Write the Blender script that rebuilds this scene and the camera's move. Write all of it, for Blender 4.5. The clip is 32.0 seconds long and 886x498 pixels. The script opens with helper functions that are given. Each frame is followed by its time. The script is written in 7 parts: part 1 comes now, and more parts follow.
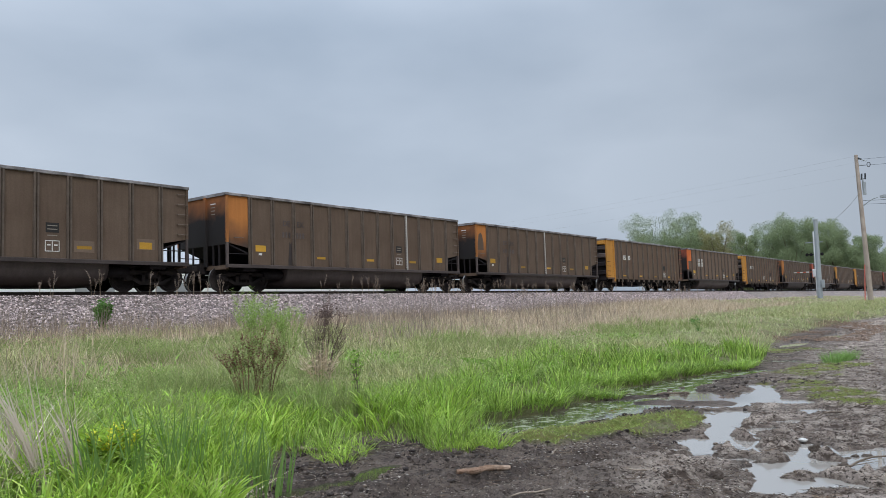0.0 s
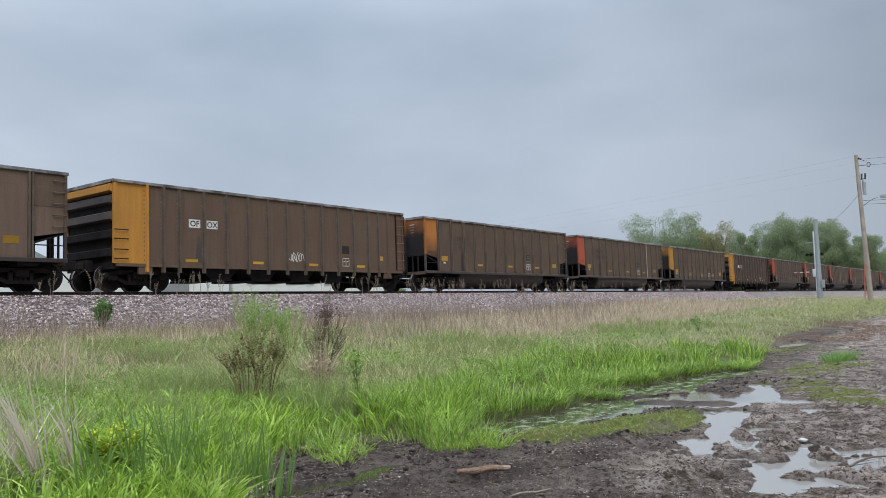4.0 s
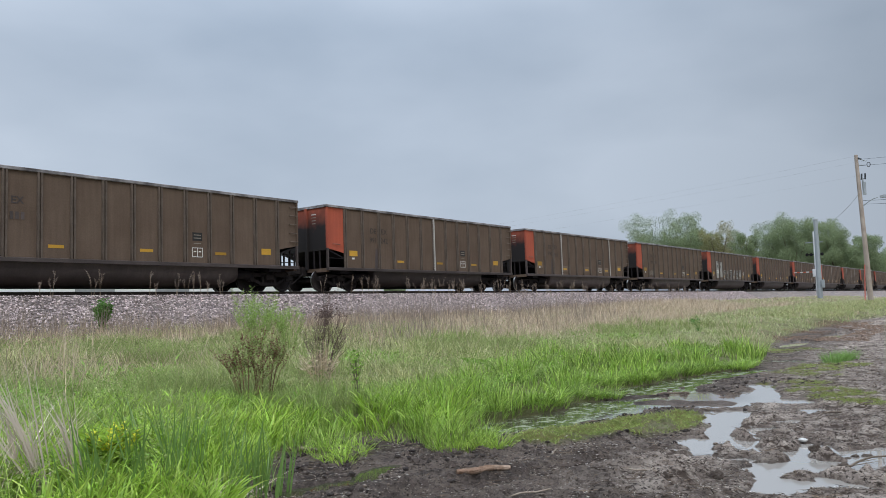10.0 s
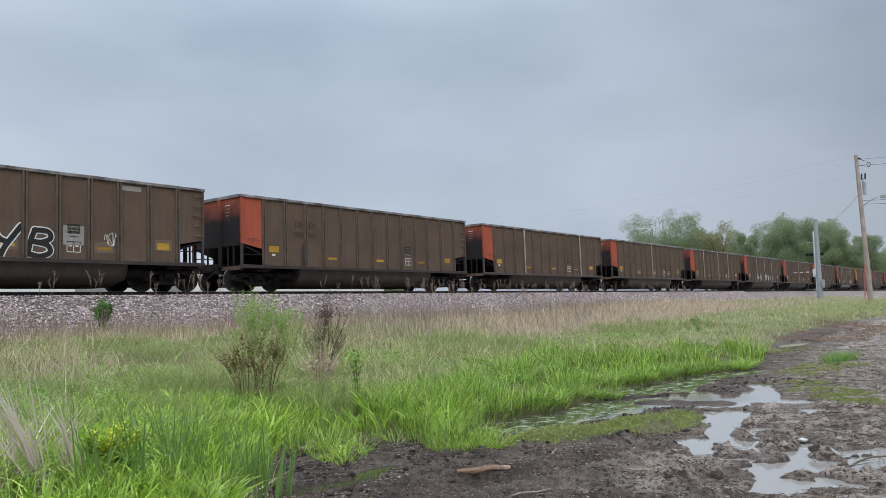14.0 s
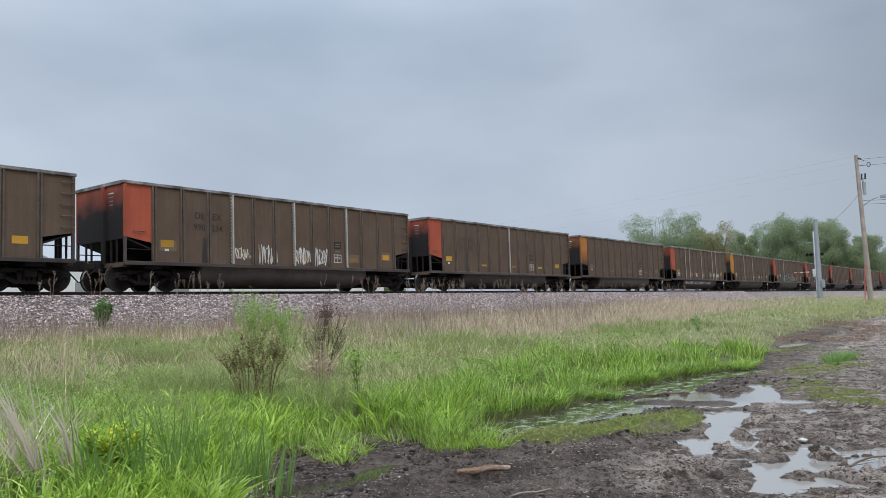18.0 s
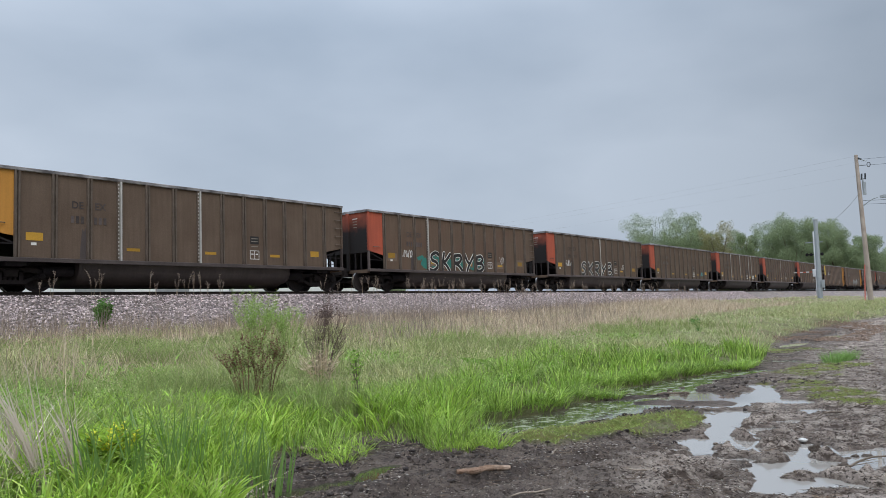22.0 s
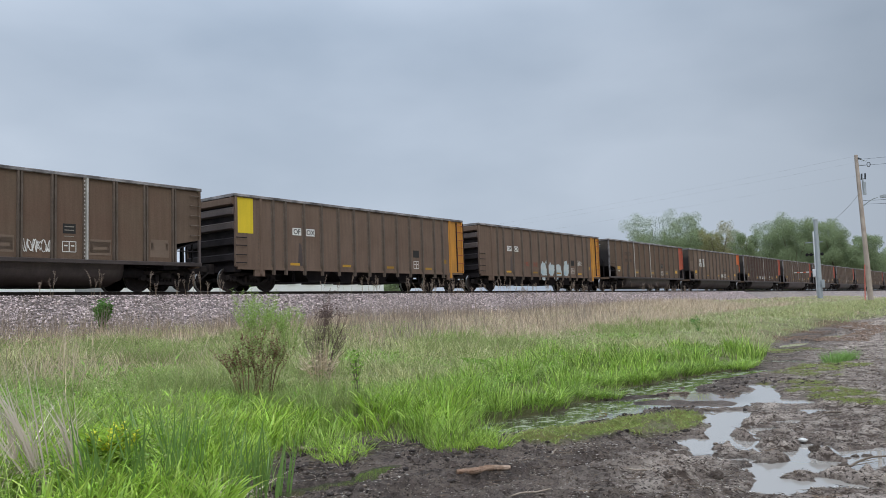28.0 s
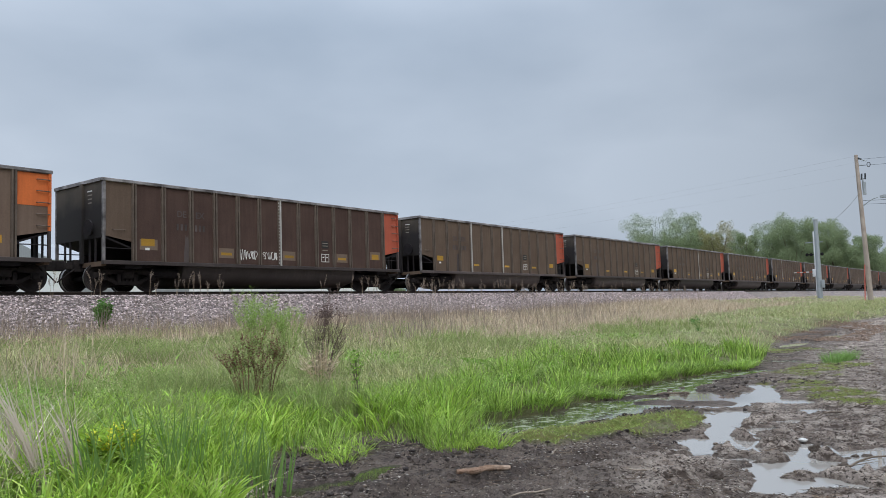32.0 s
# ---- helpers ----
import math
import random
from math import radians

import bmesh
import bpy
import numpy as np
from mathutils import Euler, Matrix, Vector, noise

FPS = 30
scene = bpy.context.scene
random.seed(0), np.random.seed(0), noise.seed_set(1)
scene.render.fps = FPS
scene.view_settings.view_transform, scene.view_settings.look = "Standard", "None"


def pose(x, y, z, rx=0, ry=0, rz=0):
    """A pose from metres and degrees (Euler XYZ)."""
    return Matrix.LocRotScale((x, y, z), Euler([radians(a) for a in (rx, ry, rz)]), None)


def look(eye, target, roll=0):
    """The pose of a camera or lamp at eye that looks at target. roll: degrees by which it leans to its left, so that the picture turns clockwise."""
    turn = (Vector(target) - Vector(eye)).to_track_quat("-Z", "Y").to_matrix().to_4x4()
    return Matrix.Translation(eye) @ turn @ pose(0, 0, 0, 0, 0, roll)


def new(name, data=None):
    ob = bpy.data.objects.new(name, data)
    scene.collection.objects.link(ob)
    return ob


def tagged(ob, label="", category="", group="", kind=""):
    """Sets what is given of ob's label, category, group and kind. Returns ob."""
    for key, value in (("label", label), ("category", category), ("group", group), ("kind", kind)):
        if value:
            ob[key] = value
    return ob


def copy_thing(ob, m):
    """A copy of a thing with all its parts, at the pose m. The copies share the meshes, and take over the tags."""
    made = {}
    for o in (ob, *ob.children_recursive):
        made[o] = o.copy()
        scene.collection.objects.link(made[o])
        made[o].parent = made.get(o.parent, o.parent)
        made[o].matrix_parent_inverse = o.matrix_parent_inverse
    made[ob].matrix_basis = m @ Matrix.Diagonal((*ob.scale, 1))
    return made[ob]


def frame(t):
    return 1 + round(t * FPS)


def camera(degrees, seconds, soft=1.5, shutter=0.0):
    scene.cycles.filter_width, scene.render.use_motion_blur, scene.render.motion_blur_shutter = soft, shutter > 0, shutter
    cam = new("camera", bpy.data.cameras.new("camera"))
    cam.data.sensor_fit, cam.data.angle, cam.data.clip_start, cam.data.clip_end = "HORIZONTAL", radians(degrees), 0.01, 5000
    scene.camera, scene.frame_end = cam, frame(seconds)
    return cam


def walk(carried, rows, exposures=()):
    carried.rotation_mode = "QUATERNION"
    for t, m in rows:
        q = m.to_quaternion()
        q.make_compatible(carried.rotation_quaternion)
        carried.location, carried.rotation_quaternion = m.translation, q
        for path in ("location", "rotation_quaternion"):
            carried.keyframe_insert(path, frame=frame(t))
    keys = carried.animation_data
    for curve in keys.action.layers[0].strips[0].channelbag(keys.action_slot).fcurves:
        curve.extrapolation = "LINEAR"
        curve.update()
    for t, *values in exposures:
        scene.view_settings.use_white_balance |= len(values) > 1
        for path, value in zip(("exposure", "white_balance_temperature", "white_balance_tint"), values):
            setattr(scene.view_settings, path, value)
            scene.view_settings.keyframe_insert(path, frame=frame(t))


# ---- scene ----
# Camera: still, on a tripod at the edge of a muddy track. X runs along the railway, Y towards it.
FWD = Vector((0.79568, 0.60063, 0.07832))
EYE = Vector((0.0, 0.0, 1.5))
cam = camera(59.7, 32.0, 0.65)
walk(cam, [(0.0, look(EYE, EYE + FWD * 10, -1.96)), (32.0, look(EYE, EYE + FWD * 10, -1.96))])

# ---- light: an overcast sky, brighter overhead, and a very soft sun behind it
SUN_ELEV, SUN_AZ = 52, 215
scene.view_settings.exposure = 0.0
world = bpy.data.worlds.new("overcast")
scene.world = world
world.use_nodes = True


def make_world():
    nt = world.node_tree
    nt.nodes.clear()
    N, K = nt.nodes.new, nt.links.new
    out, bg = N("ShaderNodeOutputWorld"), N("ShaderNodeBackground")
    sky = N("ShaderNodeTexSky")
    sky.sky_type, sky.sun_disc = "NISHITA", False
    sky.sun_elevation, sky.sun_rotation = radians(SUN_ELEV), radians(SUN_AZ)
    sky.air_density, sky.dust_density = 1.5, 3.0
    tc, mp = N("ShaderNodeTexCoord"), N("ShaderNodeMapping")
    mp.inputs["Scale"].default_value = (1.0, 1.0, 2.2)
    mp.inputs["Location"].default_value = (0.2, -0.1, 0.05)
    n1, n2 = N("ShaderNodeTexNoise"), N("ShaderNodeTexNoise")
    n1.inputs["Scale"].default_value, n1.inputs["Detail"].default_value, n1.inputs["Roughness"].default_value = 2.2, 5, 0.45
    n2.inputs["Scale"].default_value, n2.inputs["Detail"].default_value = 0.9, 2
    K(tc.outputs["Generated"], mp.inputs[0])
    K(mp.outputs[0], n1.inputs[0])
    K(mp.outputs[0], n2.inputs[0])
    cloud = N("ShaderNodeMath")
    cloud.operation = "MULTIPLY_ADD"
    K(n1.outputs[0], cloud.inputs[0])
    cloud.inputs[1].default_value = 0.85
    K(n2.outputs[0], cloud.inputs[2])
    ramp = N("ShaderNodeValToRGB")
    ramp.color_ramp.elements[0].position, ramp.color_ramp.elements[0].color = 0.66, (0.325, 0.395, 0.495, 1)
    ramp.color_ramp.elements[1].position, ramp.color_ramp.elements[1].color = 1.14, (0.500, 0.575, 0.685, 1)
    K(cloud.outputs[0], ramp.inputs[0])
    # an overcast dome: several times brighter at the zenith than low down
    sep, lift = N("ShaderNodeSeparateXYZ"), N("ShaderNodeMapRange")
    K(tc.outputs["Generated"], sep.inputs[0])
    cube = N("ShaderNodeMath")
    cube.operation = "POWER"
    cube.use_clamp = True
    K(sep.outputs[2], cube.inputs[0])
    cube.inputs[1].default_value = 3.6
    K(cube.outputs[0], lift.inputs[0])
    for i, val in ((1, 0.0), (2, 1.0), (3, 1.0), (4, 7.5)):
        lift.inputs[i].default_value = val
    dome, mix = N("ShaderNodeVectorMath"), N("ShaderNodeMix")
    dome.operation = "SCALE"
    K(ramp.outputs[0], dome.inputs[0])
    # the cloud thins out ahead and thickens towards one side
    across, off, square, swell, both = N("ShaderNodeVectorMath"), N("ShaderNodeMath"), N("ShaderNodeMath"), N("ShaderNodeMath"), N("ShaderNodeMath")
    across.operation, off.operation, square.operation, swell.operation, both.operation = "DOT_PRODUCT", "ADD", "MULTIPLY", "MULTIPLY_ADD", "MULTIPLY"
    across.inputs[1].default_value = (0.603, -0.798, 0.0)
    K(tc.outputs["Generated"], across.inputs[0])
    K(across.outputs["Value"], off.inputs[0])
    off.inputs[1].default_value = 0.20
    K(off.outputs[0], square.inputs[0])
    K(off.outputs[0], square.inputs[1])
    K(square.outputs[0], swell.inputs[0])
    swell.inputs[1].default_value, swell.inputs[2].default_value = -0.60, 1.09
    K(swell.outputs[0], both.inputs[0])
    K(lift.outputs[0], both.inputs[1])
    K(both.outputs[0], dome.inputs["Scale"])
    gain = N("ShaderNodeVectorMath")
    gain.operation = "SCALE"
    gain.inputs["Scale"].default_value = 0.10
    K(sky.outputs[0], gain.inputs[0])
    mix.data_type = "RGBA"
    mix.inputs[0].default_value = 0.06
    K(dome.outputs[0], mix.inputs[6])
    K(gain.outputs[0], mix.inputs[7])
    K(mix.outputs[2], bg.inputs[0])
    bg.inputs[1].default_value = 1.0
    K(bg.outputs[0], out.inputs[0])


make_world()
sun = new("sun", bpy.data.lights.new("sun", "SUN"))
sun.data.energy, sun.data.angle, sun.data.color = 1.5, radians(35), (1.0, 0.97, 0.92)
sun.matrix_world = look((0, 0, 50), Vector((0, 0, 50)) - Vector((math.sin(radians(SUN_AZ)) * math.cos(radians(SUN_ELEV)), math.cos(radians(SUN_AZ)) * math.cos(radians(SUN_ELEV)), math.sin(radians(SUN_ELEV)))))


# ---- materials
def material(name, base, rough=0.8, metal=0.0, vary=0.25, scale=4.0, fine=60.0, bump=0.0, bump_scale=40.0, second=None, streak=0.0, spec=0.3, obj_rand=0.0, island=0.0, hue=None):
    """A plain surface with variation at two scales, optional second colour in patches, streaks that run down, and relief."""
    m = bpy.data.materials.new(name)
    m.use_nodes = True
    nt = m.node_tree
    N, K = nt.nodes.new, nt.links.new
    b = nt.nodes["Principled BSDF"]
    b.inputs["Roughness"].default_value, b.inputs["Metallic"].default_value = rough, metal
    b.inputs["Specular IOR Level"].default_value = spec
    tc = N("ShaderNodeTexCoord")
    src = tc.outputs["Object"]
    n1, n2 = N("ShaderNodeTexNoise"), N("ShaderNodeTexNoise")
    n1.inputs["Scale"].default_value, n1.inputs["Detail"].default_value = scale, 6
    n2.inputs["Scale"].default_value, n2.inputs["Detail"].default_value = fine, 3
    K(src, n1.inputs[0])
    K(src, n2.inputs[0])
    col = N("ShaderNodeMix")
    col.data_type = "RGBA"
    r1 = N("ShaderNodeMapRange")
    K(n1.outputs[0], r1.inputs[0])
    r1.inputs[1].default_value, r1.inputs[2].default_value = 0.35, 0.68
    K(r1.outputs[0], col.inputs[0])
    col.inputs[6].default_value = (*base, 1)
    col.inputs[7].default_value = (*(second or [c * (1 + vary) for c in base]), 1)
    last = col.outputs[2]

    def scaled(val_socket, lo, hi, prev):
        r = N("ShaderNodeMapRange")
        K(val_socket, r.inputs[0])
        r.inputs[3].default_value, r.inputs[4].default_value = lo, hi
        s = N("ShaderNodeVectorMath")
        s.operation = "SCALE"
        K(prev, s.inputs[0])
        K(r.outputs[0], s.inputs["Scale"])
        return s.outputs[0]

    last = scaled(n2.outputs[0], 1 - vary, 1 + vary, last)
    if streak:
        mp, n3 = N("ShaderNodeMapping"), N("ShaderNodeTexNoise")
        mp.inputs["Scale"].default_value = (5.0, 5.0, 0.35)
        n3.inputs["Scale"].default_value, n3.inputs["Detail"].default_value = 1.6, 5
        K(src, mp.inputs[0])
        K(mp.outputs[0], n3.inputs[0])
        last = scaled(n3.outputs[0], 1 - streak, 1 + streak, last)
    if obj_rand:
        oi = N("ShaderNodeObjectInfo")
        last = scaled(oi.outputs["Random"], 1 - obj_rand, 1 + obj_rand, last)
    if island:
        ge = N("ShaderNodeNewGeometry")
        if hue:
            mx = N("ShaderNodeMix")
            mx.data_type = "RGBA"
            rr = N("ShaderNodeMapRange")
            K(ge.outputs["Random Per Island"], rr.inputs[0])
            rr.inputs[1].default_value, rr.inputs[2].default_value = 0.45, 1.0
            K(rr.outputs[0], mx.inputs[0])
            K(last, mx.inputs[6])
            mx.inputs[7].default_value = (*hue, 1)
            last = mx.outputs[2]
        wn = N("ShaderNodeTexWhiteNoise")
        wn.noise_dimensions = "1D"
        K(ge.outputs["Random Per Island"], wn.inputs["W"])
        last = scaled(wn.outputs["Value"], 1 - island, 1 + island, last)
    K(last, b.inputs["Base Color"])
    if bump:
        bn, bp = N("ShaderNodeTexNoise"), N("ShaderNodeBump")
        bn.inputs["Scale"].default_value, bn.inputs["Detail"].default_value = bump_scale, 5
        K(src, bn.inputs[0])
        K(bn.outputs[0], bp.inputs["Height"])
        bp.inputs["Strength"].default_value, bp.inputs["Distance"].default_value = bump, 0.03
        K(bp.outputs[0], b.inputs["Normal"])
    return m


def leafy(name, base, hue, island=0.35, rough=0.55, trans=0.35, gloss=0.25, second=None):
    """Foliage: each blade or leaf has a tone of its own, and light comes through it."""
    m = material(name, base, rough, 0, 0.22, 0.55, 25.0, island=island, hue=hue, spec=gloss, second=second)
    nt = m.node_tree
    N, K = nt.nodes.new, nt.links.new
    b, out = nt.nodes["Principled BSDF"], nt.nodes["Material Output"]
    tl, mx = N("ShaderNodeBsdfTranslucent"), N("ShaderNodeMixShader")
    K(b.inputs["Base Color"].links[0].from_socket, tl.inputs[0])
    mx.inputs[0].default_value = trans
    K(b.outputs[0], mx.inputs[1])
    K(tl.outputs[0], mx.inputs[2])
    K(mx.outputs[0], out.inputs[0])
    return m


PAINT = {
    "brown": material("dusty_brown_paint", (0.110, 0.077, 0.057), 0.7, 0, 0.16, 0.7, 18, 0.15, 30, streak=0.22, second=(0.142, 0.102, 0.076), spec=0.1),
    "brown_b": material("warm_brown_paint", (0.132, 0.085, 0.062), 0.7, 0, 0.16, 0.7, 18, 0.15, 30, streak=0.22, second=(0.14, 0.100, 0.072), spec=0.1),
    "brown_c": material("grey_brown_paint", (0.142, 0.098, 0.074), 0.65, 0, 0.14, 0.7, 18, 0.12, 30, streak=0.25, second=(0.172, 0.122, 0.094), spec=0.1),
    "brown_d": material("dark_red_brown_paint", (0.066, 0.041, 0.034), 0.7, 0, 0.16, 0.7, 18, 0.15, 30, streak=0.25, second=(0.088, 0.056, 0.046), spec=0.1),
    "red": material("faded_red_paint", (0.43, 0.095, 0.052), 0.6, 0, 0.12, 1.2, 20, 0.1, 30, streak=0.2, second=(0.36, 0.085, 0.05)),
    "orange": material("dirty_orange_paint", (0.42, 0.16, 0.042), 0.6, 0, 0.15, 0.9, 20, 0.1, 30, streak=0.35, second=(0.28, 0.12, 0.045)),
    "vermilion": material("bright_orange_red_paint", (0.56, 0.135, 0.035), 0.6, 0, 0.12, 1.2, 20, 0.1, 30, streak=0.2),
    "amber": material("amber_paint", (0.52, 0.235, 0.042), 0.6, 0, 0.12, 1.0, 20, 0.1, 30, streak=0.22, second=(0.42, 0.20, 0.045)),
    "yellow": material("bright_yellow_paint", (0.62, 0.46, 0.03), 0.5, 0, 0.1, 1.0, 20, 0.1, 30, streak=0.15),
    "stripe": material("pale_grey_post_paint", (0.50, 0.48, 0.45), 0.6, 0, 0.15, 2, 30, streak=0.25, second=(0.36, 0.34, 0.32)),
    "rim": material("worn_rim_steel", (0.045, 0.038, 0.038), 0.5, 0.0, 0.4, 1.1, 9, 0.2, 30, second=(0.36, 0.34, 0.34)),
    "rib": material("worn_post_paint", (0.086, 0.064, 0.049), 0.5, 0, 0.3, 1.6, 12, 0.15, 30, streak=0.6, second=(0.135, 0.105, 0.085)),
    "tub": material("dark_tub_paint", (0.058, 0.046, 0.044), 0.5, 0, 0.2, 0.8, 20, 0.15, 20, streak=0.25, second=(0.092, 0.074, 0.069), spec=0.3, obj_rand=0.35),
    "black": material("grimy_black_steel", (0.014, 0.012, 0.014), 0.75, 0, 0.35, 2, 20, 0.2, 20, second=(0.028, 0.024, 0.025), spec=0.12),
    "truck": material("dusty_cast_steel", (0.017, 0.014, 0.014), 0.8, 0, 0.35, 3, 20, 0.2, 20, second=(0.038, 0.031, 0.029), spec=0.15),
    "tread": material("polished_wheel_tread", (0.34, 0.33, 0.32), 0.42, 1.0, 0.1),
    "white": material("white_stencil_paint", (0.62, 0.61, 0.58), 0.7, 0, 0.2, 3, 25),
    "dull": material("faded_stencil_paint", (0.20, 0.175, 0.145), 0.7, 0, 0.25, 3, 25),
    "ink": material("black_stencil_paint", (0.022, 0.021, 0.02), 0.7, 0, 0.2, 3, 25),
    "faint": material("worn_black_stencil_paint", (0.034, 0.027, 0.024), 0.7, 0, 0.3, 1.4, 12, second=(0.088, 0.064, 0.049)),
    "reflector": material("yellow_reflector_sheet", (0.37, 0.205, 0.028), 0.5, 0, 0.22, 3, 25, obj_rand=0.4),
    "teal": material("teal_spray_paint", (0.03, 0.16, 0.13), 0.6, 0, 0.2, 5, 25),
    "cyan": material("cyan_spray_paint", (0.06, 0.36, 0.40), 0.6, 0, 0.2, 5, 25),
    "pale": material("pale_spray_paint", (0.50, 0.52, 0.50), 0.65, 0, 0.15, 2, 25, second=(0.32, 0.42, 0.46)),
    "patch": material("tan_cover_paint", (0.15, 0.108, 0.080), 0.7, 0, 0.2, 2, 25),
    "patch_grey": material("grey_cover_paint", (0.26, 0.25, 0.23), 0.7, 0, 0.2, 2, 25),
    "rust": material("rusty_red_spray", (0.25, 0.07, 0.045), 0.7, 0, 0.2, 2, 25),
}


def end_paint(name, top, bottom, lo=3.25, hi=4.35):
    """End sheets: the paint shows at the top and coal dust cakes the lower part, with a ragged border."""
    m = material(name, top, 0.7, 0, 0.12, 1.2, 20, 0.1, 30, streak=0.2)
    nt = m.node_tree
    N, K = nt.nodes.new, nt.links.new
    b = nt.nodes["Principled BSDF"]
    src = b.inputs["Base Color"].links[0].from_socket
    tc, sep, nz, ad, mr, mx = N("ShaderNodeTexCoord"), N("ShaderNodeSeparateXYZ"), N("ShaderNodeTexNoise"), N("ShaderNodeMath"), N("ShaderNodeMapRange"), N("ShaderNodeMix")
    nz.inputs["Scale"].default_value = 1.3
    K(tc.outputs["Object"], sep.inputs[0])
    K(tc.outputs["Object"], nz.inputs[0])
    ad.operation = "MULTIPLY_ADD"
    K(nz.outputs[0], ad.inputs[0])
    ad.inputs[1].default_value = 1.1
    K(sep.outputs[2], ad.inputs[2])
    K(ad.outputs[0], mr.inputs[0])
    mr.inputs[1].default_value, mr.inputs[2].default_value = lo, hi
    mx.data_type = "RGBA"
    K(mr.outputs[0], mx.inputs[0])
    mx.inputs[6].default_value = (*bottom, 1)
    K(src, mx.inputs[7])
    K(mx.outputs[2], b.inputs["Base Color"])
    return m


DUST = (0.020, 0.017, 0.017)
END = {"red": end_paint("dusty_red_end", (0.40, 0.095, 0.052), DUST), "orange": end_paint("dusty_orange_end", (0.36, 0.13, 0.04), DUST),
       "amber": end_paint("dusty_amber_end", (0.45, 0.22, 0.05), DUST), "brown": end_paint("dusty_brown_end", (0.10, 0.08, 0.06), DUST),
       "brown_c": end_paint("dusty_grey_brown_end", (0.12, 0.10, 0.08), DUST)}
SOOTED = end_paint("sooted_orange_panel", (0.42, 0.16, 0.042), (0.07, 0.045, 0.034), 2.3, 3.3)
STEEL = material("galvanised_steel", (0.30, 0.325, 0.335), 0.6, 0.2, 0.12, 2, 30)
RAILTOP = material("polished_rail_steel", (0.40, 0.39, 0.38), 0.35, 0.9, 0.2)
RAILSIDE = material("rusty_rail_steel", (0.045, 0.034, 0.028), 0.8, 0.2, 0.3, 5, 40)
TIMBER = material("weathered_timber", (0.16, 0.12, 0.085), 0.9, 0, 0.3, 3, 60, 0.5, 50, second=(0.09, 0.07, 0.055))
POLEWOOD = material("weathered_pole_wood", (0.40, 0.335, 0.28), 0.9, 0, 0.25, 2, 50, 0.4, 40, second=(0.29, 0.24, 0.20), streak=0.3)
STONE = material("grey_ballast_stone", (0.43, 0.350, 0.335), 0.9, 0, 0.2, 8, 60, 0.3, 60, island=0.6, hue=(0.15, 0.118, 0.113))
BARK = material("grey_brown_bark", (0.11, 0.085, 0.065), 0.95, 0, 0.3, 3, 40, 0.6, 30)
SIDING = material("white_siding", (0.72, 0.73, 0.72), 0.7, 0, 0.06, 2, 40)
GLASS = material("dark_window_glass", (0.03, 0.035, 0.04), 0.1, 0, 0.1, spec=0.6)
ROOFING = material("grey_roof_sheet", (0.30, 0.31, 0.32), 0.6, 0.2, 0.1)


# ---- building helpers
def part(name, data, mat, parent, label=""):
    """Links a bmesh or a finished mesh as one mesh object under a thing or a part."""
    if isinstance(data, bmesh.types.BMesh):
        me = bpy.data.meshes.new(name)
        data.to_mesh(me)
        data.free()
        data = me
    if mat is not None and not data.materials:
        data.materials.append(mat)
    ob = new(name, data)
    ob.parent = parent
    if label:
        ob["label"] = label
    return ob


CACHE = {}


def shared(key, mat, make):
    """One mesh for all alike pieces of one material."""
    k = (key, mat.name)
    if k not in CACHE:
        bm = make()
        me = bpy.data.meshes.new(key)
        bm.to_mesh(me)
        bm.free()
        me.materials.append(mat)
        CACHE[k] = me
    return CACHE[k]


def box(bm, x0, x1, y0, y1, z0, z1, bevel=0.0):
    r = bmesh.ops.create_cube(bm, size=1.0, matrix=Matrix.Translation(((x0 + x1) / 2, (y0 + y1) / 2, (z0 + z1) / 2)) @ Matrix.Diagonal((x1 - x0, y1 - y0, z1 - z0, 1)))
    if bevel:
        es = list({e for v in r["verts"] for e in v.link_edges})
        bmesh.ops.bevel(bm, geom=es, offset=bevel, segments=1, affect="EDGES")
    return bm


def prism(bm, outline, axis, a, b):
    """Extrudes an outline of (u, v) pairs along axis from a to b: 'y' takes (x, z), 'x' takes (y, z), 'z' takes (x, y)."""
    put = {"y": lambda u, v, w: (u, w, v), "x": lambda u, v, w: (w, u, v), "z": lambda u, v, w: (u, v, w)}[axis]
    lo = [bm.verts.new(put(u, v, a)) for u, v in outline]
    hi = [bm.verts.new(put(u, v, b)) for u, v in outline]
    fs = [bm.faces.new(lo), bm.faces.new(hi[::-1])]
    n = len(lo)
    fs += [bm.faces.new((lo[i], hi[i], hi[(i + 1) % n], lo[(i + 1) % n])) for i in range(n)]
    bmesh.ops.recalc_face_normals(bm, faces=fs)
    return bm


def rod(bm, p, q, r0, r1=None, n=8):
    p, q = Vector(p), Vector(q)
    d = q - p
    m = Matrix.Translation((p + q) / 2) @ d.to_track_quat("Z", "Y").to_matrix().to_4x4()
    bmesh.ops.create_cone(bm, cap_ends=True, segments=n, radius1=r0, radius2=r0 if r1 is None else r1, depth=d.length, matrix=m)
    return bm


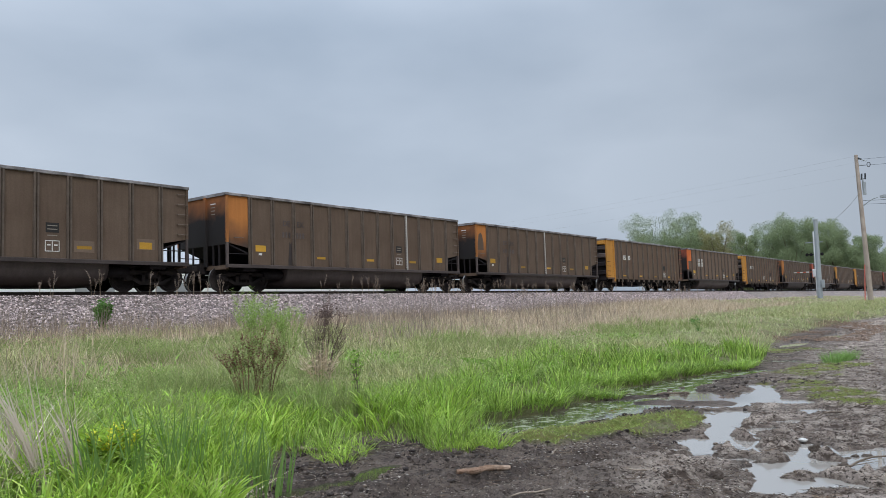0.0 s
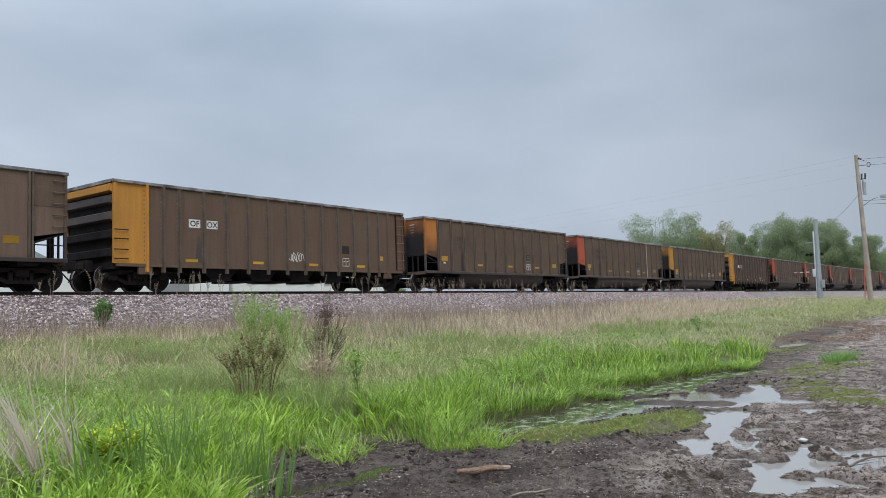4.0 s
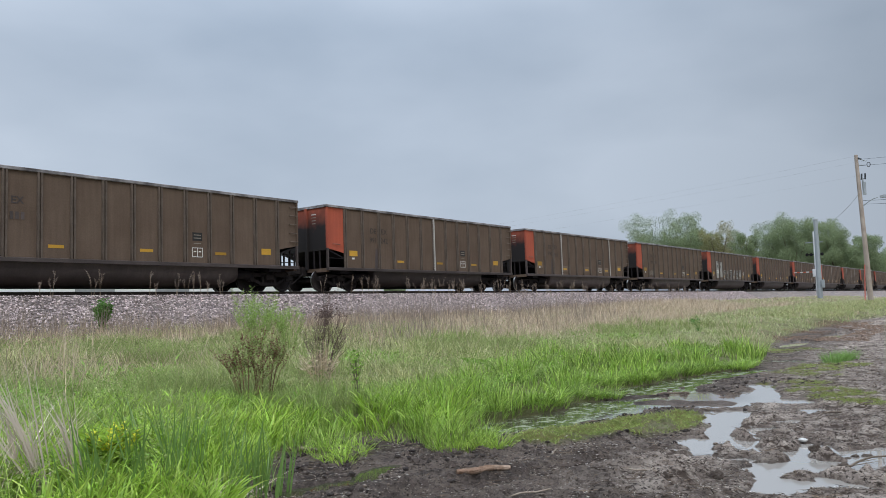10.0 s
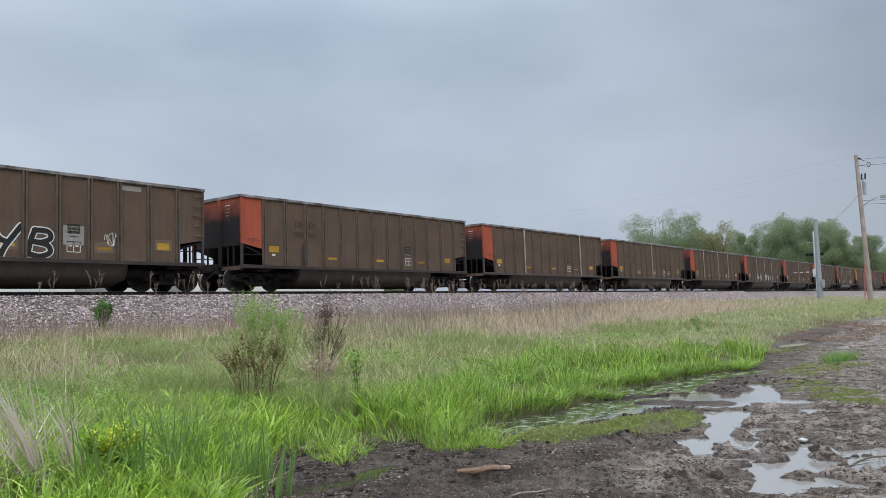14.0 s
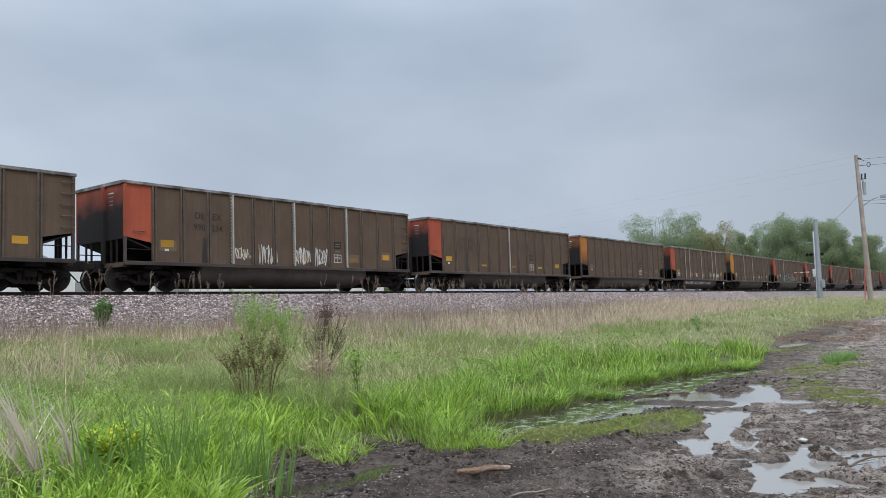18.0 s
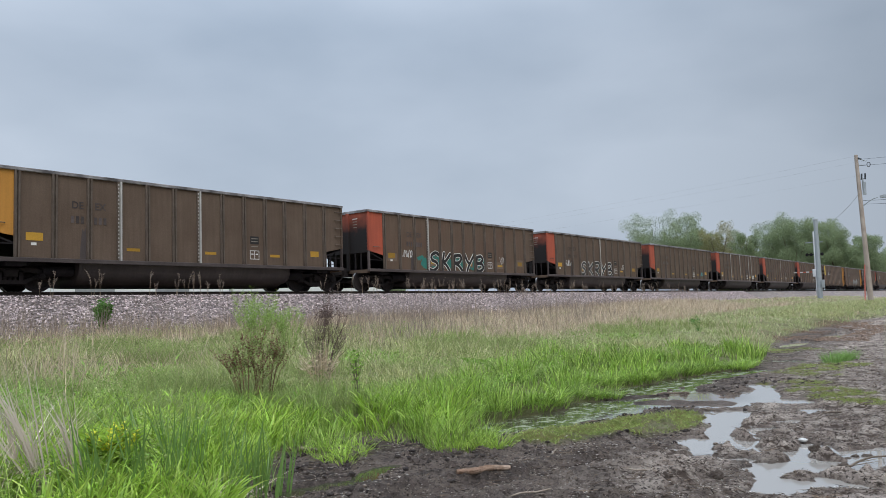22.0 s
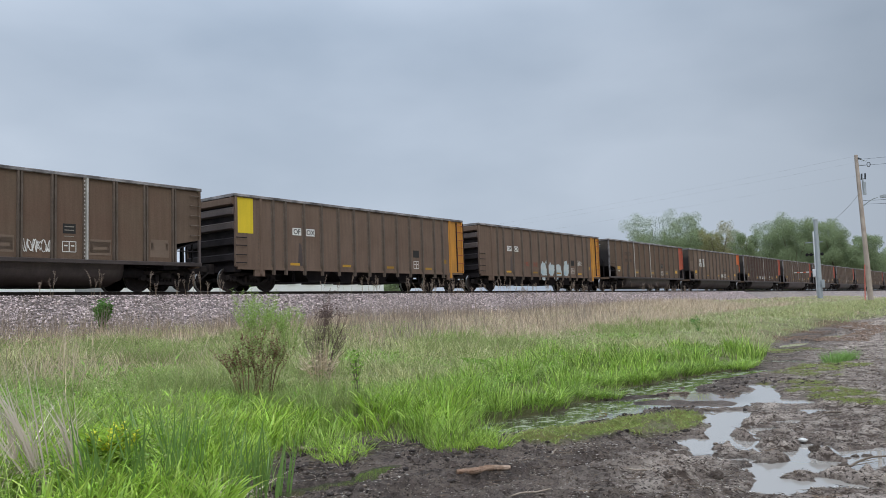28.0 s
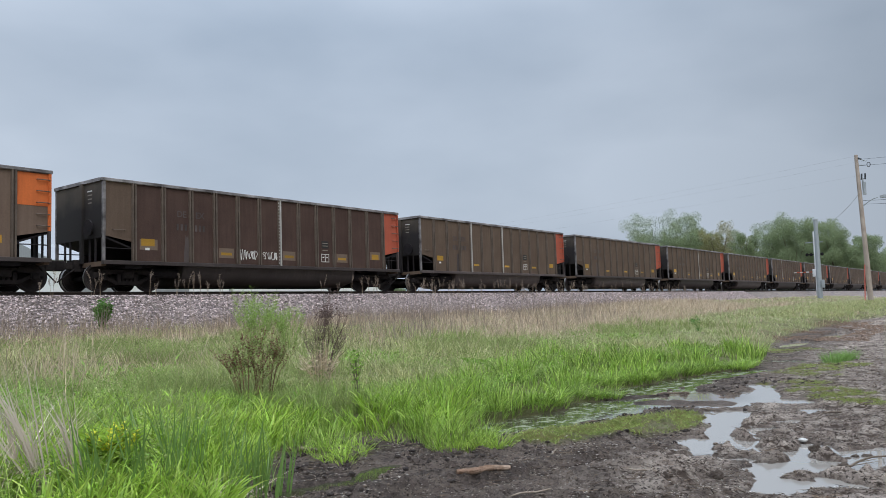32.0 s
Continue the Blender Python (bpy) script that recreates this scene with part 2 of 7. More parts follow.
def tube(bm, pts, radii, n=8):
    """One connected round body along a line of points."""
    rings = []
    for i, p in enumerate(pts):
        d = (pts[min(i + 1, len(pts) - 1)] - pts[max(i - 1, 0)]).normalized()
        u = d.orthogonal().normalized()
        v = d.cross(u)
        if rings:
            u = (last_u - d * last_u.dot(d)).normalized()
            v = d.cross(u)
        last_u = u
        rings.append([bm.verts.new(p + (u * math.cos(2 * math.pi * k / n) + v * math.sin(2 * math.pi * k / n)) * radii[i]) for k in range(n)])
    fs = [bm.faces.new(rings[0][::-1]), bm.faces.new(rings[-1])]
    for a, b in zip(rings, rings[1:]):
        fs += [bm.faces.new((a[k], a[(k + 1) % n], b[(k + 1) % n], b[k])) for k in range(n)]
    bmesh.ops.recalc_face_normals(bm, faces=fs)
    return bm


def B():
    return bmesh.new()


def sheet(name, verts, tris, mats, parent=None, smooth=False):
    """A mesh object from numpy arrays of corners and triangles."""
    me = bpy.data.meshes.new(name)
    nv, nt = len(verts), len(tris)
    me.vertices.add(nv)
    me.vertices.foreach_set("co", np.asarray(verts, np.float32).ravel())
    me.loops.add(nt * 3)
    me.loops.foreach_set("vertex_index", np.asarray(tris, np.int32).ravel())
    me.polygons.add(nt)
    me.polygons.foreach_set("loop_start", np.arange(0, nt * 3, 3, dtype=np.int32))
    me.polygons.foreach_set("loop_total", np.full(nt, 3, np.int32))
    if smooth:
        me.polygons.foreach_set("use_smooth", np.ones(nt, bool))
    me.update(calc_edges=True)
    me.validate()
    for m in mats:
        me.materials.append(m)
    ob = new(name, me)
    ob.parent = parent
    return ob


LATTICE = np.random.RandomState(5).rand(256, 256)


def vnoise(x, y, size, shift=0):
    """Smooth noise in 0..1 with bumps about size metres wide."""
    u, v = np.asarray(x, float) / size + shift * 7.31 + 500, np.asarray(y, float) / size + shift * 3.17 + 500
    i, j = np.floor(u).astype(int), np.floor(v).astype(int)
    fu, fv = u - i, v - j
    fu, fv = fu * fu * (3 - 2 * fu), fv * fv * (3 - 2 * fv)
    g = lambda a, b: LATTICE[a % 256, b % 256]
    return (g(i, j) * (1 - fu) + g(i + 1, j) * fu) * (1 - fv) + (g(i, j + 1) * (1 - fu) + g(i + 1, j + 1) * fu) * fv


def step(a, b, x):
    t = np.clip((np.asarray(x, float) - a) / (b - a), 0, 1)
    return t * t * (3 - 2 * t)


# ---- the lie of the land
RAIL_Z, TRACK_Y = 2.467, 24.96
EDGE_X = (-20, 3.4, 4.0, 4.5, 4.9, 5.5, 6.2, 6.7, 7.0, 7.3, 8.9, 10.1, 11.4, 12.8, 14.0, 16.0, 17.5, 19.5, 21, 28, 33, 37.5, 41, 60, 75, 200)
EDGE_Y = (4.5, 4.5, 5.05, 5.35, 5.8, 6.3, 6.4, 6.1, 5.5, 5.2, 5.3, 5.2, 5.45, 5.7, 5.45, 5.15, 4.95, 5.3, 5.6, 6.8, 6.8, 6.4, 5.6, 5.2, 5.0, 4.0)
# hollows that hold water: from, to, half-width; the pond first, then the wheel ruts and the ditch corner
POND = ((7.67, 5.33, 8.33, 5.35, 0.22), (8.33, 5.35, 8.66, 5.05, 0.34), (8.83, 5.15, 10.14, 4.81, 0.46), (10.58, 5.02, 11.40, 4.39, 0.60), (11.40, 4.39, 11.35, 3.77, 0.50),
        (11.96, 5.66, 12.87, 4.85, 0.42), (12.82, 5.53, 14.20, 5.02, 0.36), (12.91, 4.72, 12.35, 4.33, 0.36), (14.11, 5.31, 16.27, 4.93, 0.34), (16.40, 4.96, 16.92, 4.54, 0.22),
        (11.48, 3.81, 11.81, 3.68, 0.34), (11.95, 3.72, 11.97, 2.89, 0.30), (13.96, 3.83, 12.31, 3.37, 0.22), (19.5, 4.85, 19.8, 3.95, 0.28))
RUTS = ((10.57, 3.32, 8.87, 2.78, 0.23), (8.80, 2.75, 7.69, 2.23, 0.23), (7.56, 2.94, 7.75, 2.56, 0.16), (8.31, 2.94, 7.77, 2.58, 0.17), (7.55, 3.22, 7.58, 3.10, 0.06),
        (9.25, 2.61, 9.40, 2.48, 0.12), (9.98, 2.56, 10.08, 2.43, 0.10), (10.80, 2.49, 11.20, 2.38, 0.10), (8.41, 2.49, 8.76, 2.49, 0.10), (6.40, 1.68, 7.19, 1.82, 0.14),
        (7.19, 1.81, 8.29, 1.88, 0.26), (8.20, 1.85, 7.39, 1.58, 0.22), (7.35, 1.57, 7.98, 1.53, 0.20), (8.04, 1.54, 8.46, 1.21, 0.17), (7.56, 1.37, 7.14, 1.39, 0.16),
        (6.89, 1.37, 6.95, 1.22, 0.13), (7.13, 1.46, 7.89, 1.38, 0.20))
DITCH = ((4.43, 5.09, 4.68, 4.97, 0.09), (4.68, 4.97, 5.13, 4.87, 0.06), (5.23, 4.97, 5.70, 5.03, 0.08))
HOLLOWS = POND + RUTS + DITCH
# shallow rain pools farther up the road, on the slope: from x to x, from y to y
POOLS = ((24.0, 27.6, 5.55, 6.35), (28.4, 32.4, 5.1, 5.95))
# a bar of wet brown mud just under the pond's surface
MUDBAR = (11.20, 4.62, 11.45, 3.75)
# churned mounds between the ruts: place, half-width, height
MOUNDS = ((7.03, 1.65, 0.05, 0.10), (7.96, 1.63, 0.05, 0.15), (7.19, 1.43, 0.03, 0.07), (7.67, 2.03, 0.10, 0.11), (8.32, 2.15, 0.10, 0.13), (8.95, 2.24, 0.12, 0.10),
          (8.66, 2.53, 0.06, 0.10), (8.85, 2.65, 0.04, 0.09), (9.77, 2.79, 0.10, 0.09), (10.22, 2.71, 0.12, 0.08), (10.65, 2.58, 0.14, 0.07), (7.98, 2.63, 0.05, 0.08),
          (7.72, 2.42, 0.04, 0.06), (10.79, 3.54, 0.05, 0.05), (9.42, 2.15, 0.15, 0.05), (7.26, 3.47, 0.20, 0.05), (7.38, 3.10, 0.20, 0.04), (7.47, 2.91, 0.03, 0.04),
          (13.32, 4.05, 0.26, 0.08), (13.05, 4.32, 0.16, 0.06), (7.19, 1.13, 0.16, 0.10))


def capsule(x, y, ax, ay, bx, by):
    dx, dy = bx - ax, by - ay
    t = np.clip(((x - ax) * dx + (y - ay) * dy) / (dx * dx + dy * dy), 0, 1)
    return np.hypot(x - ax - t * dx, y - ay - t * dy)


def edge(x):
    return np.interp(x, EDGE_X, EDGE_Y) + 0.25 * (vnoise(x, x * 0, 0.9, 3) - 0.5)


def island(x, y):
    """The mossy spit between the pond and the ruts, 0 to 1."""
    return step(0.55, 0.25, np.minimum(capsule(x, y, 7.6, 4.45, 9.1, 3.95), capsule(x, y, 8.3, 3.85, 9.8, 3.65)) + 0.18 * (vnoise(x, y, 0.35, 8) - 0.5))


def verge(x, y):
    """Patches of low green that have taken hold on the road, 0 to 1."""
    c = np.minimum(np.minimum(capsule(x, y, 14.2, 3.3, 12.2, 1.9), capsule(x, y, 16.2, 3.6, 18.6, 3.5)), capsule(x, y, 22.5, 5.6, 23.5, 5.0))
    return step(0.62, 0.30, c + 0.7 * (vnoise(x, y, 0.45, 8) - 0.5)) * step(0.30, 0.5, vnoise(x, y, 0.22, 9))


def land(x, y):
    """Height of the ground, without the fine relief of stones."""
    x, y = np.asarray(x, float), np.asarray(y, float)
    d = y - edge(x)
    base = 0.75 * step(18, 62, x) + 0.35 * step(62, 120, x)
    up = np.clip(d / 14.0, 0, 1)
    meadow = base * (1 - 0.8 * step(0, 9, d)) + 0.06 + (1.0 + 0.2 * step(15, 50, x)) * (0.25 * step(0, 1.2, d) * 0.5 + 0.88 * up) + 0.10 * (vnoise(x, y, 1.1, 1) - 0.5) * step(0, 1, d)
    fine = 0.05 * (np.abs(vnoise(x, y, 0.11, 6) - 0.5) - 0.2) + 0.045 * (vnoise(x, y, 0.075, 7) - 0.4) + 0.022 * vnoise(x, y, 0.04, 10)
    calm = 1 - 0.75 * step(10, 15, x)
    fine = fine * calm
    lumps = calm * (0.045 * (vnoise(x, y, 0.55, 2) - 0.5) + 0.10 * (np.abs(vnoise(x, y, 0.24, 4) - 0.5) - 0.2)) + fine
    rut = 0.035 * calm * np.sin((y - 0.10 * x) * 7.0 + 2.0 * vnoise(x, y, 1.6, 9)) * step(0.4, 0.8, vnoise(x, y, 1.4, 11))
    # the wheel track that runs up from the near edge past the spit, with its shoulders
    c = capsule(x, y, 4.6, 3.95, 7.3, 3.12) + 0.10 * (vnoise(x, y, 0.3, 15) - 0.5)
    tread = -0.075 * np.exp(-(c / 0.13) ** 2) + 0.06 * np.exp(-((c - 0.30) / 0.11) ** 2)
    c = capsule(x, y, 4.2, 2.75, 7.0, 2.05) + 0.10 * (vnoise(x, y, 0.3, 16) - 0.5)
    tread = tread - 0.05 * np.exp(-(c / 0.12) ** 2) + 0.05 * np.exp(-((c - 0.27) / 0.10) ** 2)
    mud = base + np.maximum(0.034 + lumps + rut + tread, 0.016 + 0.3 * fine)
    wob = 0.12 * (vnoise(x, y, 0.30, 12) - 0.5) + 0.11 * (vnoise(x, y, 0.12, 14) - 0.5)
    shore = np.min([capsule(x, y, ax, ay, bx, by) - r for ax, ay, bx, by, r in HOLLOWS], axis=0)
    shore = step(0.55, 0.05, shore)
    mud = mud * (1 - shore) + (base + 0.020 + 0.22 * lumps + 0.2 * fine) * shore
    for ax, ay, bx, by, r in HOLLOWS:
        k = step(r + 0.10, r - 0.03, capsule(x, y, ax, ay, bx, by) + wob)
        mud = mud * (1 - k) + (-0.06 + 0.4 * lumps) * k
        meadow = meadow * (1 - k) + (-0.07) * k
    bar = step(0.42, 0.30, capsule(x, y, *MUDBAR) + 1.8 * wob)
    mud = mud * (1 - bar) + (0.003 + 0.06 * fine) * bar
    for x0, x1, y0, y1 in POOLS:
        q = np.hypot((x - (x0 + x1) / 2) / (x1 - x0), (y - (y0 + y1) / 2) / (y1 - y0))
        k = step(0.9, 0.5, q)
        mud = mud * (1 - k) + (base + 0.022 + 0.2 * lumps) * k
        k = step(0.5, 0.38, q + 0.5 * (vnoise(x, y * 3, 0.8, 17) - 0.5))
        mud = mud - (0.11 + (base - 0.75 * step(18, 62, x0)) * 1.0) * k
    for mx, my, r, h in MOUNDS:
        k = step(r + 0.20, r - 0.04, np.hypot(x - mx, y - my) + 0.9 * wob)
        mud = np.maximum(mud, (base + 0.45 * h + 0.5 * lumps + 0.9 * fine) * k + mud * (1 - k))
    z = np.where(d > 0, meadow, mud)
    blend = step(-0.25, 0.25, d)
    z = mud * (1 - blend) + meadow * blend
    foot = step(19.9, 20.9, y)
    z = z * (1 - foot) + np.minimum(z, 1.25) * foot
    bank = 1.05 + (2.27 - 1.05) * np.clip((y - 20.3) / 2.4, 0, 1) - 1.07 * np.clip((y - 27.4) / 2.4, 0, 1)
    z = np.where(y > 20.2, np.maximum(bank, np.where(y > 24, bank, z)), z)
    return z


def ground_material():
    m = bpy.data.materials.new("earth_mud_and_gravel")
    m.use_nodes = True
    nt = m.node_tree
    N, K = nt.nodes.new, nt.links.new
    b = nt.nodes["Principled BSDF"]
    tc = N("ShaderNodeTexCoord")

    def nz(scale, detail=5, rough=0.6):
        n = N("ShaderNodeTexNoise")
        n.inputs["Scale"].default_value, n.inputs["Detail"].default_value, n.inputs["Roughness"].default_value = scale, detail, rough
        K(tc.outputs["Object"], n.inputs[0])
        return n.outputs[0]

    def rng(s, a, bb, c=0.0, d=1.0):
        r = N("ShaderNodeMapRange")
        K(s, r.inputs[0])
        for i, val in ((1, a), (2, bb), (3, c), (4, d)):
            r.inputs[i].default_value = val
        return r.outputs[0]

    def mix(f, a, c):
        x = N("ShaderNodeMix")
        x.data_type = "RGBA"
        K(f, x.inputs[0])
        for i, s in ((6, a), (7, c)):
            if isinstance(s, tuple):
                x.inputs[i].default_value = (*s, 1)
            else:
                K(s, x.inputs[i])
        return x.outputs[2]

    def att(name):
        a = N("ShaderNodeAttribute")
        a.attribute_name = name
        return a.outputs["Fac"]

    mud = mix(rng(nz(1.3), 0.40, 0.60), (0.040, 0.031, 0.028), (0.185, 0.146, 0.123))
    mud = mix(rng(nz(9, 8, 0.75), 0.46, 0.66), mud, (0.21, 0.165, 0.135))
    mud = mix(rng(nz(34, 6, 0.8), 0.53, 0.60), mud, (0.016, 0.012, 0.010))
    mud = mix(rng(nz(47, 6, 0.8), 0.59, 0.66), mud, (0.30, 0.25, 0.21))
    dry = mix(rng(nz(4.0, 8, 0.7), 0.40, 0.60), (0.26, 0.205, 0.172), (0.64, 0.54, 0.46))
    dry = mix(rng(nz(22, 8, 0.75), 0.50, 0.60), dry, (0.055, 0.042, 0.034))
    dry = mix(rng(nz(2.6, 8, 0.72), 0.53, 0.60), dry, (0.085, 0.062, 0.050))
    mud = mix(att("dry"), mud, dry)
    moss = mix(rng(nz(5), 0.35, 0.65), (0.15, 0.19, 0.05), (0.19, 0.165, 0.065))
    mud = mix(att("moss"), mud, moss)
    soil = mix(rng(nz(1.5), 0.35, 0.65), (0.13, 0.135, 0.06), (0.24, 0.22, 0.125))
    col = mix(att("mud"), soil, mud)
    stone = mix(rng(nz(26, 3), 0.4, 0.62), (0.12, 0.102, 0.099), (0.31, 0.270, 0.260))
    stone = mix(rng(nz(0.7), 0.40, 0.65), stone, (0.25, 0.205, 0.175))
    stone = mix(rng(nz(3, 6, 0.75), 0.5, 0.62), stone, (0.33, 0.285, 0.255))
    col = mix(att("gravel"), col, stone)
    K(col, b.inputs["Base Color"])
    wet = mix(att("dry"), mix(rng(nz(2.2, 6), 0.42, 0.58), (0.5, 0.5, 0.5), (0.85, 0.85, 0.85)), (0.85, 0.85, 0.85))
    wet = mix(att("mud"), (0.95, 0.95, 0.95), wet)
    K(wet, b.inputs["Roughness"])
    b.inputs["Specular IOR Level"].default_value = 0.05
    bp = N("ShaderNodeBump")
    ad = N("ShaderNodeMath")
    ad.operation = "ADD"
    K(nz(26, 10, 0.8), ad.inputs[0])
    K(nz(90, 4, 0.7), ad.inputs[1])
    K(ad.outputs[0], bp.inputs["Height"])
    bp.inputs["Strength"].default_value, bp.inputs["Distance"].default_value = 1.0, 0.05
    K(bp.outputs[0], b.inputs["Normal"])
    return m


def make_ground():
    xs = np.concatenate([[-3000, -1500, -800, -400], np.arange(-250, 0, 25), np.arange(0, 4, 0.4), np.arange(4, 9.6, 0.021), np.arange(9.6, 14, 0.05), np.arange(14, 22, 0.14), np.arange(22, 40, 0.25), np.arange(40, 60, 0.8), np.arange(60, 200, 8), [220, 300, 500, 900, 1600, 3000]])
    ys = np.concatenate([[-2500, -1200, -500, -200, -80], np.arange(-30, 0, 3), np.arange(0, 1, 0.2), np.arange(1, 6.4, 0.022), np.arange(6.4, 7, 0.1), np.arange(7, 12, 0.25), np.arange(12, 20, 0.5), np.arange(20, 30.6, 0.2), np.arange(31, 60, 4), [70, 100, 160, 300, 600, 1200, 2500]])
    X, Y = np.meshgrid(xs, ys)
    Z = land(X, Y)
    far = step(150, 400, np.hypot(X, Y))
    Z = np.where(np.abs(Y - TRACK_Y) < 6, Z, Z * (1 - far) + 0.9 * far)
    V = np.stack([X, Y, Z], -1).reshape(-1, 3)
    n, w = len(ys), len(xs)
    I = np.arange(n * w).reshape(n, w)
    a, b, c, d = I[:-1, :-1].ravel(), I[:-1, 1:].ravel(), I[1:, 1:].ravel(), I[1:, :-1].ravel()
    ob = sheet("ground", V, np.concatenate([np.stack([a, b, c], 1), np.stack([a, c, d], 1)]), [ground_material()], smooth=True)
    x, y, z = V.T
    d = y - edge(x)
    masks = {
        "mud": step(0.35, -0.15, d + 0.3 * (vnoise(x, y, 0.5, 20) - 0.5)),
        "gravel": step(20.2, 20.7, y + 0.6 * (vnoise(x, y, 0.8, 21) - 0.5)) * step(30.4, 29.8, y) + step(75, 90, x) * step(12.5, 14, y) * (y < 21),
        "dry": np.clip(step(3.9, 2.4, y - 0.10 * (x - 8)) * step(4.9, 6.6, x) * (1 - 0.2 * step(11, 17, x)) + 0.12, 0, 1) * (0.35 + 0.65 * step(0.004, 0.05, z)) * (0.50 + 0.80 * vnoise(x, y, 0.5, 22)),
        "moss": np.clip(island(x, y) * (0.5 + 0.7 * step(0.3, 0.5, vnoise(x, y, 0.3, 24))) + verge(x, y), 0, 1),
    }
    for key, val in masks.items():
        ob.data.attributes.new(key, "FLOAT", "POINT").data.foreach_set("value", np.clip(val, 0, 1).astype(np.float32))
    return tagged(ob, "dark wet mud, weedy meadow soil and grey ballast bank", "ground", kind="structure")


ground = make_ground()


def make_water():
    m = bpy.data.materials.new("still_ditch_water")
    m.use_nodes = True
    nt = m.node_tree
    N, K = nt.nodes.new, nt.links.new
    b = nt.nodes["Principled BSDF"]
    tc, n, r = N("ShaderNodeTexCoord"), N("ShaderNodeTexNoise"), N("ShaderNodeMapRange")
    mp = N("ShaderNodeMapping")
    mp.inputs["Scale"].default_value = (1.0, 1.5, 1.0)
    n.inputs["Scale"].default_value, n.inputs["Detail"].default_value, n.inputs["Roughness"].default_value = 3.4, 10, 0.8
    K(tc.outputs["Object"], mp.inputs[0])
    K(mp.outputs[0], n.inputs[0])
    # scum floats on the pond near the grass, not on the wheel ruts
    sep, near, mul = N("ShaderNodeSeparateXYZ"), N("ShaderNodeMapRange"), N("ShaderNodeMath")
    K(tc.outputs["Object"], sep.inputs[0])
    K(sep.outputs[1], near.inputs[0])
    near.inputs[1].default_value, near.inputs[2].default_value = 4.0, 4.7
    # browner, with a lower IOR, round one spot off the spit, fading outwards
    brown_spot, far, murk = N("ShaderNodeVectorMath"), N("ShaderNodeMapRange"), N("ShaderNodeMath")
    brown_spot.operation = "DISTANCE"
    brown_spot.inputs[1].default_value = (12.1, 4.35, 0.0)
    K(tc.outputs["Object"], brown_spot.inputs[0])
    K(brown_spot.outputs["Value"], far.inputs[0])
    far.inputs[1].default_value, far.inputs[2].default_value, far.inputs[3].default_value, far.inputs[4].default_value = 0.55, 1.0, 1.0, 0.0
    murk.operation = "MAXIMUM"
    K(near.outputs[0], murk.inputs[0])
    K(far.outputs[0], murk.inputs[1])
    K(n.outputs[0], r.inputs[0])
    r.inputs[1].default_value, r.inputs[2].default_value = 0.48, 0.56
    mul.operation = "MULTIPLY"
    along, both = N("ShaderNodeMapRange"), N("ShaderNodeMath")
    K(sep.outputs[0], along.inputs[0])
    along.inputs[1].default_value, along.inputs[2].default_value = 6.8, 7.6
    both.operation = "MULTIPLY"
    K(r.outputs[0], both.inputs[0])
    K(along.outputs[0], both.inputs[1])
    K(both.outputs[0], mul.inputs[0])
    K(near.outputs[0], mul.inputs[1])
    water, scum = N("ShaderNodeMix"), N("ShaderNodeMix")
    water.data_type = scum.data_type = "RGBA"
    K(murk.outputs[0], water.inputs[0])
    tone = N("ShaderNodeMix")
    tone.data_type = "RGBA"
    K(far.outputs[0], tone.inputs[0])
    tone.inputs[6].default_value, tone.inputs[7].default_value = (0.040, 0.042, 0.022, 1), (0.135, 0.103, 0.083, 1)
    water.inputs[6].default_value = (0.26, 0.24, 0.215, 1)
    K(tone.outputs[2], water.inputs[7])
    K(mul.outputs[0], scum.inputs[0])
    K(water.outputs[2], scum.inputs[6])
    scum.inputs[7].default_value = (0.185, 0.205, 0.12, 1)
    K(scum.outputs[2], b.inputs["Base Color"])
    rr = N("ShaderNodeMapRange")
    K(mul.outputs[0], rr.inputs[0])
    rr.inputs[3].default_value, rr.inputs[4].default_value = 0.02, 0.35
    K(rr.outputs[0], b.inputs["Roughness"])
    gloss = N("ShaderNodeMapRange")
    K(murk.outputs[0], gloss.inputs[0])
    gloss.inputs[3].default_value, gloss.inputs[4].default_value = 2.0, 1.36
    K(gloss.outputs[0], b.inputs["IOR"])
    level = N("ShaderNodeMapRange")
    K(murk.outputs[0], level.inputs[0])
    level.inputs[3].default_value, level.inputs[4].default_value = 0.9, 0.4
    K(level.outputs[0], b.inputs["Specular IOR Level"])
    b.inputs["Coat Weight"].default_value = 0.0
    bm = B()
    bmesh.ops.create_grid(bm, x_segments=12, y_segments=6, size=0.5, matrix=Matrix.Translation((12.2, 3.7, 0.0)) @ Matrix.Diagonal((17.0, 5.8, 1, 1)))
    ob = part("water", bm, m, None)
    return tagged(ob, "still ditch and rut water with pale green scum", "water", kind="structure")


water = make_water()


def make_pools():
    """Rain pools on the sloping road, each at its own level, let into the hollows."""
    for x0, x1, y0, y1 in POOLS:
        bm = B()
        bmesh.ops.create_grid(bm, x_segments=4, y_segments=4, size=0.5, matrix=Matrix.Diagonal((x1 - x0, y1 - y0, 1, 1)))
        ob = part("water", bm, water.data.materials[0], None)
        ob.location = ((x0 + x1) / 2, (y0 + y1) / 2, 0.75 * float(step(18, 62, x0)) + 0.018)
        tagged(ob, "shallow rain pool in the wheel tracks of the road", "water", kind="structure")


make_pools()



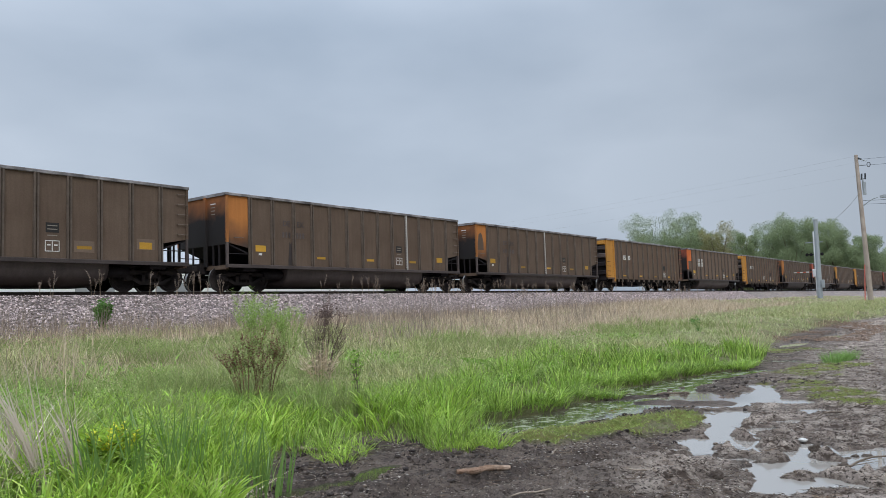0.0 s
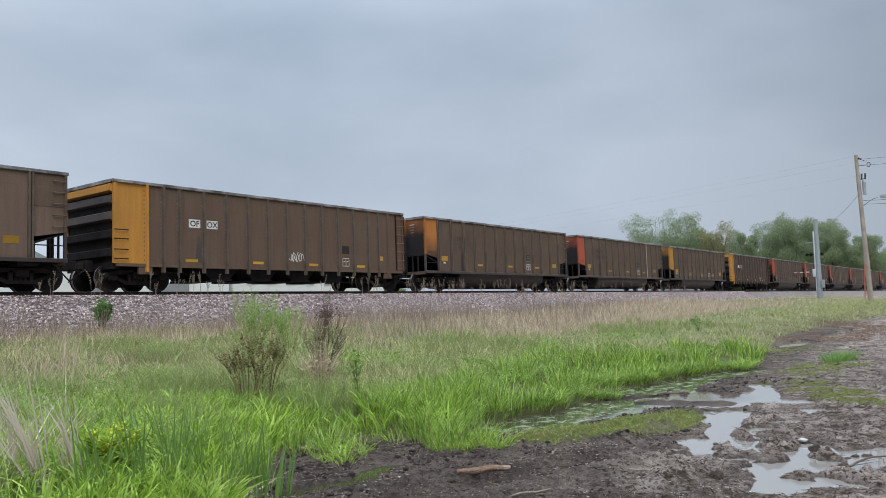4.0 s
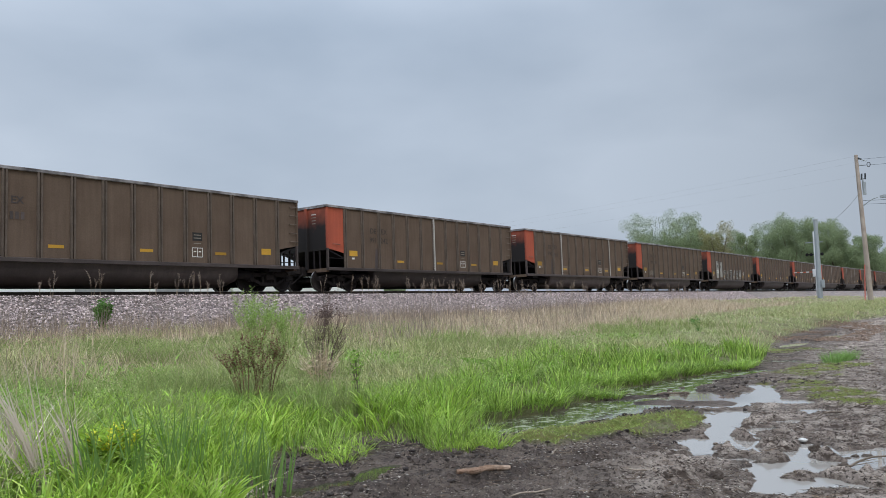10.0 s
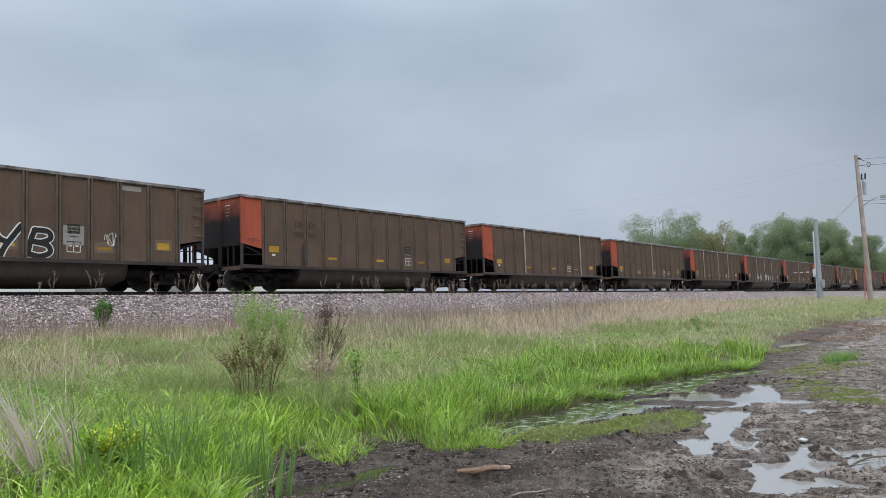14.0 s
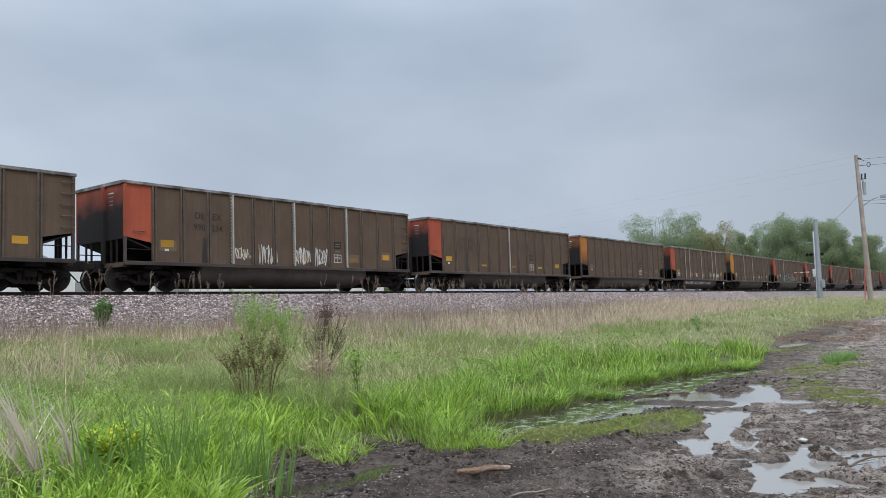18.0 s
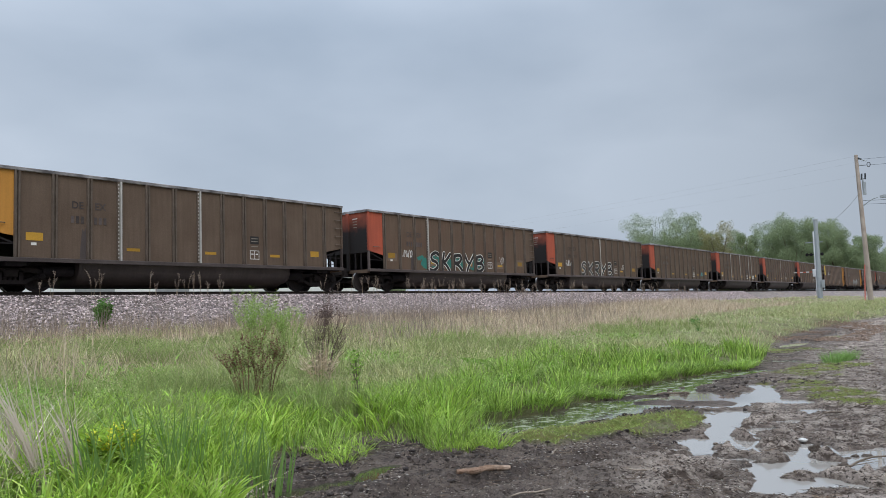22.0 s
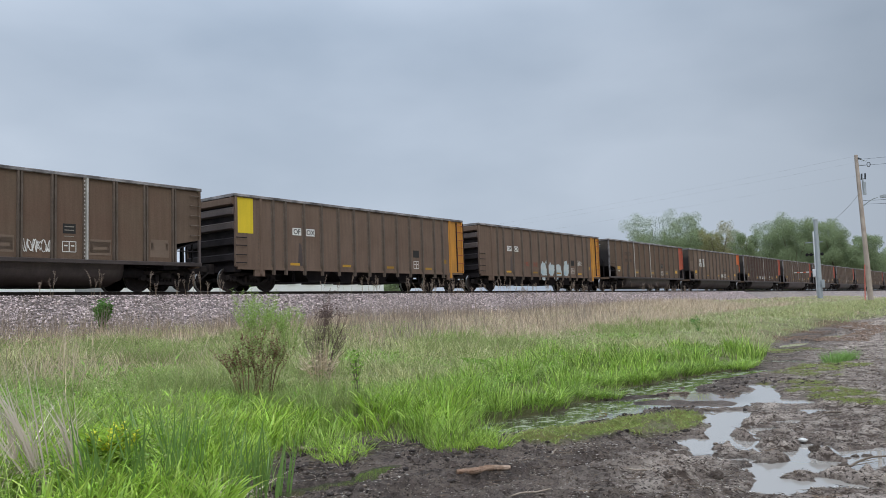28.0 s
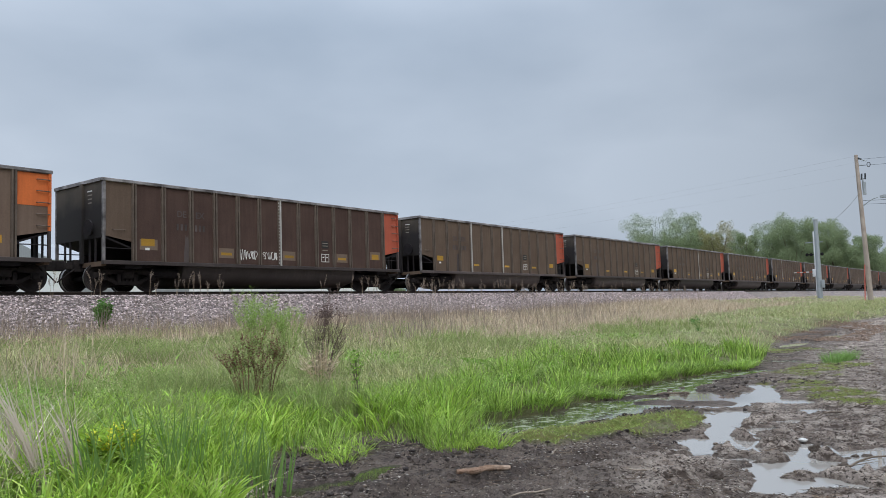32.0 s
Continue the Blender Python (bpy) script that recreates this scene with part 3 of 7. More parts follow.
# ---- the railway
def make_track():
    for side in (-1, 1):
        rail = new("rail", None)
        y = TRACK_Y + side * 0.75
        bm = B()
        prism(bm, [(y - 0.075, RAIL_Z - 0.172), (y + 0.075, RAIL_Z - 0.172), (y + 0.075, RAIL_Z - 0.155), (y + 0.012, RAIL_Z - 0.13), (y + 0.012, RAIL_Z - 0.045), (y + 0.036, RAIL_Z - 0.035),
                   (y + 0.036, RAIL_Z - 0.005), (y - 0.036, RAIL_Z - 0.005), (y - 0.036, RAIL_Z - 0.035), (y - 0.012, RAIL_Z - 0.045), (y - 0.012, RAIL_Z - 0.13), (y - 0.075, RAIL_Z - 0.155)], "x", -900, 1500)
        part("rail_body", bm, RAILSIDE, rail)
        part("running_surface", box(B(), -900, 1500, y - 0.033, y + 0.033, RAIL_Z - 0.005, RAIL_Z), RAILTOP, rail)
        tagged(rail, "rusty steel rail with a polished running surface", "rail", "rails of the track", "structure")
    mats = [shared("tie", TIMBER, lambda: box(B(), -0.115, 0.115, -1.3, 1.3, -0.18, 0.0, 0.012))]
    ties = new("sleepers")
    tagged(ties, "dark creosoted timber sleepers bedded in ballast", "sleepers", kind="structure")
    for i in range(110):
        ob = part("sleeper", mats[0], None, ties)
        ob.location = (4 + 0.54 * i, TRACK_Y + random.uniform(-0.03, 0.03), RAIL_Z - 0.168)


make_track()


# ---- the train: loaded coal cars, each a thing of its own, running towards -X
HL, HW, TOP = 7.272, 1.572, 3.658
BAY = 1.09
CAR_L, HOPPER_L, GAP, TAIL0 = 16.18, 16.06, 1.633, 16.18
POST_X = [-HL + a for a in (1.09, 2.18, 3.28, 4.29, 5.30, 6.32, 7.32, 8.32, 9.31, 10.31, 11.30, 12.38, 13.46)]


def panel_mid(i):
    return (POST_X[i - 1] + POST_X[i]) / 2


def sideframe():
    bm = B()
    prism(bm, [(-1.16, 0.60), (-0.72, 0.70), (0.72, 0.70), (1.16, 0.60), (1.16, 0.42), (0.95, 0.50), (0.60, 0.57), (-0.60, 0.57), (-0.95, 0.50), (-1.16, 0.42)], "y", -0.07, 0.07)
    prism(bm, [(-0.95, 0.50), (-0.42, 0.22), (0.42, 0.22), (0.95, 0.50), (0.84, 0.53), (0.36, 0.33), (-0.36, 0.33), (-0.84, 0.53)], "y", -0.06, 0.06)
    for s in (-1, 1):
        box(bm, s * 0.30 - 0.06, s * 0.30 + 0.06, -0.07, 0.07, 0.28, 0.62)
        box(bm, s * 0.889 - 0.14, s * 0.889 + 0.14, -0.09, 0.09, 0.36, 0.56, 0.02)
        rod(bm, (s * 0.889, -0.14, 0.457), (s * 0.889, 0.10, 0.457), 0.10, n=10)
    for i in (-0.14, 0.0, 0.14):
        rod(bm, (i, 0, 0.30), (i, 0, 0.58), 0.06, n=8)
    return bm


def wheel():
    bm = B()
    prof = [(0.0, 0.09), (0.16, 0.09), (0.19, 0.05), (0.37, 0.03), (0.40, 0.075), (0.452, 0.075), (0.457, -0.03), (0.482, -0.045), (0.482, -0.07), (0.40, -0.07), (0.37, -0.03), (0.19, -0.03), (0.0, -0.05)]
    n = 20
    rings = [[bm.verts.new((r * math.cos(2 * math.pi * k / n), -h, r * math.sin(2 * math.pi * k / n))) for k in range(n)] for r, h in prof if r > 0]
    for a, b in zip(rings, rings[1:]):
        for k in range(n):
            bm.faces.new((a[k], a[(k + 1) % n], b[(k + 1) % n], b[k]))
    bm.faces.new(rings[0][::-1])
    bm.faces.new(rings[-1])
    bmesh.ops.recalc_face_normals(bm, faces=bm.faces)
    return bm


WHEELSETS = {-1: [], 1: []}


def add_truck(car, cx):
    truck = part("truck_bolster", shared("truck_bolster", PAINT["truck"], lambda: box(box(box(box(B(), -0.20, 0.20, -1.15, 1.15, 0.42, 0.66, 0.03), -0.18, 0.18, -0.3, 0.3, 0.66, 0.80), -0.52, -0.26, -0.85, 0.85, 0.20, 0.52, 0.03), 0.26, 0.52, -0.85, 0.85, 0.20, 0.52, 0.03)), None, car, "dusty cast steel truck bolster")
    truck.location = (cx, 0, 0)
    for s in (-1, 1):
        f = part("side_frame", shared("side_frame", PAINT["truck"], sideframe), None, truck)
        f.location = (0, s * 1.0, 0)
    for s in (-1, 1):
        ws = part("wheelset", shared("wheelset", PAINT["truck"], wheelset), None, truck, "steel wheelset")
        ws.location = (s * 0.889, 0, 0.457)
        if len(ws.data.materials) < 2:
            ws.data.materials.append(PAINT["tread"])
        WHEELSETS[s].append(ws)


def wheelset():
    bm = B()
    rod(bm, (0, -0.95, 0), (0, 0.95, 0), 0.085, n=10)
    for s in (-1, 1):
        w = wheel()
        me = bpy.data.meshes.new("tmp")
        w.to_mesh(me)
        w.free()
        n0 = len(bm.verts)
        bm.from_mesh(me)
        bm.verts.ensure_lookup_table()
        vs = bm.verts[n0:]
        for v in vs:
            v.co.y = v.co.y * (-s) * -1 + s * 0.75
        bpy.data.meshes.remove(me)
    bmesh.ops.recalc_face_normals(bm, faces=bm.faces)
    for f in bm.faces:
        c = f.calc_center_median()
        if 0.44 < math.hypot(c.x, c.z) < 0.475 and abs(f.normal.y) < 0.5:
            f.material_index = 1
    return bm


def coupler(s):
    def make():
        bm = box(B(), min(s * (HL - 0.3), s * (HL + 0.55)), max(s * (HL - 0.3), s * (HL + 0.55)), -0.11, 0.11, 0.76, 0.98, 0.02)
        box(bm, min(s * (HL + 0.5), s * (HL + 0.83)), max(s * (HL + 0.5), s * (HL + 0.83)), -0.17, 0.17, 0.70, 1.03, 0.03)
        box(bm, min(s * HL, s * (HL + 0.25)), max(s * HL, s * (HL + 0.25)), -0.25, 0.25, 0.68, 1.06)
        rod(bm, (s * (HL + 0.3), -0.35, 0.75), (s * (HL + 0.8), -0.22, 0.32), 0.025)
        return bm
    return make


def tub():
    """The long rounded trough that hangs between the trucks."""
    bm = B()
    x0, x1 = -HL + 3.05, HL - 2.85
    prof = [(math.cos(a), math.sin(a)) for a in np.linspace(0, -math.pi, 15)]
    rings = []
    for x, k, drop in ((x0, 0.97, 0.25), (x0 + 0.10, 1, 0.04), (x0 + 0.25, 1, 0.0), (x1 - 0.55, 1, 0.0), (x1 - 0.2, 1, 0.02), (x1, 0.98, 0.22)):
        rings.append([bm.verts.new((x, 1.40 * k * math.copysign(abs(c) ** 0.62, c), max(0.93 - 0.80 * abs(s) ** 0.72, 0.13 + drop))) for c, s in prof])
    for a, b in zip(rings, rings[1:]):
        for i in range(len(a) - 1):
            bm.faces.new((a[i], a[i + 1], b[i + 1], b[i])).smooth = True
    bm.faces.new(rings[0])
    bm.faces.new(rings[-1][::-1])
    bmesh.ops.recalc_face_normals(bm, faces=bm.faces)
    return bm


def flat_text(body, size, bold=0.0, shear=0.0):
    """Lettering in the built-in font as a flat mesh, lying in the XZ plane and read from -Y."""
    cu = bpy.data.curves.new("lettering", "FONT")
    cu.body, cu.size, cu.offset, cu.shear, cu.align_x, cu.resolution_u = body, size, bold, shear, "CENTER", 3
    tmp = bpy.data.objects.new("lettering", cu)
    scene.collection.objects.link(tmp)
    me = bpy.data.meshes.new_from_object(tmp.evaluated_get(bpy.context.evaluated_depsgraph_get()))
    bpy.data.objects.remove(tmp)
    bpy.data.curves.remove(cu)
    me.transform(Matrix.Rotation(radians(90), 4, "X"))
    return me


def lettering(body, size, mat, bold=0.0, shear=0.0):
    k = ("txt" + body + str(size) + str(bold) + str(shear), mat.name)
    if k not in CACHE:
        CACHE[k] = flat_text(body, size, bold, shear)
        CACHE[k].materials.append(mat)
    return CACHE[k]


def plate(w, h):
    return lambda: box(B(), -w / 2, w / 2, -0.004, 0.0, -h / 2, h / 2)


def decal(car, name, x, z, w, h, mat, lift=0.0, label="", y=-1.506):
    ob = part(name, shared("%s_%.2f_%.2f" % (name, w, h), mat, plate(w, h)), None, car, label)
    ob.location = (x, y - lift, z)
    return ob


def digits(car, x, z, n, mat, w=0.13, h=0.26, y=-1.506, lift=0.0):
    """Unreadable or private figures as plain bars."""
    for i in range(n):
        decal(car, "marking_bar", x + (i - (n - 1) / 2) * w * 1.35, z, w * 0.8, h, mat, lift, y=y)


def scribble(car, x, z, w, h, mat, seed, y=-1.512):
    """A spray-painted scrawl of loops and strokes."""
    rnd = random.Random(seed)

    def make():
        bm = B()
        n = max(3, int(w / 0.13))
        for i in range(n):
            cx = -w / 2 + (i + 0.5) * w / n
            f1, f2, p1, p2 = rnd.choice((1, 1, 2)), rnd.choice((1, 2, 2, 3)), rnd.uniform(0, 6.3), rnd.uniform(0, 6.3)
            tall, turn = rnd.uniform(0.32, 0.5), rnd.uniform(0.6, 0.95)
            pts = [Vector((cx + 0.5 * w / n * math.sin(f1 * a + p1) + 0.04 * a * w / n, h * tall * math.sin(f2 * a + p2))) for a in np.linspace(0, 6.283 * turn, 15)]
            wide = rnd.uniform(0.007, 0.014)
            for q, (a, b) in enumerate(zip(pts, pts[1:])):
                d = b - a
                nrm = Vector((-d.y, d.x)).normalized() * wide
                bm.faces.new([bm.verts.new((p[0] + s * nrm.x, -0.0004 * (q + 3 * i % 7), p[1] + s * nrm.y)) for p, s in ((a - d * 0.15, 1), (a - d * 0.15, -1), (b + d * 0.15, -1), (b + d * 0.15, 1))])
        return bm
    ob = part("spray_tag", shared("tag_%d" % seed, mat, make), None, car, "spray-painted scrawl")
    ob.location = (x, y, z)


def spray_cloud(car, x, z, w, h, mat, seed, label):
    """A patch of sprayed paint with a ragged, spattered outline."""
    rnd = random.Random(seed)

    def make():
        bm = B()
        for cx, cz, r in [(0, 0, 0.5)] + [(rnd.uniform(-0.6, 0.6), rnd.uniform(-0.5, 0.5), rnd.uniform(0.12, 0.3)) for _ in range(5)]:
            pts = [(w * (cx + r * rnd.uniform(0.6, 1.1) * math.cos(a)), h * (cz + r * rnd.uniform(0.6, 1.1) * math.sin(a))) for a in np.linspace(0, 6.283, 15)[:-1]]
            bm.faces.new([bm.verts.new((p[0], -0.0005 * len(bm.faces), p[1])) for p in pts])
        return bm
    ob = part("spray_patch", shared("spray_cloud_%d" % seed, mat, make), None, car, label)
    ob.location = (x, -1.5065, z)


def box_stencil(car, x, z, w=0.40, h=0.36, mat="white", y=-1.506):
    def make():
        bm = B()
        t = 0.022
        for a in ((-w / 2, w / 2, h / 2 - t, h / 2), (-w / 2, w / 2, -h / 2, -h / 2 + t), (-w / 2, -w / 2 + t, -h / 2, h / 2), (w / 2 - t, w / 2, -h / 2, h / 2), (-0.012, 0.012, -h / 2, h / 2)):
            box(bm, a[0], a[1], -0.004, 0, a[2], a[3])
        box(bm, -w * 0.36, -w * 0.12, -0.005, 0, 0.01, 0.05)
        box(bm, w * 0.12, w * 0.36, -0.005, 0, 0.01, 0.05)
        return bm
    ob = part("stencil_box", shared("stencil_%.2f" % w, PAINT[mat], make), None, car)
    ob.location = (x, y, z)


# each letter in strokes of a brush, in a unit box
STROKES = {
    "S": (((0.95, 0.86), (0.62, 1.0), (0.24, 0.86), (0.30, 0.60), (0.72, 0.46), (0.86, 0.20), (0.46, 0.0), (0.02, 0.12)),),
    "K": (((0.16, 1.0), (0.10, 0.5), (0.18, 0.0)), ((0.88, 0.98), (0.50, 0.62), (0.22, 0.48), (0.55, 0.32), (0.98, 0.02))),
    "R": (((0.14, 0.98), (0.10, 0.5), (0.16, 0.0)), ((0.14, 0.96), (0.70, 0.98), (0.84, 0.72), (0.60, 0.50), (0.20, 0.48), (0.60, 0.30), (0.98, 0.0))),
    "Y": (((0.02, 0.98), (0.28, 0.62), (0.52, 0.50)), ((0.98, 1.0), (0.66, 0.58), (0.46, 0.30), (0.34, 0.0))),
    "B": (((0.14, 0.98), (0.10, 0.5), (0.14, 0.02)), ((0.12, 0.96), (0.62, 0.98), (0.80, 0.74), (0.52, 0.54), (0.20, 0.52), (0.74, 0.46), (0.92, 0.20), (0.60, 0.0), (0.14, 0.04))),
}


def brush(strokes, w, h, wide, shear):
    """Flat ribbons with round ends along each stroke, each piece a hair in front of the last."""
    bm, n = B(), 0
    for pts in strokes:
        p = [Vector(((x - 0.5) * w + shear * (z - 0.5) * h, (z - 0.5) * h)) for x, z in pts]
        fine = []
        for i in range(len(p) - 1):
            a, b, c, d = p[max(i - 1, 0)], p[i], p[i + 1], p[min(i + 2, len(p) - 1)]
            for t in (0, 0.25, 0.5, 0.75):
                fine.append(0.5 * (2 * b + (c - a) * t + (2 * a - 5 * b + 4 * c - d) * t * t + (3 * b - a - 3 * c + d) * t ** 3))
        fine.append(p[-1])
        for i, q in enumerate(fine):
            n += 1
            bm.faces.new([bm.verts.new((q.x + wide * math.cos(k * 0.6283), -0.00006 * n, q.y + wide * math.sin(k * 0.6283))) for k in range(10)])
            if i:
                d = (q - fine[i - 1]).normalized() * wide
                n += 1
                bm.faces.new([bm.verts.new((e.x + f * d.y, -0.00006 * n, e.y - f * d.x)) for e, f in ((fine[i - 1], 1), (q, 1), (q, -1), (fine[i - 1], -1))])
    return bm


def skryb(car, x0, x1, z, size, seed):
    """The large outlined lettering sprayed low on the side: S K R Y B."""
    rnd = random.Random(seed)
    for i, ch in enumerate("SKRYB"):
        x = x0 + (x1 - x0) * i / 4
        tilt, w, h = rnd.uniform(-9, 7), size * rnd.uniform(0.62, 0.74), size * rnd.uniform(0.66, 0.78)
        for nm, mat, wide, lift in (("letter_outline", PAINT["white"], 0.115, 0.004), ("letter_fill", PAINT["ink"], 0.078, 0.012)):
            ob = part(nm, brush(STROKES[ch], w, h, wide * rnd.uniform(0.95, 1.05), 0.16), mat, car, "white sprayed outline" if "out" in nm else "black sprayed letter")
            ob.matrix_local = Matrix.Translation((x, -1.506 - lift, z)) @ Matrix.Rotation(radians(tilt), 4, "Y")


def ladder(car, x0, x1, zs, y, mat):
    for z in zs:
        ob = part("rung", shared("rung_%.2f" % (x1 - x0), mat, lambda: rod(rod(rod(B(), (0, -0.055, 0), (x1 - x0, -0.055, 0), 0.016, n=6), (0, 0, 0), (0, -0.055, 0), 0.016, n=6), (x1 - x0, 0, 0), (x1 - x0, -0.055, 0), 0.016, n=6)), None, car)
        ob.location = (x0, y, z)
        if y > 0:
            ob.rotation_euler = (0, 0, math.pi)
            ob.location = (x1, y, z)


def side_post():
    """A pressed post: two upright flanges with a recess between them, in one profile."""
    out = [(-0.085, 0.0), (-0.085, -0.018), (-0.078, -0.07), (-0.022, -0.07), (-0.018, -0.018), (0.018, -0.018), (0.022, -0.07), (0.078, -0.07), (0.085, -0.018), (0.085, 0.0)]
    return prism(B(), out, "z", 0.97, TOP - 0.10)


def rivets():
    bm = B()
    for q in range(20):
        box(bm, -0.07, -0.03, -0.077, -0.069, 1.05 + q * 0.125, 1.10 + q * 0.125)
    return bm


def tub_car(k, body, head, tail, stripes, patch_head=False, patch_tail=False):
    """A high-sided gondola with a rounded tub between the trucks."""
    car = new("coal_gondola")
    PB = PAINT[body]
    side = shared("side_sheet", PB, lambda: box(B(), -HL + BAY, HL - BAY, -0.008, 0.008, 0.97, TOP - 0.10))
    for s in (-1, 1):
        part("side_sheet", side, None, car).location = (0, s * 1.495, 0)
        for i, x in enumerate(POST_X):
            pale = i in stripes and s < 0
            me = shared("pale_side_post" if pale else "side_post", PAINT["rib"], side_post)
            if pale and len(me.materials) < 2:
                me.materials.append(PAINT["stripe"])
                for f in me.polygons:
                    f.material_index = 1 if f.center.x > -0.021 else 0
            p = part("side_post", me, None, car, "pale grey riveted side post" if i in stripes and s < 0 else "")
            p.location, p.rotation_euler = (x, s * 1.503, 0), (0, 0, 0 if s < 0 else math.pi)
            if i in stripes and s < 0:
                part("rivet_seam", shared("rivet_seam", PAINT["stripe"], rivets), None, p, "pale rivets along the post")["kind"] = "stuff"
        part("top_chord", shared("top_chord", PAINT["rim"], lambda: box(B(), -HL - 0.04, HL + 0.04, -0.075, 0.085, TOP - 0.11, TOP, 0.015)), None, car).location = (0, s * 1.495, 0)
        # sill in the dark tub paint, so its shade lies in the colour
        part("side_sill", shared("side_sill", PAINT["tub"], lambda: prism(B(), [(-0.09, 0.86), (0.05, 0.86), (0.05, 0.97), (-0.05, 0.985), (-0.09, 0.97)], "x", -HL, HL)), None, car).location = (0, s * 1.50, 0)
    for e, colour, half in ((-1, head, patch_head), (1, tail, patch_tail)):
        pc = PAINT["brown" if colour == body else colour] if colour in PAINT else PB
        for s in (-1, 1):
            def bay(z0=0.0):
                pts = [(e * HL, 1.80), (e * (HL - BAY), 1.60), (e * (HL - BAY), TOP - 0.11), (e * HL, TOP - 0.11)]
                return prism(B(), pts, "y", -0.008, 0.008)
            part("end_panel", shared("end_panel_%d" % e, PB if half else SOOTED if colour == "orange" else pc, bay), None, car, "" if colour == body else "painted end panel").location = (0, s * 1.495, 0)
            if half:
                part("painted_patch", shared("half_panel_%d" % e, pc, lambda: box(B(), min(e * (HL - 0.08), e * (HL - BAY + 0.1)), max(e * (HL - 0.08), e * (HL - BAY + 0.1)), -0.012, 0.008, 2.55, TOP - 0.13)), None, car).location = (0, s * 1.499, 0)
            def corner():
                bm = box(B(), min(e * HL, e * (HL - 0.09)), max(e * HL, e * (HL - 0.09)), -0.05, 0.05, 1.80, TOP - 0.10)
                for q in range(14):
                    box(bm, min(e * (HL - 0.005), e * (HL - 0.075)), max(e * (HL - 0.005), e * (HL - 0.075)), -0.062, 0.062, 1.95 + q * 0.115, 2.0 + q * 0.115)
                return bm
            part("corner_post", shared("corner_post_%d" % e, PAINT["rim"] if colour == "brown" and e < 0 else pc, corner), None, car).location = (0, s * 1.50, 0)
            part("stanchion", shared("stanchion_%d" % e, PAINT["rim"] if colour == "brown" and e < 0 else PAINT["tub"], lambda: box(B(), min(e * (HL - 0.005), e * (HL - 0.085)), max(e * (HL - 0.005), e * (HL - 0.085)), -0.045, 0.045, 0.96, 1.80)), None, car).location = (0, s * 1.50, 0)
            part("handrail", shared("handrail_%d" % e, PAINT["black"], lambda: rod(B(), (e * (HL - BAY), 0, 1.38), (e * (HL - 0.03), 0, 1.38), 0.018, n=6)), None, car).location = (0, s * 1.48, 0)
        part("end_sheet", shared("end_sheet_%d" % e, END.get("red" if colour == "vermilion" else colour, END["brown"]), lambda: box(B(), min(e * HL, e * (HL - 0.02)), max(e * HL, e * (HL - 0.02)), -1.48, 1.48, 1.72, TOP - 0.10)), None, car, "end sheet caked with coal dust")
        for y in (-0.32,):
            part("end_post", shared("end_post_%d" % e, END.get(colour, END["brown"]), lambda: box(B(), min(e * (HL + 0.09), e * HL), max(e * (HL + 0.09), e * HL), -0.07, 0.07, 0.92, TOP - 0.10)), None, car).location = (0, y, 0)
        part("end_chord", shared("end_chord_%d" % e, PAINT["rim"], lambda: box(B(), min(e * (HL + 0.05), e * (HL - 0.06)), max(e * (HL + 0.05), e * (HL - 0.06)), -1.42, 1.42, TOP - 0.112, TOP - 0.004)), None, car)
        part("slope_sheet", shared("slope_sheet_%d" % e, PAINT["black"], lambda: prism(B(), [(e * (HL - 0.02), 1.74), (e * (HL - 0.02), 1.80), (e * (HL - 2.3), 0.99), (e * (HL - 2.3), 0.93)], "y", -1.46, 1.46)), None, car, "black slope sheet under the end")
        part("end_sill", shared("end_sill_%d" % e, PAINT["brown" if colour not in ("red",) else "brown"], lambda: box(B(), min(e * HL, e * (HL - 0.16)), max(e * HL, e * (HL - 0.16)), -1.44, 1.44, 0.80, 0.95)), None, car)
        part("end_platform", shared("end_platform_%d" % e, PAINT["black"], lambda: box(B(), min(e * (HL - 0.16), e * (HL - 1.1)), max(e * (HL - 0.16), e * (HL - 1.1)), -1.40, 1.40, 0.86, 0.90)), None, car)
        for y in (-1.05, -0.7, 0.55, 0.9):
            part("end_brace", shared("end_brace_%d" % e, PAINT["black"], lambda: box(B(), min(e * HL, e * (HL - 0.05)), max(e * HL, e * (HL - 0.05)), -0.03, 0.03, 0.95, 1.72)), None, car).location = (0, y, 0)
        part("coupler", shared("coupler_%d" % e, PAINT["truck"], coupler(e)), None, car)
        add_truck(car, e * (HL - 1.13))
    ladder(car, HL - 0.42, HL - 0.04, (1.95, 2.3, 2.65, 3.0, 3.35), -1.503, PAINT["rib"])
    ladder(car, -HL + 0.04, -HL + 0.42, (1.95, 2.3, 2.65, 3.0, 3.35), 1.503, PAINT["rib"])
    ladder(car, -HL + 0.35, -HL + 0.75, (1.98,), -1.503, PAINT["rib"])
    if head in ("brown", "brown_c"):
        part("brake_wheel", shared("brake_wheel", PAINT["black"], lambda: rod(B(), (-HL - 0.14, -0.85, 2.05), (-HL - 0.09, -0.85, 2.05), 0.28, n=18)), None, car)
    part("tub", shared("tub", PAINT["tub"], tub), None, car, "rounded dark tub slung between the trucks")
    part("centre_sill", shared("centre_sill", PAINT["black"], lambda: box(B(), -HL, HL, -0.28, 0.28, 0.72, 0.99)), None, car)
    for x in (-HL + 1.13, HL - 1.13):
        part("body_bolster", shared("body_bolster", PAINT["black"], lambda: box(box(B(), -0.3, 0.3, -1.44, 1.44, 0.74, 0.92), -1.05, 1.05, -0.9, 0.9, 0.80, 0.86)), None, car).location = (x, 0, 0)
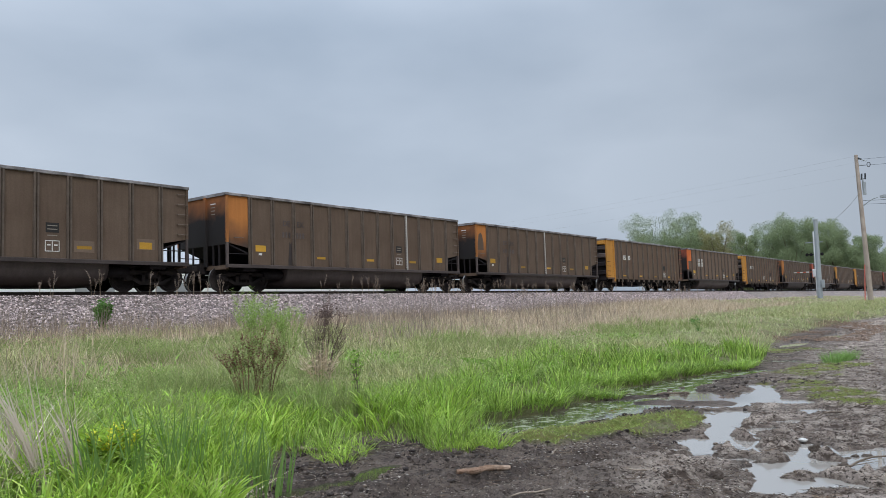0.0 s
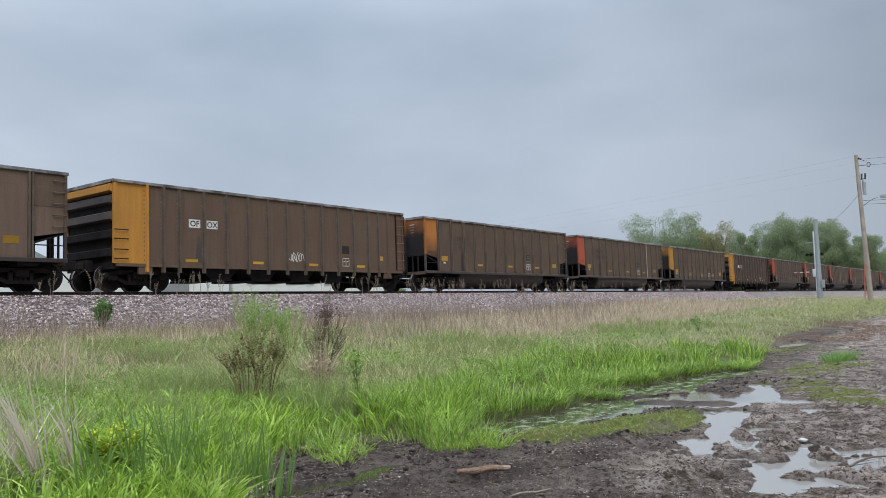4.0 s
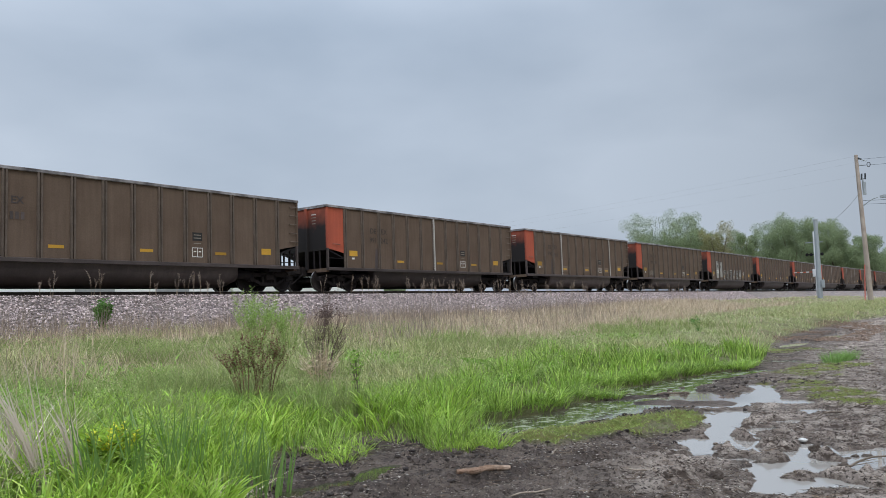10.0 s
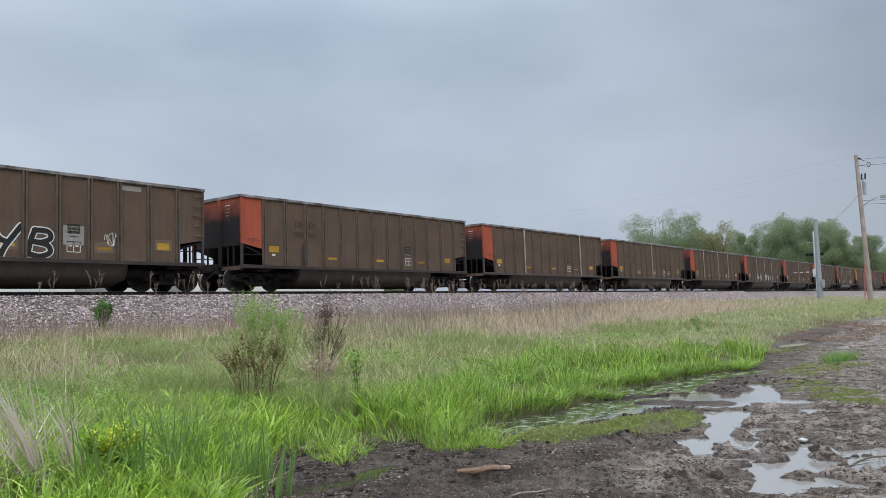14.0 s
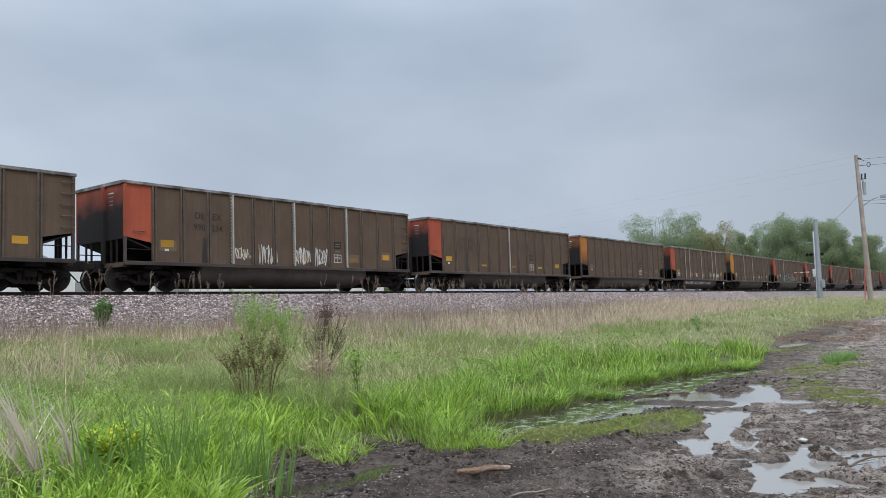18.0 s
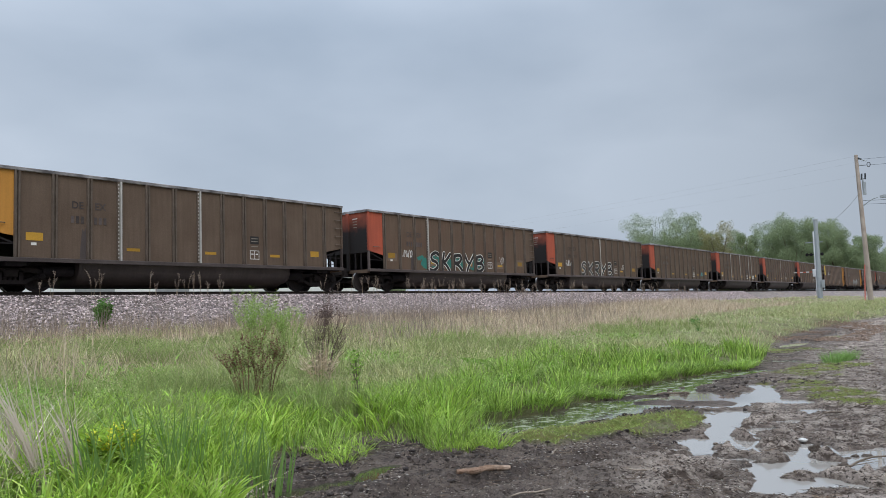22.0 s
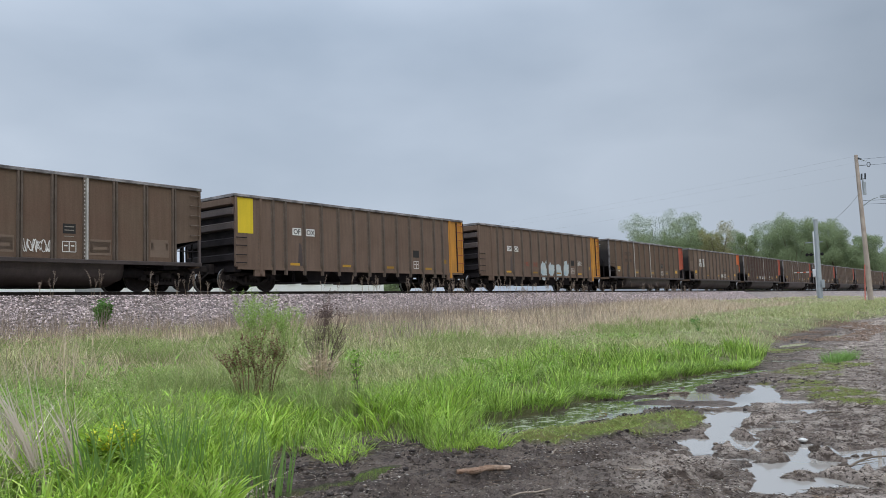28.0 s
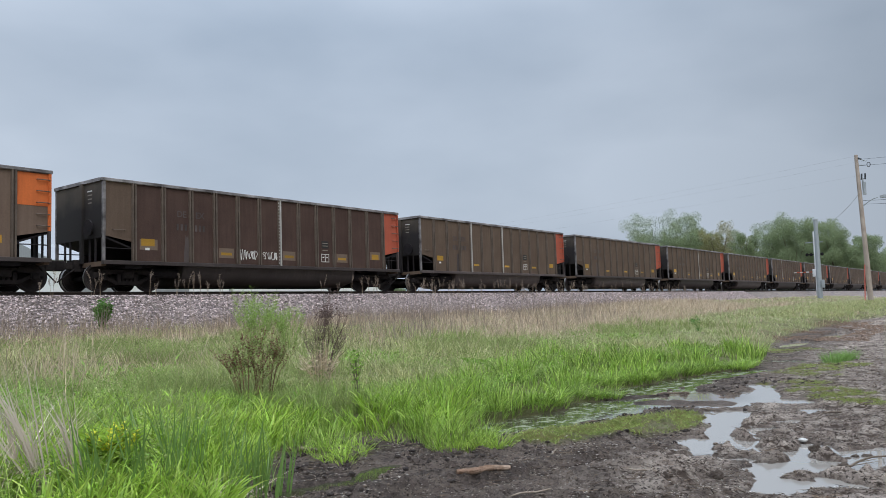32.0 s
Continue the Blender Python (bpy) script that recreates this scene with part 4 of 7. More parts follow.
    for x in (-HL + 2.55, HL - 2.45):
        part("brake_gear", shared("brake_gear", PAINT["black"], lambda: box(rod(B(), (-0.5, -1.0, 0.62), (0.45, -1.0, 0.62), 0.17, n=10), -0.35, 0.35, -0.4, 0.9, 0.45, 0.9)), None, car).location = (x, 0, 0)
    part("soot_stain", shared("soot_stain", PAINT["tub"], stain), None, car, "dark run stain below the letters").location = (POST_X[2] - 0.16, -1.506, 1.0)
    part("floor", shared("floor_pan", PAINT["black"], lambda: box(B(), -HL + 2.0, HL - 2.0, -1.45, 1.45, 0.93, 0.96)), None, car)
    part("coal_load", shared("coal_load", PAINT["ink"], coal), None, car, "heap of black coal")
    return car


def stain():
    """A ragged dark run, wider at the foot."""
    bm = B()
    pts = [(-0.13, 0.0), (0.10, 0.0), (0.11, 0.4), (0.07, 0.75), (0.05, 0.98), (0.0, 0.85), (-0.06, 0.95), (-0.09, 0.6), (-0.12, 0.3)]
    return prism(bm, pts, "y", -0.002, 0.0)


def coal():
    bm = B()
    bmesh.ops.create_grid(bm, x_segments=40, y_segments=8, size=0.5, matrix=Matrix.Translation((0, 0, 3.3)) @ Matrix.Diagonal((2 * HL - 0.1, 2.9, 1, 1)))
    for v in bm.verts:
        v.co.z += -0.25 * abs(v.co.y) + 0.06 * noise.noise(v.co * 2.0)
    return bm


HOP_X = [-HL + a for a in (1.20, 1.82, 2.45, 3.44, 4.43, 5.42, 6.38, 7.34, 8.31, 9.25, 10.20, 11.15, 12.10, 12.78, 13.42)]


def hopper_post():
    return prism(B(), [(-0.075, 0.0), (-0.055, -0.012), (-0.038, -0.085), (0.038, -0.085), (0.055, -0.012), (0.075, 0.0)], "z", 0.62, TOP - 0.10)


def hopper_rivets():
    bm = B()
    for q in range(16):
        box(bm, -0.11, -0.085, -0.012, 0.0, 1.0 + q * 0.155, 1.05 + q * 0.155)
    return bm


def hopper_car(k, body, head, tail):
    """A rapid-discharge hopper with close posts, ribbed ends and open space between its trucks."""
    car = new("coal_hopper")
    PB = PAINT[body]
    for s in (-1, 1):
        part("side_sheet", shared("hopper_side", PB, lambda: box(B(), -HL + 1.20, HL - 1.12, -0.008, 0.008, 0.86, TOP - 0.10)), None, car).location = (0, s * 1.495, 0)
        for i, x in enumerate(HOP_X):
            me = shared("hopper_post", PAINT["rib"] if 0 < i < 14 else PAINT[head if i == 0 else tail], hopper_post)
            p = part("side_post", me, None, car)
            part("rivet_seam", shared("hopper_rivets", PAINT["rib"], hopper_rivets), None, p)["kind"] = "stuff"
            p.location, p.rotation_euler = (x, s * 1.503, 0), (0, 0, 0 if s < 0 else math.pi)
        part("top_chord", shared("top_chord", PAINT["rim"], lambda: box(B(), -HL - 0.04, HL + 0.04, -0.075, 0.085, TOP - 0.11, TOP, 0.015)), None, car).location = (0, s * 1.495, 0)
        part("side_sill", shared("hopper_sill", PB, lambda: box(B(), -HL + 0.1, HL - 0.1, -0.05, 0.05, 0.80, 0.90)), None, car).location = (0, s * 1.485, 0)
        for e, colour in ((-1, head), (1, tail)):
            w = 1.20 if e < 0 else 1.12
            part("end_panel", shared("hopper_end_panel_%d" % e, PAINT[colour], lambda: box(B(), min(e * HL, e * (HL - w)), max(e * HL, e * (HL - w)), -0.008, 0.008, 0.90, TOP - 0.11)), None, car, "painted end panel").location = (0, s * 1.495, 0)
            part("corner_post", shared("hopper_corner_%d" % e, PAINT[colour], lambda: box(B(), min(e * HL, e * (HL - 0.1)), max(e * HL, e * (HL - 0.1)), -0.05, 0.05, 0.90, TOP - 0.10)), None, car).location = (0, s * 1.50, 0)
            part("foot_block", shared("foot_block", PB, lambda: box(B(), -0.25, 0.25, -0.04, 0.04, 0.55, 0.86)), None, car).location = (e * (HL - 1.15), s * 1.47, 0)
    for e, colour in ((-1, head), (1, tail)):
        part("end_sheet", shared("hopper_end_%d" % e, PAINT["black"], lambda: box(B(), min(e * (HL - 0.06), e * (HL - 0.3)), max(e * (HL - 0.06), e * (HL - 0.3)), -1.46, 1.46, 0.95, TOP - 0.06)), None, car, "dark end sheet")
        for q, z in enumerate((1.25, 1.85, 2.45, 3.0, 3.38)):
            mat = PAINT[colour] if q == 4 else PAINT["black"] if q < 2 else PAINT["tub"]
            part("end_rib", shared("hopper_end_rib_%d_%d" % (e, q == 4), mat, lambda: prism(B(), [(e * (HL - 0.07), -0.17), (e * (HL + 0.09), -0.11), (e * (HL + 0.09), 0.11), (e * (HL - 0.07), 0.17)], "y", -1.45, 1.45)), None, car, "horizontal end stiffener").location = (0, 0, z)
        part("end_chord", shared("end_chord_%d" % e, PAINT["rim"], lambda: box(B(), min(e * (HL + 0.05), e * (HL - 0.06)), max(e * (HL + 0.05), e * (HL - 0.06)), -1.42, 1.42, TOP - 0.112, TOP - 0.004)), None, car)
        part("end_sill", shared("hopper_end_sill_%d" % e, PAINT["black"], lambda: box(B(), min(e * HL, e * (HL - 0.3)), max(e * HL, e * (HL - 0.3)), -1.43, 1.43, 0.72, 0.95)), None, car)
        part("coupler", shared("coupler_%d" % e, PAINT["truck"], coupler(e)), None, car)
        add_truck(car, e * (HL - 1.13))
    ladder(car, HL - 0.55, HL + 0.02, (1.0, 1.4, 1.8, 2.2, 2.6, 3.0, 3.35), -1.51, PAINT["rust"])
    for x in (HL - 0.55, HL + 0.02):
        part("ladder_rail", shared("ladder_rail", PAINT["black"], lambda: box(B(), -0.025, 0.025, -0.06, -0.02, 0.95, 3.5)), None, car).location = (x, -1.51, 0)
    ladder(car, -HL + 0.02, -HL + 0.5, (1.05, 1.35, 1.7, 2.0), -1.51, PAINT["black"])
    for x, w in ((-2.9, 0.95), (-1.0, 0.9), (1.0, 0.9), (2.9, 0.95)):
        def chute():
            bm = B()
            prism(bm, [(-1.0, 0.86), (1.0, 0.86), (0.42, 0.36), (-0.42, 0.36)], "y", -1.2, 1.2)
            box(bm, -0.5, 0.5, -1.25, 1.25, 0.30, 0.36)
            return bm
        part("discharge_chute", shared("discharge_chute", PAINT["black"], chute), None, car, "black discharge chute").location = (x, 0, 0.08)
    part("centre_sill", shared("centre_sill", PAINT["black"], lambda: box(B(), -HL, HL, -0.28, 0.28, 0.72, 0.99)), None, car)
    part("brake_pipe", shared("brake_pipe", PAINT["black"], lambda: rod(B(), (-5.0, -1.2, 0.32), (5.0, -1.2, 0.38), 0.02, n=6)), None, car)
    for x in (-4.2, -4.1, 3.9, 4.0):
        part("pipe_hanger", shared("pipe_hanger", PAINT["black"], lambda: box(B(), -0.02, 0.02, -0.02, 0.02, 0.30, 0.86)), None, car).location = (x, -1.2, 0)
    part("floor", shared("hopper_floor", PAINT["black"], lambda: box(B(), -HL + 0.3, HL - 0.3, -1.45, 1.45, 0.84, 0.88)), None, car)
    part("coal_load", shared("coal_load", PAINT["ink"], coal), None, car, "heap of black coal")
    return car


def standard_marks(car, k, faded=False):
    refl = PAINT["reflector"]
    dull = (k * 7) % 3 == 0
    r = PAINT["patch"] if faded else refl
    if k % 5 in (0, 3):
        for i in (1, 4, 7, 10, 12):
            decal(car, "faded_patch", panel_mid(i), 1.38 if 1 < i < 12 else 1.55, 0.66, 0.36, PAINT["patch"], -0.001)
    decal(car, "reflector", panel_mid(1) - 0.03, 1.62, 0.50, 0.24, r, label="yellow reflector plate")
    decal(car, "reflector", panel_mid(12), 1.50, 0.46, 0.23, r)
    for i in (4, 7, 10):
        decal(car, "reflector", panel_mid(i), 1.35, 0.48, 0.10, r)
    decal(car, "data_panel", panel_mid(9), 1.92, 0.40, 0.30, PAINT["ink"], label="small black data panel")
    for z in (1.87, 1.98):
        decal(car, "marking_bar", panel_mid(9), z, 0.30, 0.03, PAINT["dull"], 0.004)
    box_stencil(car, panel_mid(9), 1.36, 0.44, 0.34)
    decal(car, "marking_bar", panel_mid(9), 1.68, 0.30, 0.03, PAINT["dull"])
    decal(car, "marking_bar", panel_mid(1) - 0.05, 1.40, 0.16, 0.08, PAINT["white"])
    # reporting marks near the head end, and small print on the end sheet
    for j in range(4):
        ob = part("end_marking", shared("end_mark", PAINT["white" if j < 1 else "dull"], lambda: box(B(), -0.004, 0, -0.15, 0.15, -0.018, 0.018)), None, car)
        ob.location, ob.scale = (-HL - 0.006, -0.75, 3.28 - 0.13 * j), (1, 1 - 0.1 * j, 1)


def marks(car, word, mat, x0, z, size, boxed=False, n=6, number_mat=None, figures=("", "")):
    """Owner's letters split over a post, with the car's number below; figures that cannot be read are bars."""
    for s, w in ((-1, word[:2]), (1, word[2:])):
        x = x0 + s * 0.37
        if boxed:
            decal(car, "letter_ground", x, z + size * 0.35, size * 1.60, size * 1.0, PAINT["white"], label="white letter ground")
        part("reporting_mark", lettering(w, size, mat, 0.006), None, car, "stencilled owner's letters").location = (x, -1.513, z)
        fig = figures[0 if s < 0 else 1]
        if fig:
            if boxed:
                decal(car, "letter_ground", x, z - size * 1.25 + size * 0.35, size * 2.0, size * 1.0, PAINT["white"], label="white letter ground")
            part("car_number", lettering(fig, size, number_mat or mat, 0.004), None, car, "stencilled figures").location = (x, -1.513, z - size * 1.25)
        elif n:
            digits(car, x, z - size * 1.15, 3, number_mat or mat, size * 0.38, size * 0.72, lift=0.004)


# type, body, head, tail, pale posts, letters
TRAIN = {
    -2: ("T", "brown", "red", "brown", (6,), "d"), -1: ("T", "brown", "red", "brown", (), "d"),
    0: ("T", "brown", "orange", "brown", (), ""), 1: ("T", "brown", "orange", "brown", (9,), "d"), 2: ("T", "brown", "orange", "brown", (6,), "d"),
    3: ("H", "brown_b", "amber", "brown_b", (), "o"), 4: ("T", "brown_c", "vermilion", "brown_c", (), "f"), 5: ("H", "brown_b", "amber", "brown_b", (), "o"),
    6: ("T", "brown", "orange", "brown", (), "d"), 7: ("T", "brown", "red", "brown", (10,), "D"), 8: ("T", "brown", "amber", "brown", (), "d"),
    9: ("H", "brown_d", "amber", "brown_d", (), "o"), 10: ("T", "brown", "red", "brown", (), "D"), 11: ("T", "brown", "red", "brown", (), "d"),
    12: ("T", "brown", "red", "brown", (6,), "D"), 13: ("T", "brown", "red", "brown", (3, 10), "D"), 14: ("T", "brown", "red", "brown", (), "D"),
    15: ("T", "brown", "red", "brown", (), "P"), 16: ("T", "brown", "red", "brown", (), "D"), 17: ("T", "brown", "red", "brown", (3, 10), "d"),
    18: ("T", "brown", "red", "brown", (6,), "d"), 19: ("T", "brown", "red", "brown", (2, 6, 9), "d"), 20: ("T", "brown", "red", "brown", (3, 6, 9), "D"),
    21: ("T", "brown", "red", "brown", (6,), "d"), 22: ("T", "brown", "orange", "brown", (), ""), 23: ("T", "brown", "red", "brown", (2, 3, 6, 9, 10), "D"),
    24: ("T", "brown", "amber", "brown", (3, 6), "d"), 25: ("T", "brown_b", "red", "brown_b", (3,), "d"), 26: ("T", "brown", "red", "brown", (6,), "D"),
    27: ("T", "brown", "red", "brown", (), "d"), 28: ("T", "brown", "red", "brown", (3, 6, 9, 10), "d"), 29: ("T", "brown", "red", "brown", (6,), "d"),
    30: ("T", "brown_b", "red", "brown_b", (9,), "d"), 31: ("H", "brown_c", "brown_c", "amber", (), "o"), 32: ("H", "brown_c", "brown_c", "amber", (), "o"),
    33: ("T", "brown_b", "brown", "red", (3, 6), "D"), 34: ("T", "brown_c", "brown_c", "vermilion", (), "f"), 35: ("T", "brown_d", "brown", "red", (6,), "d"),
    36: ("T", "brown", "brown", "red", (3, 6), "d"), 37: ("T", "brown", "brown", "red", (), "d"), 38: ("T", "brown", "brown", "red", (6,), "d"),
    39: ("T", "brown", "brown", "red", (), "d"), 40: ("T", "brown", "brown", "red", (3,), "d"), 41: ("T", "brown", "brown", "red", (3, 6), "d"),
}
FIGURES = {4: ("961", "929"), 34: ("962", "307"), 15: ("9802", "36"), 16: ("980", "367"), 12: ("991", "242"), 10: ("990", "058"), 20: ("990", "234"), 23: ("980", "037"), 7: ("990", "474"), 13: ("990", "")}
HEAD_WORD = {"vermilion": "orange-red", "red": "red", "orange": "dirty orange", "amber": "amber", "brown": "brown", "brown_c": "brown", "brown_b": "brown"}


def make_train():
    cars, tail = [], TAIL0
    tails = {0: TAIL0}
    for k in range(1, 51):
        tails[k] = tails[k - 1] + (HOPPER_L if TRAIN.get(k, "T")[0] == "H" else CAR_L)
    for k in (-1, -2):
        tails[k] = tails[k + 1] - CAR_L
    for k in range(-2, 51):
        kind, body, head, end, stripes, word = TRAIN.get(k, ("T", "brown", "brown", "red", ((k * 5) % 11,) if k % 2 else (), "d"))
        if kind == "T":
            car = tub_car(k, body, head, end, stripes, word == "f", word == "f")
            standard_marks(car, k, faded=k in (30, 22, 10))
            if word == "f":
                marks(car, "FURX", PAINT["ink"], POST_X[2], 2.54, 0.295, True, 6, None, FIGURES.get(k, ("", "")))
            elif word == "D":
                marks(car, "DEEX", PAINT["faint"], POST_X[2], 2.57, 0.33, False, 6, None, FIGURES.get(k, ("", "")))
            elif word == "d":
                marks(car, "DEEX", PAINT["tub"], POST_X[2], 2.57, 0.31)
            elif word == "P":
                decal(car, "grey_patch", panel_mid(2), 1.95, 0.85, 1.6, PAINT["patch_grey"])
                decal(car, "grey_patch", panel_mid(3), 1.95, 0.85, 1.45, PAINT["patch_grey"])
                marks(car, "DEEX", PAINT["ink"], POST_X[2], 2.55, 0.33, False, 6, None, FIGURES.get(k, ("", "")))
                decal(car, "grey_patch", panel_mid(9), 1.72, 0.66, 0.6, PAINT["patch_grey"])
                decal(car, "grey_patch", panel_mid(11) - 0.1, 3.38, 0.72, 0.16, PAINT["patch_grey"])
            label = "%s high-sided coal gondola with %s end panel%s" % ("dusty brown", HEAD_WORD[head if head not in ("brown", "brown_c") else end], ", pale posts" if stripes else "")
            cat = "gondola"
        else:
            car = hopper_car(k, body, head, end)
            marks(car, "OFOX", PAINT["ink"], HOP_X[3], 2.28, 0.295, True, 0)
            part("soot_stain", shared("soot_stain", PAINT["tub"], stain), None, car, "dark run stain below the letters").location = (HOP_X[3] - 0.2, -1.506, 1.0)
            for i in (2, 5, 8, 11):
                decal(car, "reflector", (HOP_X[i] + HOP_X[i + 1]) / 2, 1.06, 0.5, 0.1, PAINT["reflector"], label="yellow reflector plate")
            decal(car, "reflector", HL - 1.6, 1.45, 0.3, 0.2, PAINT["reflector"])
            box_stencil(car, (HOP_X[10] + HOP_X[11]) / 2, 1.22)
            decal(car, "data_panel", (HOP_X[10] + HOP_X[11]) / 2, 1.75, 0.44, 0.34, PAINT["ink"], label="small black data panel")
            if k == 31:
                decal(car, "yellow_patch", -HL + 0.48, 2.85, 0.75, 1.35, PAINT["yellow"], label="bright yellow painted patch", y=-1.506)
            label = "brown ribbed coal hopper with %s end panel" % ("amber")
            cat = "hopper car"
        if k in (25, 26, 15):
            span = (panel_mid(4), panel_mid(8))
            skryb(car, span[0], span[1], 1.43, 1.15, k)
            if k == 25:
                for i in range(6):
                    spray_cloud(car, span[0] - 0.75 + i * 1.02, 1.34 + 0.12 * (i % 2), 0.75, 0.55, PAINT["teal"], 410 + i, "teal sprayed fill")
            scribble(car, panel_mid(2), 1.75, 0.7, 0.4, PAINT["white"], 100 + k)
            scribble(car, panel_mid(10) + 0.2, 1.65, 0.45, 0.45, PAINT["white"], 200 + k)
        if k == 2:
            arch = [(-0.26, 0.0), (0.26, 0.0), (0.27, 0.42), (0.16, 0.80), (0.0, 0.95), (-0.17, 0.84), (-0.27, 0.45)]
            part("painted_patch", prism(B(), arch, "y", -0.002, 0.0), PAINT["brown"], car, "brown repainted arch on the orange panel").location = (-HL + 0.48, -1.504, 2.18)
        if k == 10:
            for j in (3, 4, 5):
                scribble(car, panel_mid(j) + 0.1, 1.42, 0.62, 0.26, PAINT["ink"], 420 + j)
        if k == 20:
            for j, (x, w, h) in enumerate(((panel_mid(4), 0.7, 0.5), (panel_mid(5) + 0.2, 0.9, 0.75), (panel_mid(7), 0.8, 0.7), (panel_mid(8), 0.7, 0.75))):
                scribble(car, x, 1.4, w, h, PAINT["white"], 300 + j)
        if k == 23:
            for j, x in enumerate((-3.6, -2.4, -1.2, 0.0, 1.0, 2.2)):
                scribble(car, x, 0.66, 1.0, 0.26, PAINT["white"], 320 + j, y=-1.425)
            for j, x in enumerate((panel_mid(1), panel_mid(5) + 0.3, panel_mid(10), panel_mid(11))):
                scribble(car, x, 1.35, 0.6, 0.35, PAINT["white"], 330 + j)
        if k == 27:
            scribble(car, panel_mid(11), 1.42, 0.75, 0.4, PAINT["cyan"], 341)
        if k in (28, 30, 34, 35, 14, 5):
            scribble(car, panel_mid({28: 11, 30: 8, 34: 8, 35: 5, 14: 2, 5: 7}[k]), 1.35, 0.8, 0.4, PAINT["white" if k != 14 else "dull"], 350 + k)
        if k == 35:
            scribble(car, panel_mid(6), 1.35, 0.7, 0.3, PAINT["white"], 390)
        if k == 32:
            for i in (6, 7, 8, 9):
                spray_cloud(car, (HOP_X[i] + HOP_X[i + 1]) / 2, 1.26, 0.86, 0.95, PAINT["pale"], 430 + i, "pale blue sprayed block letter")
            scribble(car, (HOP_X[11] + HOP_X[12]) / 2, 1.75, 0.62, 0.36, PAINT["white"], 367)
            for i in (4, 5):
                scribble(car, (HOP_X[i] + HOP_X[i + 1]) / 2, 1.55, 0.5, 0.35, PAINT["rust"], 360 + i)
        if k == 30:
            for i in (1, 4, 7, 10, 12):
                decal(car, "tan_patch", panel_mid(i), 1.38, 0.72, 0.5, PAINT["patch"], -0.001)
        tagged(car, label, cat, "cars of the train")

        car.location = (tails[k] - HL, TRACK_Y, RAIL_Z)
        cars.append((car, tails[k] - HL))
    return cars


cars = make_train()


# ---- grass and weeds
GRASS = {
    "lush": leafy("lush_green_blade", (0.225, 0.365, 0.050), (0.46, 0.57, 0.15), 0.65, 0.42, 0.38, 0.35, (0.165, 0.275, 0.040)),
    "meadow": leafy("grey_green_blade", (0.375, 0.385, 0.16), (0.58, 0.54, 0.31), 0.5, 0.5, 0.35, 0.25, (0.225, 0.27, 0.09)),
    "turf": leafy("pale_turf_blade", (0.40, 0.42, 0.20), (0.53, 0.47, 0.30), 0.15, 0.5, 0.35, 0.3, (0.33, 0.40, 0.15)),
    # undergrowth blades: the shade between the tufts is put into their dark colour
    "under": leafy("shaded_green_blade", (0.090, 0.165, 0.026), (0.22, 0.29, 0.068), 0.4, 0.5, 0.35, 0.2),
    "straw": leafy("dry_straw_blade", (0.47, 0.365, 0.255), (0.61, 0.50, 0.38), 0.35, 0.6, 0.25),
    "seed": leafy("dry_seed_head", (0.29, 0.215, 0.155), (0.39, 0.31, 0.23), 0.35, 0.8, 0.1),
    "moss": leafy("short_moss_grass", (0.23, 0.30, 0.07), (0.34, 0.32, 0.12), 0.35),
    "iris": leafy("broad_flag_leaf", (0.15, 0.27, 0.06), (0.27, 0.40, 0.12), 0.35, 0.35, 0.3, 0.5),
    "leaf": leafy("broad_weed_leaf", (0.20, 0.35, 0.055), (0.33, 0.46, 0.10), 0.4),
    "broad": leafy("broad_yellow_green_blade", (0.245, 0.38, 0.048), (0.42, 0.52, 0.11), 0.5, 0.45, 0.38, 0.28),
    "herb": leafy("small_herb_leaf", (0.27, 0.345, 0.11), (0.37, 0.42, 0.17), 0.3, 0.65, 0.4, 0.2, (0.19, 0.27, 0.07)),
    "shrub": leafy("dark_shrub_leaf", (0.09, 0.20, 0.04), (0.15, 0.28, 0.06), 0.35),
    "plume": leafy("pale_plume", (0.23, 0.18, 0.145), (0.36, 0.30, 0.25), 0.3, 0.8, 0.25),
    "reed": leafy("dead_reed_stalk", (0.56, 0.465, 0.37), (0.78, 0.69, 0.57), 0.45, 0.8, 0.15),
    "dock": leafy("red_brown_dock", (0.15, 0.075, 0.052), (0.25, 0.135, 0.09), 0.4, 0.8, 0.1),
    "feather": leafy("feathery_green", (0.25, 0.36, 0.085), (0.36, 0.46, 0.15), 0.3),
    "twig": leafy("dry_purple_twig", (0.11, 0.072, 0.064), (0.20, 0.145, 0.125), 0.35, 0.9, 0.0),
    "flower": leafy("yellow_petal", (0.74, 0.68, 0.06), (0.84, 0.78, 0.12), 0.15),
    "dark": leafy("soft_dark_green_blade", (0.245, 0.295, 0.105), (0.34, 0.365, 0.155), 0.35, 0.6, 0.35, 0.15),
    # distance haze is painted into the tree leaves as a paler, evener colour
    "tree": leafy("hazed_tree_leaf", (0.225, 0.275, 0.150), (0.27, 0.315, 0.185), 0.16, 0.8, 0.5, 0.05),
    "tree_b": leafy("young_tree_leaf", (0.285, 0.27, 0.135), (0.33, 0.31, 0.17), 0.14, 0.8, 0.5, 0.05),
}
MUDCLOD = material("mud_clod", (0.09, 0.068, 0.055), 0.75, 0, 0.3, 9, 50, 0.8, 70, second=(0.17, 0.132, 0.105), spec=0.2)
PEAT = material("black_peaty_clod", (0.028, 0.022, 0.020), 0.8, 0, 0.4, 12, 60, 0.9, 80, second=(0.085, 0.066, 0.056), spec=0.2)
CRUMB = material("mud_crumb", (0.105, 0.082, 0.066), 0.85, 0, 0.2, 6, 40, island=0.6, hue=(0.22, 0.17, 0.135), spec=0.15)
